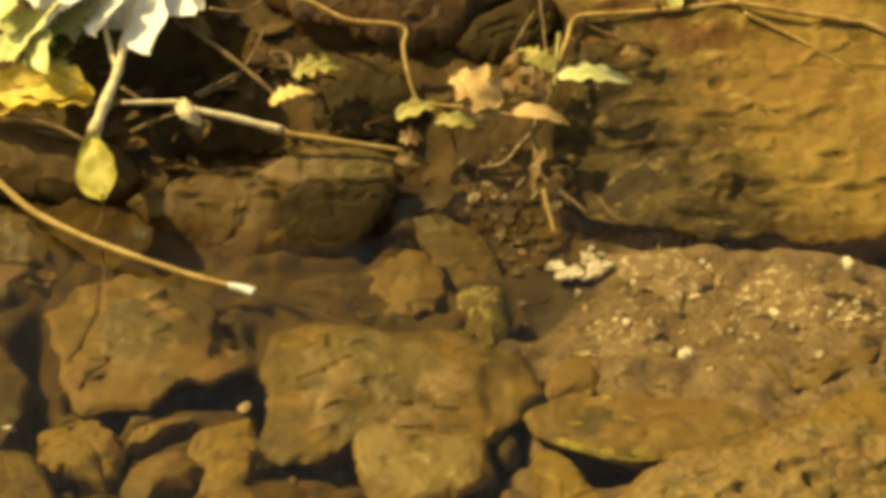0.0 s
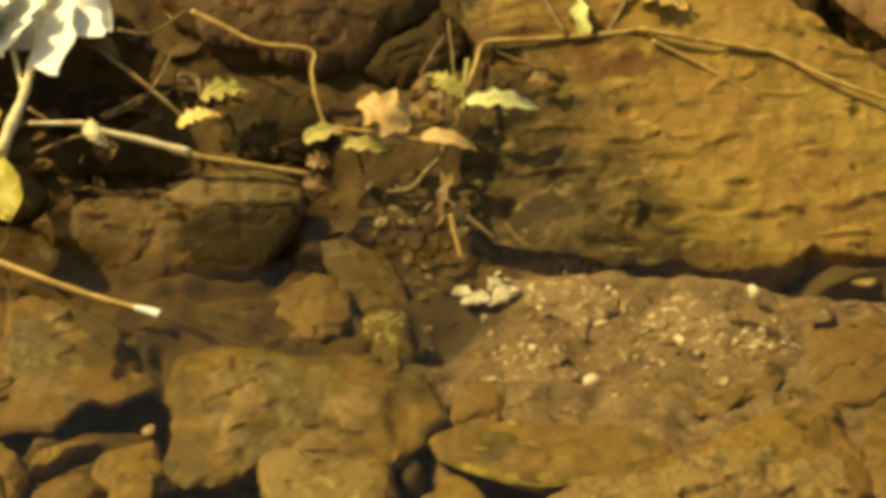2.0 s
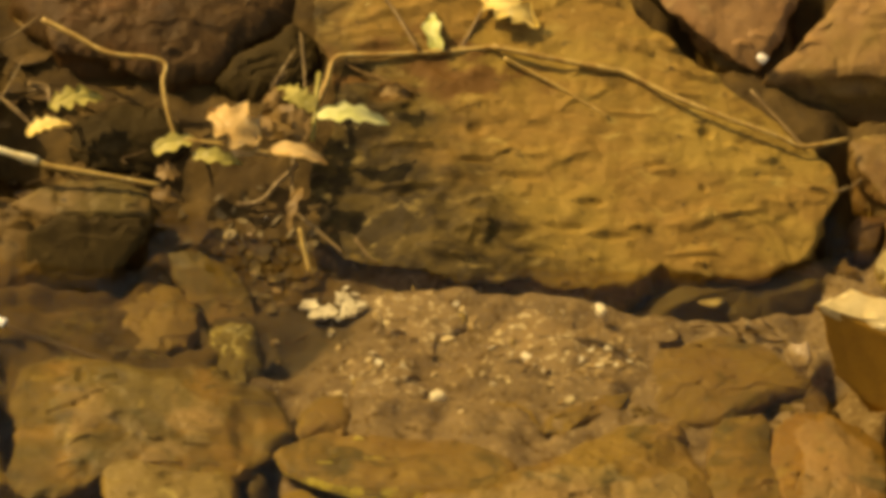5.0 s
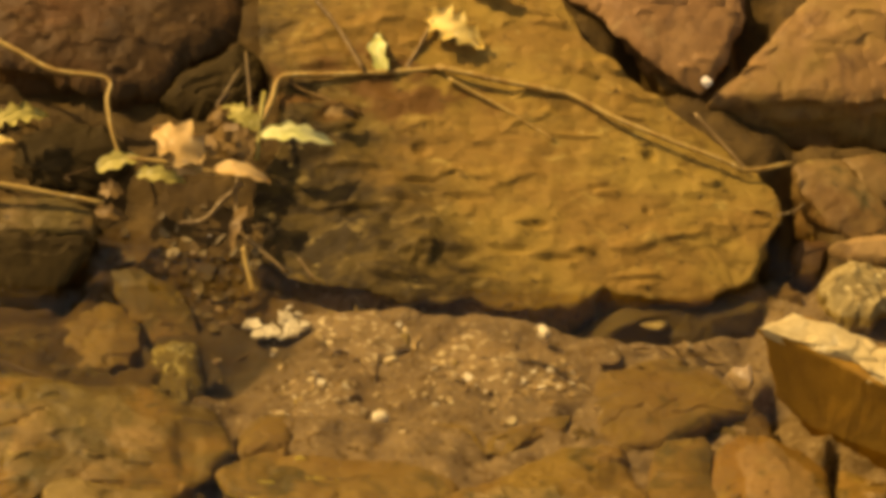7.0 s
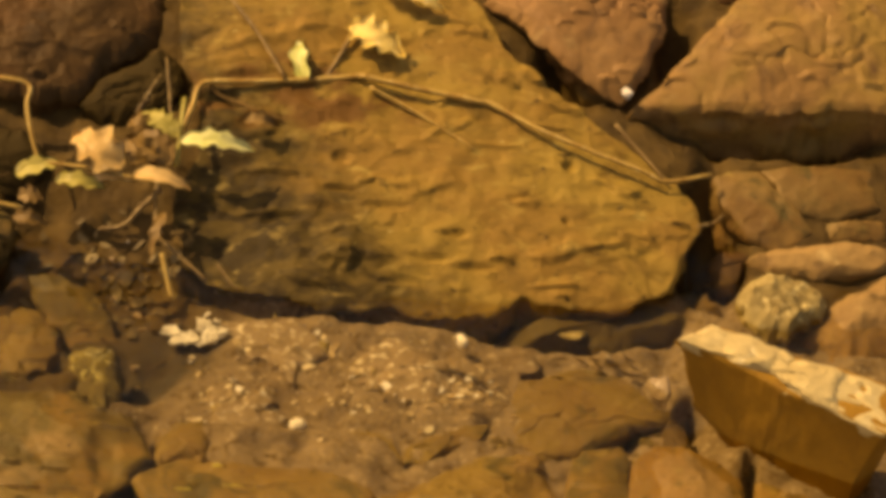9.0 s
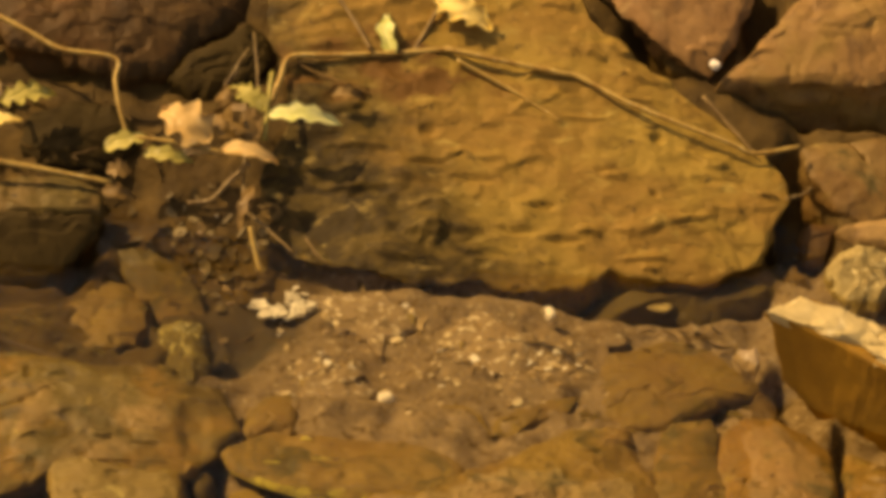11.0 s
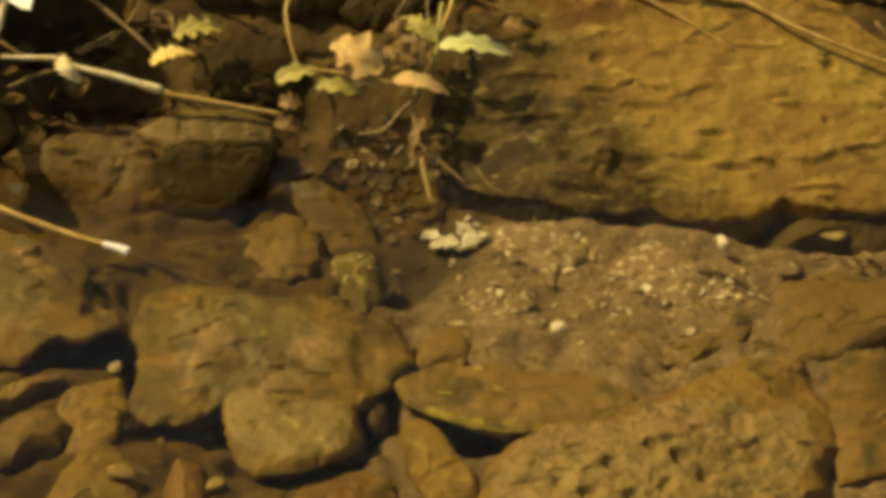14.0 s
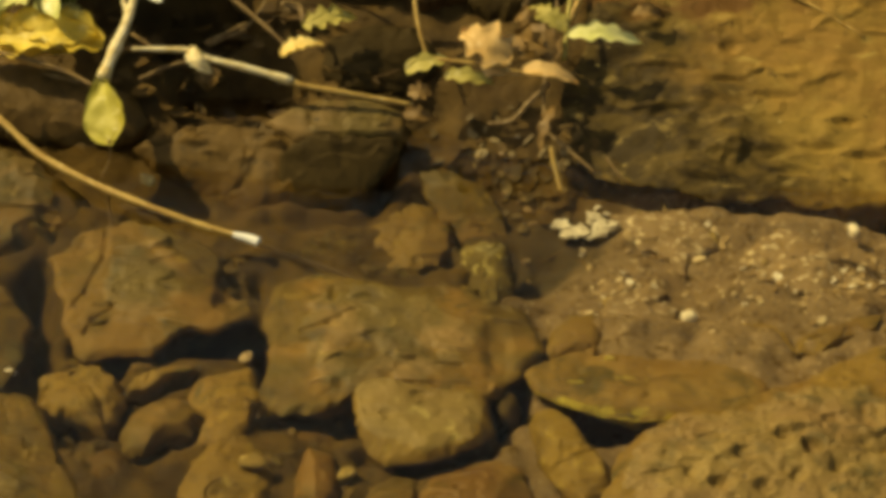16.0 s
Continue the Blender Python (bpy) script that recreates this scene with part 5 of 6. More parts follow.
rock("sunken_stone", "flat brown stone flecked with pale silt", (0.1833, -0.1531, 0.002), [(-0.0412, 0.0201), (-0.0154, 0.0394), (0.0203, 0.0288), (0.0405, -0.0059), (0.0279, -0.0357), (-0.0049, -0.0357), (-0.0315, -0.0145)], FLECK, slope=(0.0, 0.0), drop=0.03, dome=0.003, edge=0.008, jag=0.35, rough=0.003, steps=0.003, seed=73, group='stones of the stream bed')
rock("sunken_stone", "flat brown stone level with the silt", (0.2957, -0.2032, -0.001), [(-0.0412, -0.0107), (-0.0287, 0.028), (-0.0061, 0.0379), (0.0187, 0.0334), (0.0346, 0.0207), (0.0412, -0.0076), (0.0288, -0.0316), (-0.0097, -0.0379), (-0.0367, -0.0353)], SILT, slope=(0, 0), group='stones of the stream bed', round_=0.12, facets=0, flakes=1, steps=0.003, rough=0.004, drop=0.03, dome=0.001, edge=0.003, planes=0, bulge=0.0037, seed=74)
rock("stone", "flat brown stone half hidden under the blunt stone", (-0.044, -0.4465, -0.004), [(-0.0278, 0.0158), (-0.0185, 0.0426), (0.0019, 0.0533), (0.0254, 0.0482), (0.0236, 0.018), (0.0278, -0.048), (-0.015, -0.0533)], DUN, slope=(0, 0), group='stones of the stream bed', round_=0.12, facets=0, flakes=4, steps=0.003, rough=0.004, drop=0.06, dome=0.004, edge=0.009, planes=5, bulge=0.0087, seed=142)
rock("stone", "small brown stone wedged beside the reddish stone", (0.8299, 0.1303, 0.0507), [(-0.0415, 0.0073), (-0.0121, 0.0075), (0.0376, 0.0131), (0.0415, -0.0079), (-0.0141, -0.0131), (-0.0324, -0.0127)], ROSE, slope=(0, 0.42), group='stones of the bank', round_=0.0, facets=0, flakes=5, steps=0.0015, rough=0.004, drop=0.05, dome=0.003, edge=0.004, planes=4, bulge=0.006, seed=108, veins=0.0015)
rock("stone", "pale rusty rough stone beside the block", (0.8346, 0.014, 0.0122), [(-0.0675, -0.0111), (-0.0464, 0.0174), (-0.0141, 0.0363), (0.0355, 0.0458), (0.0675, 0.0127), (0.0499, -0.0293), (-0.012, -0.0458), (-0.047, -0.0407)], PALE_RUST, slope=(0, 0.3), group='stones of the bank', round_=0.12, facets=0, flakes=5, steps=0.003, rough=0.008, drop=0.08, dome=0.005, edge=0.01, planes=6, bulge=0.02, seed=109)
rock("stone", "brown-topped ledge over a wet face painted shade-dark", (-0.1185, 0.0673, 0.0549), [(-0.0711, -0.0071), (-0.0228, 0.0216), (0.0234, 0.0249), (0.0711, 0.0095), (0.0702, -0.0144), (0.0242, -0.0223), (-0.036, -0.0249)], DUN, slope=(0, 0.34), group='stones of the bank', round_=0.12, facets=0, flakes=5, steps=0.003, rough=0.004, drop=0.05, dome=0.001, edge=0.006, planes=4, bulge=0.004, veins=0.0015, seed=120)


# ---- gravel and pebbles on the bed ----
def pebble_geometry(rng, r, flat, level=2):
    bm = bmesh.new()
    bmesh.ops.create_icosphere(bm, subdivisions=level, radius=1.0)
    v = np.array([q.co for q in bm.verts])
    f = [[q.index for q in face.verts] for face in bm.faces]
    bm.free()
    s = rng.integers(0, 9999)
    v = v * (1 + 0.32 * fbm(v * 1.5 + s, 2, int(s)))[:, None]
    v[:, 2] = np.minimum(v[:, 2], rng.uniform(0.45, 0.9))
    a = rng.uniform(0, 6.28)
    v = v * np.array([r, r * rng.uniform(0.5, 0.95), r * flat])
    c, d = math.cos(a), math.sin(a)
    return np.c_[v[:, 0] * c - v[:, 1] * d, v[:, 0] * d + v[:, 1] * c, v[:, 2]], f


def scatter(name, label, boxes, mat, seed):
    rng = np.random.default_rng(seed)
    V, Fs, base = [], [], 0
    for x0, y0, x1, y1, count, r0, r1, z in boxes:
        for _ in range(count):
            r = r0 + (r1 - r0) * rng.random() ** 2.2
            x, y = (x0 + x1) / 2 + (x1 - x0) * 0.30 * rng.normal(), (y0 + y1) / 2 + (y1 - y0) * 0.30 * rng.normal()
            v, f = pebble_geometry(rng, r, rng.uniform(0.18, 0.4), 1)
            h = z + 0.003 + ground_surface(np.array([[x, y, 0.0]]))[0] - 0.02 * r
            V.append(v + np.array([x, y, h]))
            Fs += [tuple(k + base for k in q) for q in f]
            base += len(v)
    return tagged(mesh_object(name, np.vstack(V), Fs, mat, smooth=False), label, "gravel", kind="stuff")


def flakes(name, label, boxes, mat, seed):
    """Thin bent scraps lying about: leaf bits, or with a small breadth, bits of stalk."""
    rng = np.random.default_rng(seed)
    V, Fs, base = [], [], 0
    for x0, y0, x1, y1, count, l0, l1, z, breadth in boxes:
        for _ in range(count):
            half = 0.5 * (l0 + (l1 - l0) * rng.random() ** 1.8)
            wide = breadth * rng.uniform(0.6, 1.5)
            n = 8
            a = np.linspace(0, 2 * math.pi, n, endpoint=False)
            r = rng.uniform(0.65, 1.15, n)
            u, v = np.cos(a) * r * half, np.sin(a) * r * half * wide
            bend = (0.3 if z < 0.006 else 1.0) * (rng.uniform(-0.25, 0.4) * (u * u) / half + rng.uniform(-0.3, 0.3) * v)
            thick = 0.0005 if z < 0.006 else min(0.0012, half * wide * 0.5)
            top = np.c_[u, v, bend + thick]
            low = np.c_[u, v, bend - thick]
            m = Euler((rng.normal() * 0.05, rng.normal() * 0.05, rng.uniform(0, 6.28) if breadth > 0.2 else rng.normal() * 0.7)).to_matrix()
            x, y = (x0 + x1) / 2 + (x1 - x0) * 0.3 * rng.normal(), (y0 + y1) / 2 + (y1 - y0) * 0.3 * rng.normal()
            p = np.vstack([top, low]) @ np.array(m).T + np.array([x, y, 0.0])
            if z < 0.006:
                lie = lie_on_ground(p[:n, 0], p[:n, 1]) + z - 0.0025 + 0.0008 * rng.random()
                p[:, 2] = np.concatenate([lie + thick, lie - thick - 0.001])
            else:
                p[:, 2] += z + ground_surface(np.array([[x, y, 0.0]]))[0] + rng.uniform(0, 0.002)
            V.append(p)
            Fs.append(tuple(base + k for k in range(n)))
            Fs.append(tuple(base + n + k for k in range(n - 1, -1, -1)))
            Fs += [(base + k, base + n + k, base + n + (k + 1) % n, base + (k + 1) % n) for k in range(n)]
            base += 2 * n
    return tagged(mesh_object(name, np.vstack(V), Fs, mat, smooth=False), label, "litter", kind="stuff")


scatter("gravel", "fine brown and pale chips of gravel under shallow water", [(0.135, -0.182, 0.220, -0.108, 15, 0.0008, 0.0020, 0.0), (0.285, -0.148, 0.446, -0.040, 35, 0.0008, 0.0020, 0.0), (0.146, -0.190, 0.443, -0.003, 30, 0.0008, 0.0020, 0.0)], GRAVEL, 3)
scatter("gravel", "small brown stones in the joints between boulders", [(-0.482, -0.419, 0.066, -0.021, 150, 0.0030, 0.0090, -0.012), (0.060, -0.419, 0.778, -0.180, 110, 0.0030, 0.0090, -0.012), (-0.161, -0.062, 0.118, 0.207, 70, 0.0030, 0.0090, -0.008), (0.607, 0.155, 1.009, 0.552, 120, 0.0030, 0.0120, -0.010)], GRAVEL, 4)
flakes("leaf_litter", "pale flakes and bits of leaf on the silt", [(0.170, -0.074, 0.291, -0.018, 46, 0.006, 0.022, 0.0035, 0.5), (0.141, -0.178, 0.220, -0.104, 60, 0.004, 0.013, 0.0035, 0.6), (0.291, -0.147, 0.410, -0.051, 170, 0.003, 0.012, 0.0035, 0.6), (0.342, -0.136, 0.450, -0.058, 70, 0.004, 0.016, 0.0035, 0.55), (0.146, -0.190, 0.449, -0.003, 150, 0.002, 0.008, 0.003, 0.55)], PALE_LITTER, 11)
flakes("shell_chips", "whitish chips strewn over the silt", [(0.176, -0.068, 0.285, -0.023, 14, 0.004, 0.011, 0.004, 0.7), (0.146, -0.186, 0.214, -0.113, 16, 0.004, 0.01, 0.004, 0.7), (0.302, -0.147, 0.438, -0.059, 34, 0.004, 0.011, 0.004, 0.7)], FOAM, 15)
flakes("leaf_litter", "grey-brown flakes in the mud by the slab", [(0.010, -0.020, 0.135, 0.075, 60, 0.006, 0.022, 0.0045, 0.5), (0.150, 0.000, 0.290, 0.030, 12, 0.006, 0.016, 0.0045, 0.5), (-0.060, 0.040, 0.110, 0.110, 25, 0.006, 0.020, 0.0045, 0.45)], DULL_LITTER, 16)
flakes("twig_litter", "short dark bits of twig on the silt", [(0.118, -0.197, 0.444, -0.011, 16, 0.0150, 0.0450, 0.002, 0.07), (0.037, -0.087, 0.131, 0.076, 14, 0.0120, 0.0350, 0.012, 0.10), (0.413, -0.113, 0.659, 0.020, 20, 0.0120, 0.0300, 0.006, 0.10), (-0.414, -0.316, 0.066, -0.007, 12, 0.0080, 0.0300, 0.006, 0.12)], DARK_LITTER, 12)
flakes("leaf_litter", "dark rotting leaves and stalks on the bank", [(-0.513, 0.082, -0.050, 0.274, 90, 0.0140, 0.0450, 0.006, 0.60), (-0.513, 0.081, -0.050, 0.267, 60, 0.0200, 0.0600, 0.014, 0.08), (-0.060, 0.009, 0.127, 0.146, 8, 0.0100, 0.0300, 0.004, 0.50)], DARK_LITTER, 13)
flakes("foam", "white flaky scum gathered on the water", [(0.104, -0.036, 0.124, -0.022, 9, 0.012, 0.024, 0.007, 0.5), (0.114, -0.048, 0.136, -0.034, 9, 0.012, 0.024, 0.007, 0.5), (0.136, -0.028, 0.160, -0.014, 7, 0.010, 0.020, 0.007, 0.45), (0.148, -0.050, 0.168, -0.026, 10, 0.012, 0.022, 0.007, 0.5), (0.126, -0.050, 0.152, -0.038, 6, 0.008, 0.016, 0.007, 0.5)], FOAM, 14)



def grit(name, label, lines, mat, seed, r0=0.0015, r1=0.006, rise=0.0):
    """Rough crumbs packed along joints: each line has plan points, a half width and a count."""
    rng = np.random.default_rng(seed)
    V, Fs, base = [], [], 0
    for line, wide, count in lines:
        line = np.array(line)
        for _ in range(count):
            u = rng.uniform(0, len(line) - 1.001)
            k = int(u)
            x, y = line[k] + (line[k + 1] - line[k]) * (u - k) + rng.normal(0, wide * 0.5, 2)
            r = r0 + (r1 - r0) * rng.random() ** 2.5
            v, f = pebble_geometry(rng, r, rng.uniform(0.3, 0.7), 1)
            v = v * rng.uniform(0.62, 1.3, (len(v), 1)) * np.array([rng.uniform(0.8, 1.5), 1, 1])
            V.append(v + np.array([x, y, ground_surface(np.array([[x, y, 0.0]]))[0] + rise]))
            Fs += [tuple(i + base for i in q) for q in f]
            base += len(v)
    return tagged(mesh_object(name, np.vstack(V), Fs, mat, smooth=False), label, "gravel", kind="stuff")


grit("grit", "dark mossy crumbs of grit in the joints", [([(-0.229, -0.077), (-0.212, -0.117), (-0.186, -0.163)], 0.02, 60), ([(-0.353, -0.252), (-0.315, -0.261), (-0.270, -0.255)], 0.014, 50), ([(-0.166, -0.317), (-0.139, -0.337), (-0.094, -0.327)], 0.018, 60), ([(-0.349, -0.341), (-0.328, -0.389), (-0.276, -0.387), (-0.234, -0.366)], 0.018, 80), ([(-0.082, -0.102), (-0.051, -0.111), (0.005, -0.100)], 0.01, 40), ([(-0.148, -0.069), (-0.086, -0.068)], 0.016, 40), ([(-0.068, -0.383), (-0.011, -0.383), (0.046, -0.365)], 0.01, 40), ([(0.053, -0.241), (0.064, -0.290), (0.077, -0.313)], 0.014, 40), ([(-0.181, -0.167), (-0.171, -0.235), (-0.173, -0.300)], 0.008, 30), ([(-0.157, -0.378), (-0.083, -0.398), (-0.072, -0.435)], 0.02, 60), ([(0.501, -0.182), (0.570, -0.165), (0.602, -0.137)], 0.014, 50), ([(0.677, -0.210), (0.672, -0.285)], 0.006, 14), ([(0.434, -0.182), (0.499, -0.195)], 0.016, 30)], MOSS, 21, 0.0015, 0.005)
grit("grit", "brown crumbs of silt and grit in the joints", [([(-0.229, -0.077), (-0.212, -0.117), (-0.186, -0.163)], 0.02, 60), ([(-0.353, -0.252), (-0.315, -0.261), (-0.270, -0.255)], 0.014, 50), ([(-0.166, -0.317), (-0.139, -0.337), (-0.094, -0.327)], 0.018, 60), ([(-0.349, -0.341), (-0.328, -0.389), (-0.276, -0.387), (-0.234, -0.366)], 0.018, 80), ([(-0.082, -0.102), (-0.051, -0.111), (0.005, -0.100)], 0.01, 40), ([(-0.148, -0.069), (-0.086, -0.068)], 0.016, 40), ([(-0.068, -0.383), (-0.011, -0.383), (0.046, -0.365)], 0.01, 40), ([(0.053, -0.241), (0.064, -0.290), (0.077, -0.313)], 0.014, 40), ([(-0.181, -0.167), (-0.171, -0.235), (-0.173, -0.300)], 0.008, 30), ([(-0.157, -0.378), (-0.083, -0.398), (-0.072, -0.435)], 0.02, 60), ([(0.501, -0.182), (0.570, -0.165), (0.602, -0.137)], 0.014, 50), ([(0.677, -0.210), (0.672, -0.285)], 0.006, 14), ([(0.434, -0.182), (0.499, -0.195)], 0.016, 30)], DUN, 22, 0.002, 0.007)
grit("rubble", "small grey-brown chips in the mud beside the slab", [([(0.048, 0.064), (0.078, 0.028), (0.090, -0.020)], 0.03, 26), ([(-0.057, 0.092), (0.002, 0.068), (0.048, 0.045)], 0.03, 24)], WET, 23, 0.003, 0.009)
grit("rubble", "pale grey chips in the mud beside the slab", [([(0.048, 0.064), (0.078, 0.028), (0.090, -0.020)], 0.03, 20)], FLECK, 24, 0.002, 0.006)


def pebble(label, at, r, flat, mat, seed, name="pebble"):
    v, f = pebble_geometry(np.random.default_rng(seed), r, flat)
    ob = mesh_object(name, v, f, mat)
    ob.location = at
    return tagged(ob, label, "pebble", "pebbles on the stream bed")


pebble("white pebble on brown gravel", (0.2365, -0.1770, 0.006), 0.0092, 0.9, CHALK, 1, "pebble")
pebble("white pebble near the slab", (0.4076, -0.0330, 0.006), 0.0100, 0.8, CHALK, 2, "pebble")
pebble("white chip in the joint of red stones", (0.5917, 0.2452, 0.133), 0.0069, 0.8, CHALK, 3, "pebble")
pebble("small pale chip on the stream bed", (0.196, -0.0489, -0.001), 0.0092, 0.4, PALE, 20, "pebble")
pebble("small pale chip on the stream bed", (0.2642, -0.0444, -0.001), 0.0126, 0.4, PALE, 21, "pebble")
pebble("small pale chip on the stream bed", (0.234, -0.076, -0.001), 0.0092, 0.4, PALE, 22, "pebble")
pebble("small pale chip on the stream bed", (0.2032, -0.1809, -0.001), 0.0063, 0.4, CHALK, 23, "pebble")
pebble("small pale chip on the stream bed", (0.1967, -0.1466, -0.001), 0.0057, 0.4, PALE, 24, "pebble")
pebble("small pale chip on the stream bed", (0.158, -0.1466, -0.001), 0.0080, 0.4, PALE, 25, "pebble")
pebble("small pale chip on the stream bed", (0.345, -0.0939, -0.001), 0.0103, 0.4, PALE, 26, "pebble")
pebble("small pale chip on the stream bed", (0.3804, -0.1045, -0.001), 0.0069, 0.4, CHALK, 27, "pebble")
pebble("small pale chip on the stream bed", (0.3156, -0.076, -0.001), 0.0075, 0.4, PALE, 28, "pebble")
# a wet glint, set as a small white solid
pebble("white piece standing for a wet glint beside a boulder", (-0.4126, -0.277, 0), 0.0080, 0.7, CHALK, 5, "pebble")
pebble("pale chip on the mud", (-0.3052, 0.0009, 0.0204), 0.0103, 0.4, PALE, 6, "pebble")
pebble("dark round wet stone in a gap", (0.0602, -0.2978, -0.01), 0.0207, 0.75, MOSS, 7, "pebble")
pebble("flat greenish chip at the foot of the slab", (0.5243, 0.0039, -0.0023), 0.0161, 0.12, PALE, 8, "pebble")
pebble("pale flat chip of silty stone", (0.471, -0.068, 0.004), 0.0138, 0.12, FLECK, 9, "pebble")
pebble("pale flat chip of silty stone", (0.5552, -0.0429, 0.004), 0.0075, 0.25, FLECK, 10, "pebble")
# the next three are glints on wet stone, modelled as pale flat pieces
pebble("pale piece standing for a glint among brown stones", (-0.0871, -0.4098, 0.004), 0.0110, 0.6, PALE, 83, "pebble")
pebble("pale piece standing for a wet glint at a boulder's edge", (-0.189, -0.2476, 0.002), 0.0080, 0.2, FLECK, 84, "pebble")
pebble("pale yellow piece standing for the sun glint on a sunken stone", (-0.1716, -0.4065, 0.014), 0.0130, 0.25, PALE, 85, "pebble")

# ---- plants, stems and fallen leaves ----
s1 = stem("petiole", [(-0.3106, 0.2774, 0.1615), (-0.3211, 0.2334, 0.148), (-0.3279, 0.1899, 0.1348), (-0.335, 0.1368, 0.1204), (-0.346, 0.0929, 0.109), (-0.3535, 0.0648, 0.0982)], 0.0036, 0.0072, PETIOLE, seed=1, label="")
s2 = stem("petiole", [(-0.3587, 0.2445, 0.1477), (-0.3508, 0.1982, 0.1362), (-0.3369, 0.1474, 0.1229)], 0.0034, 0.0029, PETIOLE, seed=1, label="")
f1 = leaf("leaf", (-0.356, 0.0768, 0.1022), (-0.3415, 0.0034, 0.0614), 0.0480, LEMON_LEAF, curl=0.05, lobes=0.02, point=2.4, facing=(-0.5, -0.4, 0.75), seed=2, label="drooping oval yellow-green leaf")
s3 = stem("stalk", [(-0.3429, 0.0076, 0.0632), (-0.3436, 0.0107, 0.0395), (-0.3521, 0.0021, 0.0209)], 0.0017, 0.0011, TWIG, seed=1, label="")
s4 = stem("stalk", [(-0.4884, 0.1118, 0.097), (-0.4357, 0.1024, 0.093), (-0.3944, 0.09, 0.0878), (-0.3647, 0.0744, 0.0813)], 0.0029, 0.0023, TWIG, seed=1, label="")
f2 = leaf("leaf", (-0.4731, 0.132, 0.1004), (-0.3616, 0.1173, 0.1143), 0.0425, YELLOW_LEAF, curl=0.06, lobes=0.16, cup=0.5, count=4, facing=(-0.5, -0.4, 0.75), seed=5, label="crumpled yellow leaf")
f3 = leaf("leaf", (-0.3993, 0.2322, 0.1275), (-0.4777, 0.174, 0.1031), 0.0459, LIME_LEAF, lobes=0.3, count=4, seed=6, facing=(-0.5, -0.4, 0.75), label="pale yellow-green leaf")
f4 = leaf("leaf", (-0.3925, 0.2244, 0.1292), (-0.4284, 0.1415, 0.1044), 0.0379, LIME_LEAF, lobes=0.3, count=4, seed=7, facing=(-0.5, -0.4, 0.75), label="pale yellow-green leaf")
f5 = leaf("leaf", (-0.3756, 0.2205, 0.1126), (-0.4164, 0.1734, 0.0978), 0.0316, GREEN_LEAF, lobes=0.3, count=4, facing=(-0.5, -0.4, 0.75), seed=8, label="green leaf")
f8 = leaf("leaf", (-0.3329, 0.3163, 0.1578), (-0.2537, 0.242, 0.1366), 0.0689, WHITE_LEAF, lobes=0.12, count=2, point=1.2, seed=11, facing=(-0.6, -0.12, 0.8), label="bleached white leaf")
f9 = leaf("leaf", (-0.3434, 0.2629, 0.1604), (-0.4238, 0.2041, 0.1407), 0.0551, WHITE_LEAF, lobes=0.28, count=4, seed=12, facing=(-0.6, -0.12, 0.8), label="bleached white leaf")
f10 = leaf("leaf", (-0.4052, 0.3615, 0.1718), (-0.4177, 0.2347, 0.1216), 0.0861, WHITE_LEAF, lobes=0.2, count=3, seed=13, facing=(-0.6, -0.12, 0.8), label="bleached white leaf")
f11 = leaf("leaf", (-0.5157, 0.2677, 0.1324), (-0.4581, 0.2153, 0.1104), 0.0402, OLIVE_LEAF, lobes=0.25, seed=14, facing=(-0.5, -0.4, 0.75), label="olive leaf")
f12 = leaf("leaf", (-0.3755, 0.2388, 0.1373), (-0.3855, 0.1949, 0.1229), 0.0402, LIME_LEAF, lobes=0.35, count=5, seed=44, facing=(-0.5, -0.4, 0.75), label="pale yellow-green leaf")
f17 = leaf("leaf", (-0.4917, 0.1295, 0.0844), (-0.3909, 0.1188, 0.0949), 0.0344, YELLOW_LEAF, lobes=0.16, cup=0.5, count=5, seed=49, facing=(-0.5, -0.4, 0.75), label="crumpled yellow leaf")
f18 = leaf("leaf", (-0.3366, 0.3068, 0.1639), (-0.3366, 0.2094, 0.1329), 0.0689, WHITE_LEAF, lobes=0.25, count=3, point=1.5, seed=51, facing=(-0.6, -0.12, 0.8), label="bleached white leaf")
f19 = leaf("leaf", (-0.4028, 0.1928, 0.108), (-0.3896, 0.1586, 0.0996), 0.0218, LIME_LEAF, lobes=0.35, count=3, seed=52, facing=(-0.5, -0.4, 0.75), label="pale yellow-green leaf")
f20 = leaf("leaf", (-0.5006, 0.2283, 0.1159), (-0.429, 0.2277, 0.1206), 0.0241, LIME_LEAF, lobes=0.2, count=4, seed=53, facing=(-0.5, -0.4, 0.75), label="pale yellow-green leaf")
w9 = leaf("leaf", (-0.3584, 0.1176, 0.1014), (-0.4466, 0.1353, 0.1088), 0.0460, YELLOW_LEAF, lobes=0.16, count=4, cup=0.3, seed=88, label='crumpled yellow leaf', facing=(-0.6, -0.12, 0.8))
w6 = leaf("leaf", (-0.4276, 0.2277, 0.1377), (-0.4043, 0.1133, 0.1396), 0.0360, LIME_LEAF, lobes=0.2, count=3, cup=0.1, seed=85, facing=(-0.62, 0.24, 0.75), curl=0.05, label='pale yellow-green leaf')
w1 = leaf("leaf", (-0.3025, 0.2709, 0.1588), (-0.3034, 0.1378, 0.1479), 0.0600, WHITE_LEAF, lobes=0.14, count=2, point=1.7, cup=0.08, seed=10, facing=(-0.62, 0.24, 0.75), curl=0.04, label='bleached white leaf')
w2 = leaf("leaf", (-0.3161, 0.2446, 0.1477), (-0.2555, 0.1869, 0.1635), 0.0500, WHITE_LEAF, lobes=0.2, count=2, cup=0.06, seed=81, facing=(-0.62, 0.24, 0.75), curl=0.04, label='bleached white leaf')
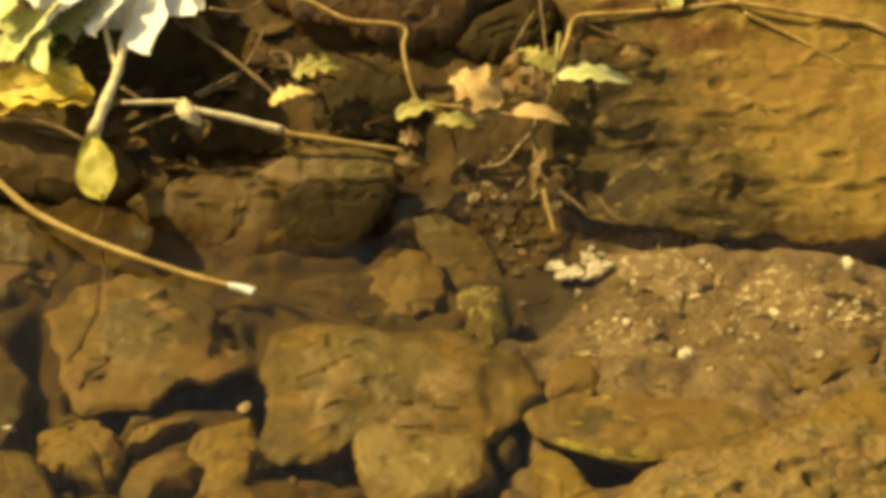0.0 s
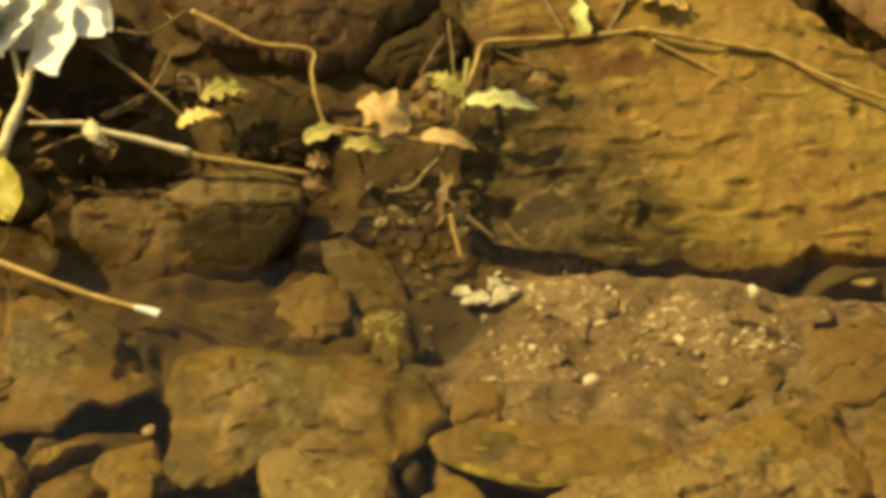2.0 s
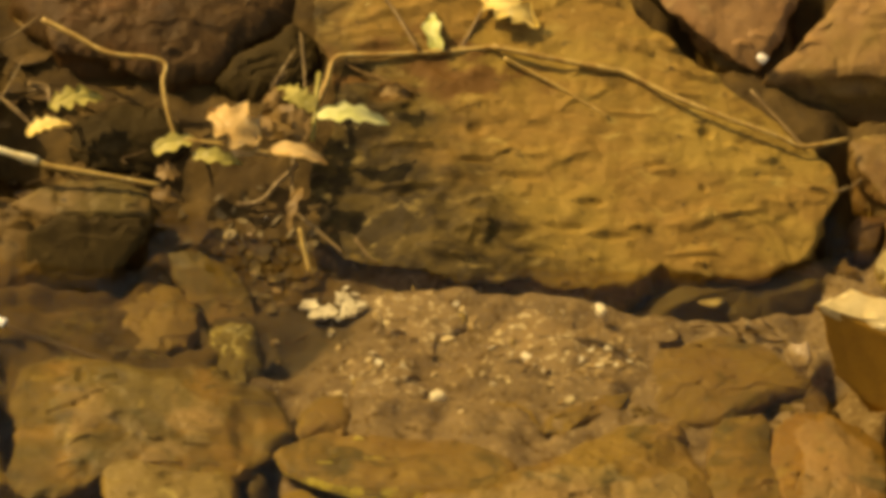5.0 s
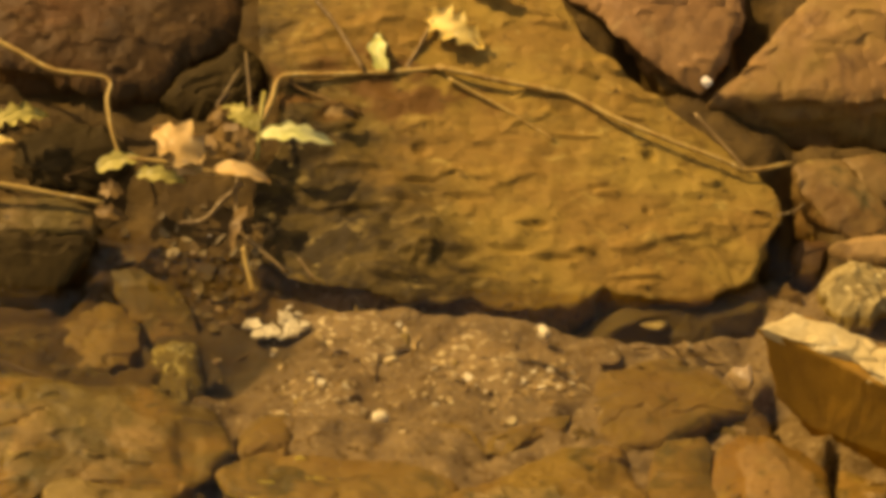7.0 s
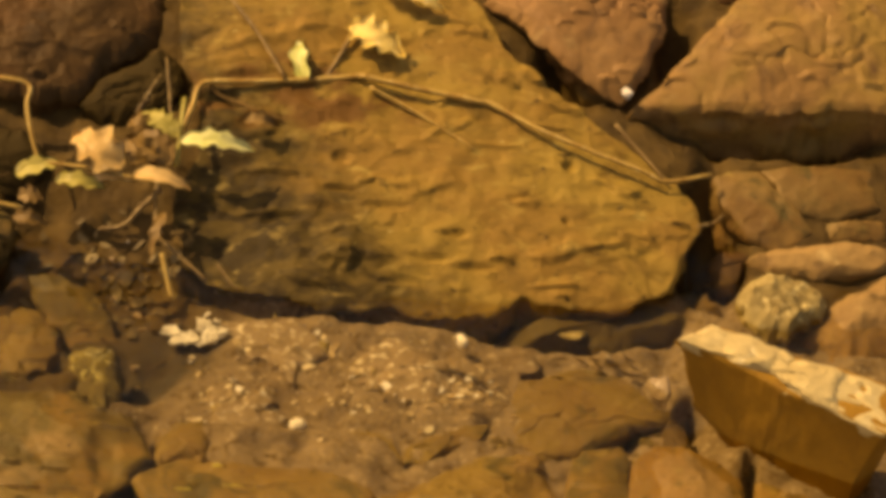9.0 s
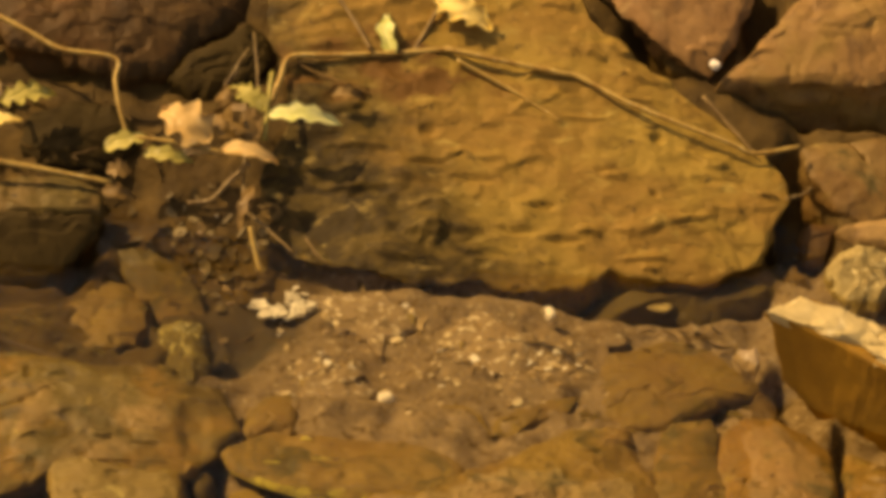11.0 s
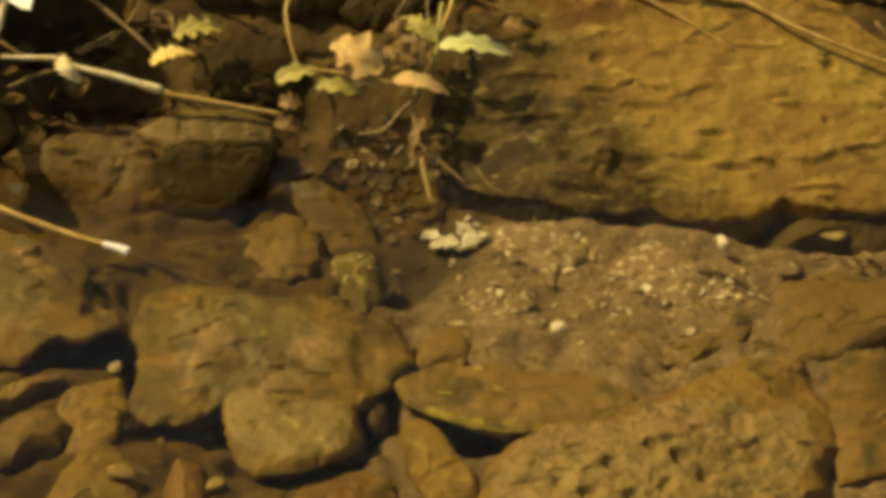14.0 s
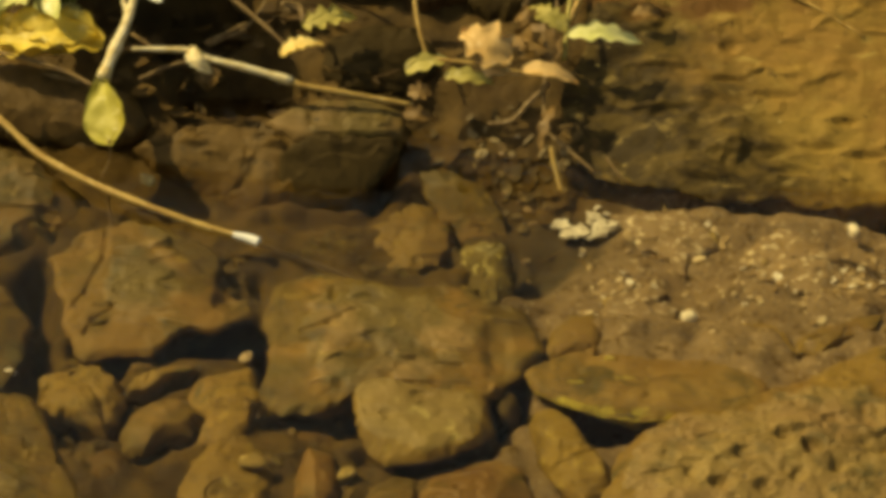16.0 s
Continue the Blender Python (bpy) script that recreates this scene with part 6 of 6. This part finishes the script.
w3 = leaf("leaf", (-0.3310, 0.2530, 0.1563), (-0.3624, 0.1684, 0.1507), 0.0750, WHITE_LEAF, lobes=0.26, count=3, point=1.2, cup=0.1, seed=82, facing=(-0.62, 0.24, 0.75), curl=0.04, label='bleached white leaf')
w4 = leaf("leaf", (-0.3634, 0.2483, 0.1523), (-0.4154, 0.1766, 0.1522), 0.0850, WHITE_LEAF, lobes=0.28, count=3, cup=0.1, seed=83, facing=(-0.62, 0.24, 0.75), curl=0.04, label='bleached white leaf')
w5 = leaf("leaf", (-0.4068, 0.2306, 0.1428), (-0.4422, 0.1422, 0.1357), 0.0650, LIME_LEAF, lobes=0.28, count=3, cup=0.1, seed=84, facing=(-0.62, 0.24, 0.75), curl=0.05, label='pale yellow-green leaf')
w7 = leaf("leaf", (-0.4292, 0.2596, 0.1590), (-0.4562, 0.1799, 0.1556), 0.0600, LIME_LEAF, lobes=0.25, count=3, cup=0.12, seed=86, facing=(-0.62, 0.24, 0.75), curl=0.05, label='pale yellow-green leaf')
white_plant = adopt(thing("white_leaved_plant", (-0.3505, 0.2796, 0.1174), "plant with bleached white, green and yellow leaves", "plant", ""), s1, s2, f1, s3, s4, f2, f3, f4, f5, w1, w2, w3, w4, w5, w6, w7, w9, f8, f9, f10, f11, f12, f17, f18, f19, f20)
a1 = stem("stem", [(-0.5, 0.0887, 0.0673), (-0.4505, 0.0454, 0.0491), (-0.4139, 0.0149, 0.0363), (-0.3599, -0.019, 0.03), (-0.3008, -0.0514, 0.028), (-0.2492, -0.071, 0.022), (-0.2092, -0.0847, 0.02)], 0.0040, 0.0032, STRAW, seed=1, label="")
a2 = stem("tip", [(-0.2121, -0.0838, 0.02), (-0.1979, -0.0879, 0.019), (-0.1865, -0.0929, 0.018)], 0.0034, 0.0049, WHITE_LEAF, seed=1, label="pale broken tip")
dry_stem = adopt(thing("dry_stem", (-0.455, 0.0711, 0.0299), "long dry straw-coloured stem with pale broken tip", "stem", "dry stems"), a1, a2)
b1 = stem("upper_stem", [(-0.3285, 0.108, 0.1054), (-0.2967, 0.1086, 0.1056), (-0.2688, 0.1062, 0.1066), (-0.2531, 0.1005, 0.1022), (-0.2097, 0.0923, 0.0968), (-0.1636, 0.0845, 0.0875)], 0.0023, 0.0043, PETIOLE, seed=1, label="bleached part of the stem")
b2 = stem("lower_stem", [(-0.1637, 0.0862, 0.0862), (-0.152, 0.0819, 0.0844), (-0.106, 0.0788, 0.0781), (-0.0398, 0.0769, 0.0673)], 0.0034, 0.0026, STRAW, seed=1, label="")
b3 = leaf("leaf", (-0.2686, 0.1052, 0.1102), (-0.2447, 0.0813, 0.0961), 0.0172, PETIOLE, curl=0.3, cup=0.6, facing=(-0.5, -0.4, 0.75), seed=15, label="curled pale leaf base")
b4 = leaf("leaf", (-0.2491, 0.0962, 0.0954), (-0.25, 0.0775, 0.0776), 0.0253, TAN_LEAF, curl=0.3, cup=0.7, seed=25, label="curled dry leaf")
pale_stem = adopt(thing("dry_stem", (-0.2138, 0.1452, 0.061), "bleached dry stem across the mud", "stem", "dry stems"), b1, b2, b3, b4)
c1 = stem("stem", [(-0.168, 0.2464, 0.1535), (-0.1321, 0.2281, 0.1458), (-0.0964, 0.21, 0.1382), (-0.0423, 0.2028, 0.1352), (-0.041, 0.1829, 0.1218), (-0.0362, 0.1587, 0.1066), (-0.0274, 0.1358, 0.087)], 0.0029, 0.0020, STRAW, seed=1, label="")
kinked_stem = adopt(thing("dry_stem", (-0.0981, 0.2558, 0.1074), "thin kinked brown stem", "stem", "dry stems"), c1)
d1 = stem("stem", [(-0.2793, 0.2236, 0.1439), (-0.2576, 0.1977, 0.133), (-0.2244, 0.172, 0.1222), (-0.1945, 0.1483, 0.1103), (-0.1696, 0.1276, 0.0986)], 0.0026, 0.0022, TWIG, seed=1, label="")
d2 = leaf("leaf", (-0.1769, 0.1099, 0.1012), (-0.1332, 0.1236, 0.1099), 0.0241, GOLD_LEAF, lobes=0.2, facing=(-0.6, -0.12, 0.8), seed=16, label="pale yellowish leaf")
d3 = leaf("leaf", (-0.1566, 0.1484, 0.1123), (-0.1003, 0.1611, 0.1177), 0.0230, OLIVE_LEAF, lobes=0.4, count=4, facing=(-0.5, -0.4, 0.75), seed=17, label="small ragged leaf")
d4 = stem("stalk", [(-0.1794, 0.181, 0.116), (-0.1604, 0.1728, 0.1146), (-0.151, 0.1529, 0.1092)], 0.0023, 0.0017, TWIG, seed=1, label="")
d5 = leaf("leaf", (-0.2794, 0.2184, 0.1367), (-0.2403, 0.199, 0.1286), 0.0230, TAN_LEAF, curl=0.3, seed=18, label="curled dry leaf")
leafy_twig = adopt(thing("leafy_twig", (-0.2282, 0.2172, 0.0912), "brown twig with small yellowish leaves", "twig", ""), d1, d2, d3, d4, d5)
e0 = stem("twig", [(-0.2542, 0.1498, 0.0829), (-0.2136, 0.1689, 0.0959), (-0.1856, 0.2192, 0.1221)], 0.0017, 0.0012, TWIG, seed=0, label="")
tagged(e0, "thin dry brown twig on the bank", "twig", "loose twigs")
e1 = stem("twig", [(-0.3327, 0.1517, 0.0937), (-0.3043, 0.1327, 0.0857)], 0.0023, 0.0016, TWIG, seed=1, label="")
tagged(e1, "thin dry brown twig on the bank", "twig", "loose twigs")
e2 = stem("twig", [(-0.3224, 0.11, 0.0662), (-0.282, 0.1245, 0.0773), (-0.241, 0.1232, 0.0817)], 0.0023, 0.0016, TWIG, seed=2, label="")
tagged(e2, "thin dry brown twig on the bank", "twig", "loose twigs")
e3 = stem("twig", [(-0.4797, 0.1131, 0.0675), (-0.4214, 0.1119, 0.067), (-0.3802, 0.1037, 0.0636)], 0.0029, 0.0020, TWIG, seed=3, label="")
tagged(e3, "thin dry brown twig on the bank", "twig", "loose twigs")
e4 = stem("twig", [(0.0865, 0.2218, 0.1132), (0.0715, 0.2024, 0.105), (0.0955, 0.2387, 0.1303)], 0.0017, 0.0012, TWIG, seed=4, label="")
tagged(e4, "thin dry brown twig on the bank", "twig", "loose twigs")
e5 = stem("twig", [(-0.2456, 0.242, 0.1316), (-0.2099, 0.2387, 0.1303), (-0.1751, 0.265, 0.1413)], 0.0017, 0.0012, TWIG, seed=5, label="")
tagged(e5, "thin dry brown twig on the bank", "twig", "loose twigs")
e6 = stem("twig", [(0.1582, 0.0301, 0.0427), (0.1723, 0.0149, 0.0312), (0.181, 0.013, 0.0255)], 0.0017, 0.0012, TWIG, seed=6, label="")
tagged(e6, "thin dry brown twig on the bank", "twig", "loose twigs")
v1 = stem("stem", [(0.1206, 0.1857, 0.1), (0.13, 0.2084, 0.1135), (0.1401, 0.2323, 0.1265), (0.1816, 0.2364, 0.1283), (0.2233, 0.2408, 0.1292), (0.2712, 0.246, 0.1313), (0.307, 0.2494, 0.1347)], 0.0034, 0.0029, STRAW, seed=1, label="")
v2 = stem("stem", [(0.3036, 0.2462, 0.1374), (0.3664, 0.2344, 0.1324), (0.4266, 0.2255, 0.1267), (0.4446, 0.2225, 0.1255), (0.4912, 0.1938, 0.1174), (0.5443, 0.1719, 0.1082), (0.604, 0.1538, 0.0966), (0.6287, 0.1487, 0.0885), (0.6792, 0.1642, 0.089)], 0.0032, 0.0023, STRAW, seed=1, label="")
v3 = stem("tendril", [(0.3157, 0.2364, 0.1303), (0.3487, 0.2212, 0.1209), (0.3844, 0.2011, 0.1115), (0.4256, 0.1749, 0.0994)], 0.0020, 0.0014, STRAW, seed=1, label="")
v4 = stem("stalk", [(0.1696, 0.3268, 0.1713), (0.1988, 0.2869, 0.1545), (0.2259, 0.2397, 0.1337)], 0.0023, 0.0020, TWIG, seed=1, label="")
v5 = stem("stalk", [(0.2712, 0.2486, 0.1324), (0.2863, 0.2764, 0.1451), (0.3004, 0.3043, 0.1578)], 0.0026, 0.0020, TWIG, seed=1, label="")
v6 = stem("stalk", [(0.5783, 0.2127, 0.1144), (0.6069, 0.18, 0.0986), (0.6299, 0.154, 0.0847)], 0.0020, 0.0017, TWIG, seed=1, label="")
v7 = leaf("leaf", (0.2495, 0.2426, 0.1309), (0.2409, 0.2875, 0.1537), 0.0195, LIME_LEAF, lobes=0.25, count=2, cup=0.5, facing=(-0.6, -0.12, 0.8), seed=19, label="small pale yellow leaf")
v8 = leaf("leaf", (0.2932, 0.3079, 0.1593), (0.3528, 0.2727, 0.1485), 0.0333, GOLD_LEAF, cup=0.5, lobes=0.3, count=4, facing=(-0.6, -0.12, 0.8), seed=20, label="pale golden leaf")
v9 = leaf("leaf", (0.3265, 0.3567, 0.1818), (0.3991, 0.3304, 0.1727), 0.0207, GOLD_LEAF, lobes=0.2, facing=(-0.6, -0.12, 0.8), seed=21, label="pale golden leaf")
vine = adopt(thing("trailing_vine", (0.3101, 0.2771, 0.1164), "straw-coloured vine with golden leaves across the slab", "vine", ""), v1, v2, v3, v4, v5, v6, v7, v8, v9)
g1 = stem("stem", [(-0.0226, 0.1194, 0.0951), (0.0208, 0.1118, 0.097), (0.067, 0.1037, 0.0935), (0.1019, 0.11, 0.0912)], 0.0023, 0.0017, STRAW, seed=1, label="")
g2 = stem("stem", [(0.0988, 0.0962, 0.0854), (0.0784, 0.0782, 0.0728), (0.0611, 0.067, 0.0581), (0.0381, 0.067, 0.0531)], 0.0029, 0.0023, TWIG, seed=1, label="")
g3 = stem("stem", [(0.1208, 0.1945, 0.1317), (0.1173, 0.1624, 0.1182), (0.1137, 0.1225, 0.0965)], 0.0029, 0.0023, OLIVE_LEAF, seed=1, label="")
g4 = leaf("leaf", (0.0584, 0.1105, 0.1014), (0.0064, 0.142, 0.1196), 0.0413, PEACH_LEAF, lobes=0.3, count=3, facing=(-0.6, -0.12, 0.8), seed=22, label="pinkish dry leaf")
g5 = leaf("leaf", (0.0698, 0.1012, 0.0975), (0.1293, 0.0956, 0.0901), 0.0195, PEACH_LEAF, lobes=0.15, count=3, facing=(-0.6, -0.12, 0.8), seed=23, label="pinkish dry leaf")
g6 = leaf("leaf", (0.1168, 0.142, 0.1147), (0.1939, 0.1376, 0.1128), 0.0195, LIME_LEAF, lobes=0.25, count=4, facing=(-0.5, -0.3, 0.8), seed=24, label="yellow-green leaf")
g7 = leaf("leaf", (0.1078, 0.1213, 0.1009), (0.0676, 0.156, 0.1155), 0.0316, TAN_LEAF, lobes=0.2, seed=25, label="brown dry leaf")
g8 = leaf("leaf", (0.1141, 0.1511, 0.1155), (0.0766, 0.1784, 0.1249), 0.0207, OLIVE_LEAF, lobes=0.3, seed=26, label="")
cluster = adopt(thing("leafy_sprig", (0.1035, 0.1497, 0.0629), "sprig of pinkish and yellow-green withered leaves", "plant", ""), g1, g2, g3, g4, g5, g6, g7, g8)
h0 = leaf("fallen_leaf", (-0.0487, 0.1094, 0.0859), (-0.0023, 0.1213, 0.0959), 0.0195, OLIVE_LEAF, facing=(-0.4, -0.4, 0.8), lobes=0.25, count=3, seed=30, label="")
tagged(h0, "ragged olive-yellow fallen leaf", "leaf", "fallen leaves")
h1 = leaf("fallen_leaf", (-0.0081, 0.1069, 0.0849), (0.0417, 0.1006, 0.0823), 0.0161, OLIVE_LEAF, facing=(-0.4, -0.4, 0.8), lobes=0.25, count=3, seed=31, label="")
tagged(h1, "folded olive-yellow fallen leaf", "leaf", "fallen leaves")
h2 = leaf("fallen_leaf", (-0.0456, 0.0863, 0.0762), (-0.0196, 0.0863, 0.0762), 0.0195, TAN_LEAF, facing=(-0.4, -0.4, 0.8), lobes=0.25, count=3, seed=32, label="")
tagged(h2, "small round tan fallen leaf", "leaf", "fallen leaves")
h3 = leaf("fallen_leaf", (-0.0485, 0.0683, 0.0587), (-0.0138, 0.0658, 0.0576), 0.0103, TAN_LEAF, facing=(-0.4, -0.4, 0.8), lobes=0.25, count=3, seed=33, label="")
tagged(h3, "narrow tan fallen leaf", "leaf", "fallen leaves")
h4 = leaf("fallen_leaf", (0.1045, 0.08, 0.0686), (0.0895, 0.0362, 0.0452), 0.0130, TAN_LEAF, facing=(-0.4, -0.4, 0.8), lobes=0.25, count=3, seed=34, label="")
tagged(h4, "pointed tan fallen leaf against the slab", "leaf", "fallen leaves")
h5 = leaf("fallen_leaf", (0.0267, 0.1081, 0.0854), (0.0731, 0.1112, 0.0867), 0.0103, PEACH_LEAF, facing=(-0.4, -0.4, 0.8), lobes=0.25, count=3, seed=35, label="")
tagged(h5, "narrow pinkish fallen leaf", "leaf", "fallen leaves")
k1 = stem("stalk", [(0.1022, 0.0393, 0.0465), (0.1078, 0.0233, 0.0298), (0.1135, 0.0076, 0.0152)], 0.0029, 0.0023, STRAW, seed=4, label="")
tagged(k1, "short straw stalk standing in the mud", "stalk", "loose twigs")
w1 = stem("sunken_twig", [(-0.1849, -0.0791, 0.004), (-0.1247, -0.1142, 0.008), (-0.0461, -0.1616, 0.014), (0.0278, -0.1958, 0.012)], 0.0017, 0.0017, MUD, seed=9, label="")
tagged(w1, "thin dark strand across the boulder under water", "twig", "loose twigs")
# shadow of the drooping leaf's stalk on the bed, built as a dark strand
w2 = stem("sunken_twig", [(-0.3479, -0.0005, 0.012), (-0.3398, -0.042, 0.012), (-0.3315, -0.1006, 0.012), (-0.3392, -0.1531, 0.012), (-0.3589, -0.1958, 0.012)], 0.0017, 0.0014, MUD, seed=10, label="")
tagged(w2, "thin dark strand laid as the leaf stalk's shadow on silt", "twig", "loose twigs")
x2 = stem("twig", [(0.6592, 0.1043, 0.0638), (0.6764, 0.1096, 0.0660), (0.6891, 0.1191, 0.0700)], 0.0014, 0.0010, TWIG, seed=62)
tagged(x2, "thin brown stalk at the edge of the slab", "twig", "loose twigs")
x4 = stem("twig", [(0.3417, -0.0757, 0.0040), (0.3690, -0.0760, 0.0040), (0.3957, -0.0803, 0.0040)], 0.0018, 0.0014, MUD, seed=64)
tagged(x4, "dark sodden twig on the silt", "twig", "loose twigs")
x5 = stem("twig", [(0.3894, -0.0775, 0.0040), (0.4099, -0.0851, 0.0040), (0.4284, -0.1044, 0.0040)], 0.0026, 0.0016, MUD, seed=65)
tagged(x5, "dark sodden twig on the silt", "twig", "loose twigs")
x7 = stem("twig", [(0.0937, 0.0682, 0.0486), (0.1231, 0.0431, 0.0381), (0.1464, 0.0228, 0.0296)], 0.0022, 0.0014, TWIG, seed=67)
tagged(x7, "brown twig lying against the slab", "twig", "loose twigs")
x8 = stem("twig", [(-0.1780, 0.1785, 0.1200), (-0.1592, 0.1746, 0.1183), (-0.1563, 0.1542, 0.1098)], 0.0016, 0.0014, TWIG, seed=68)
tagged(x8, "thin dry brown twig on the bank", "twig", "loose twigs")
x9 = stem("twig", [(-0.2551, 0.1301, 0.0997), (-0.2352, 0.1415, 0.1044), (-0.2135, 0.1542, 0.1098)], 0.0017, 0.0012, TWIG, seed=69)
tagged(x9, "thin dry brown twig on the bank", "twig", "loose twigs")
x10 = stem("twig", [(0.1461, 0.2396, 0.1226), (0.1577, 0.2265, 0.1171), (0.2045, 0.2083, 0.1095), (0.2249, 0.2006, 0.1062)], 0.0022, 0.0012, TAN_LEAF, seed=70)
tagged(x10, "dry brown leaf stalk on the slab", "twig", "loose twigs")
x11 = stem("twig", [(0.1001, 0.0556, 0.0584), (0.0938, 0.0812, 0.0691), (0.0972, 0.1314, 0.0902), (0.1065, 0.1828, 0.1118), (0.1013, 0.2540, 0.1417)], 0.0022, 0.0012, TWIG, seed=71)
tagged(x11, "thin dark upright stalk beside the slab", "twig", "loose twigs")
y1 = leaf("fallen_leaf", (0.0603, 0.1472, 0.1068), (0.0980, 0.1214, 0.0960), 0.0300, TAN_LEAF, facing=(-0.4, -0.4, 0.8), lobes=0.22, count=3, cup=0.5, curl=0.25, seed=91)
tagged(y1, "curled brown fallen leaf in the sprig", "leaf", "fallen leaves")
y2 = leaf("fallen_leaf", (0.0653, 0.1729, 0.1176), (0.0902, 0.1564, 0.1107), 0.0220, TAN_LEAF, facing=(-0.4, -0.4, 0.8), lobes=0.22, count=3, cup=0.5, curl=0.25, seed=92)
tagged(y2, "small curled brown fallen leaf", "leaf", "fallen leaves")
y3 = leaf("fallen_leaf", (0.1829, 0.1896, 0.1116), (0.2207, 0.1865, 0.1103), 0.0160, TAN_LEAF, facing=(-0.4, -0.4, 0.8), lobes=0.22, count=3, cup=0.5, curl=0.25, seed=93)
tagged(y3, "narrow brown leaf lying on the slab", "leaf", "fallen leaves")
y4 = leaf("fallen_leaf", (-0.0498, 0.0637, 0.0667), (-0.0154, 0.0580, 0.0644), 0.0140, TAN_LEAF, facing=(-0.4, -0.4, 0.8), lobes=0.22, count=3, cup=0.5, curl=0.25, seed=94)
tagged(y4, "narrow brown leaf on the mud", "leaf", "fallen leaves")
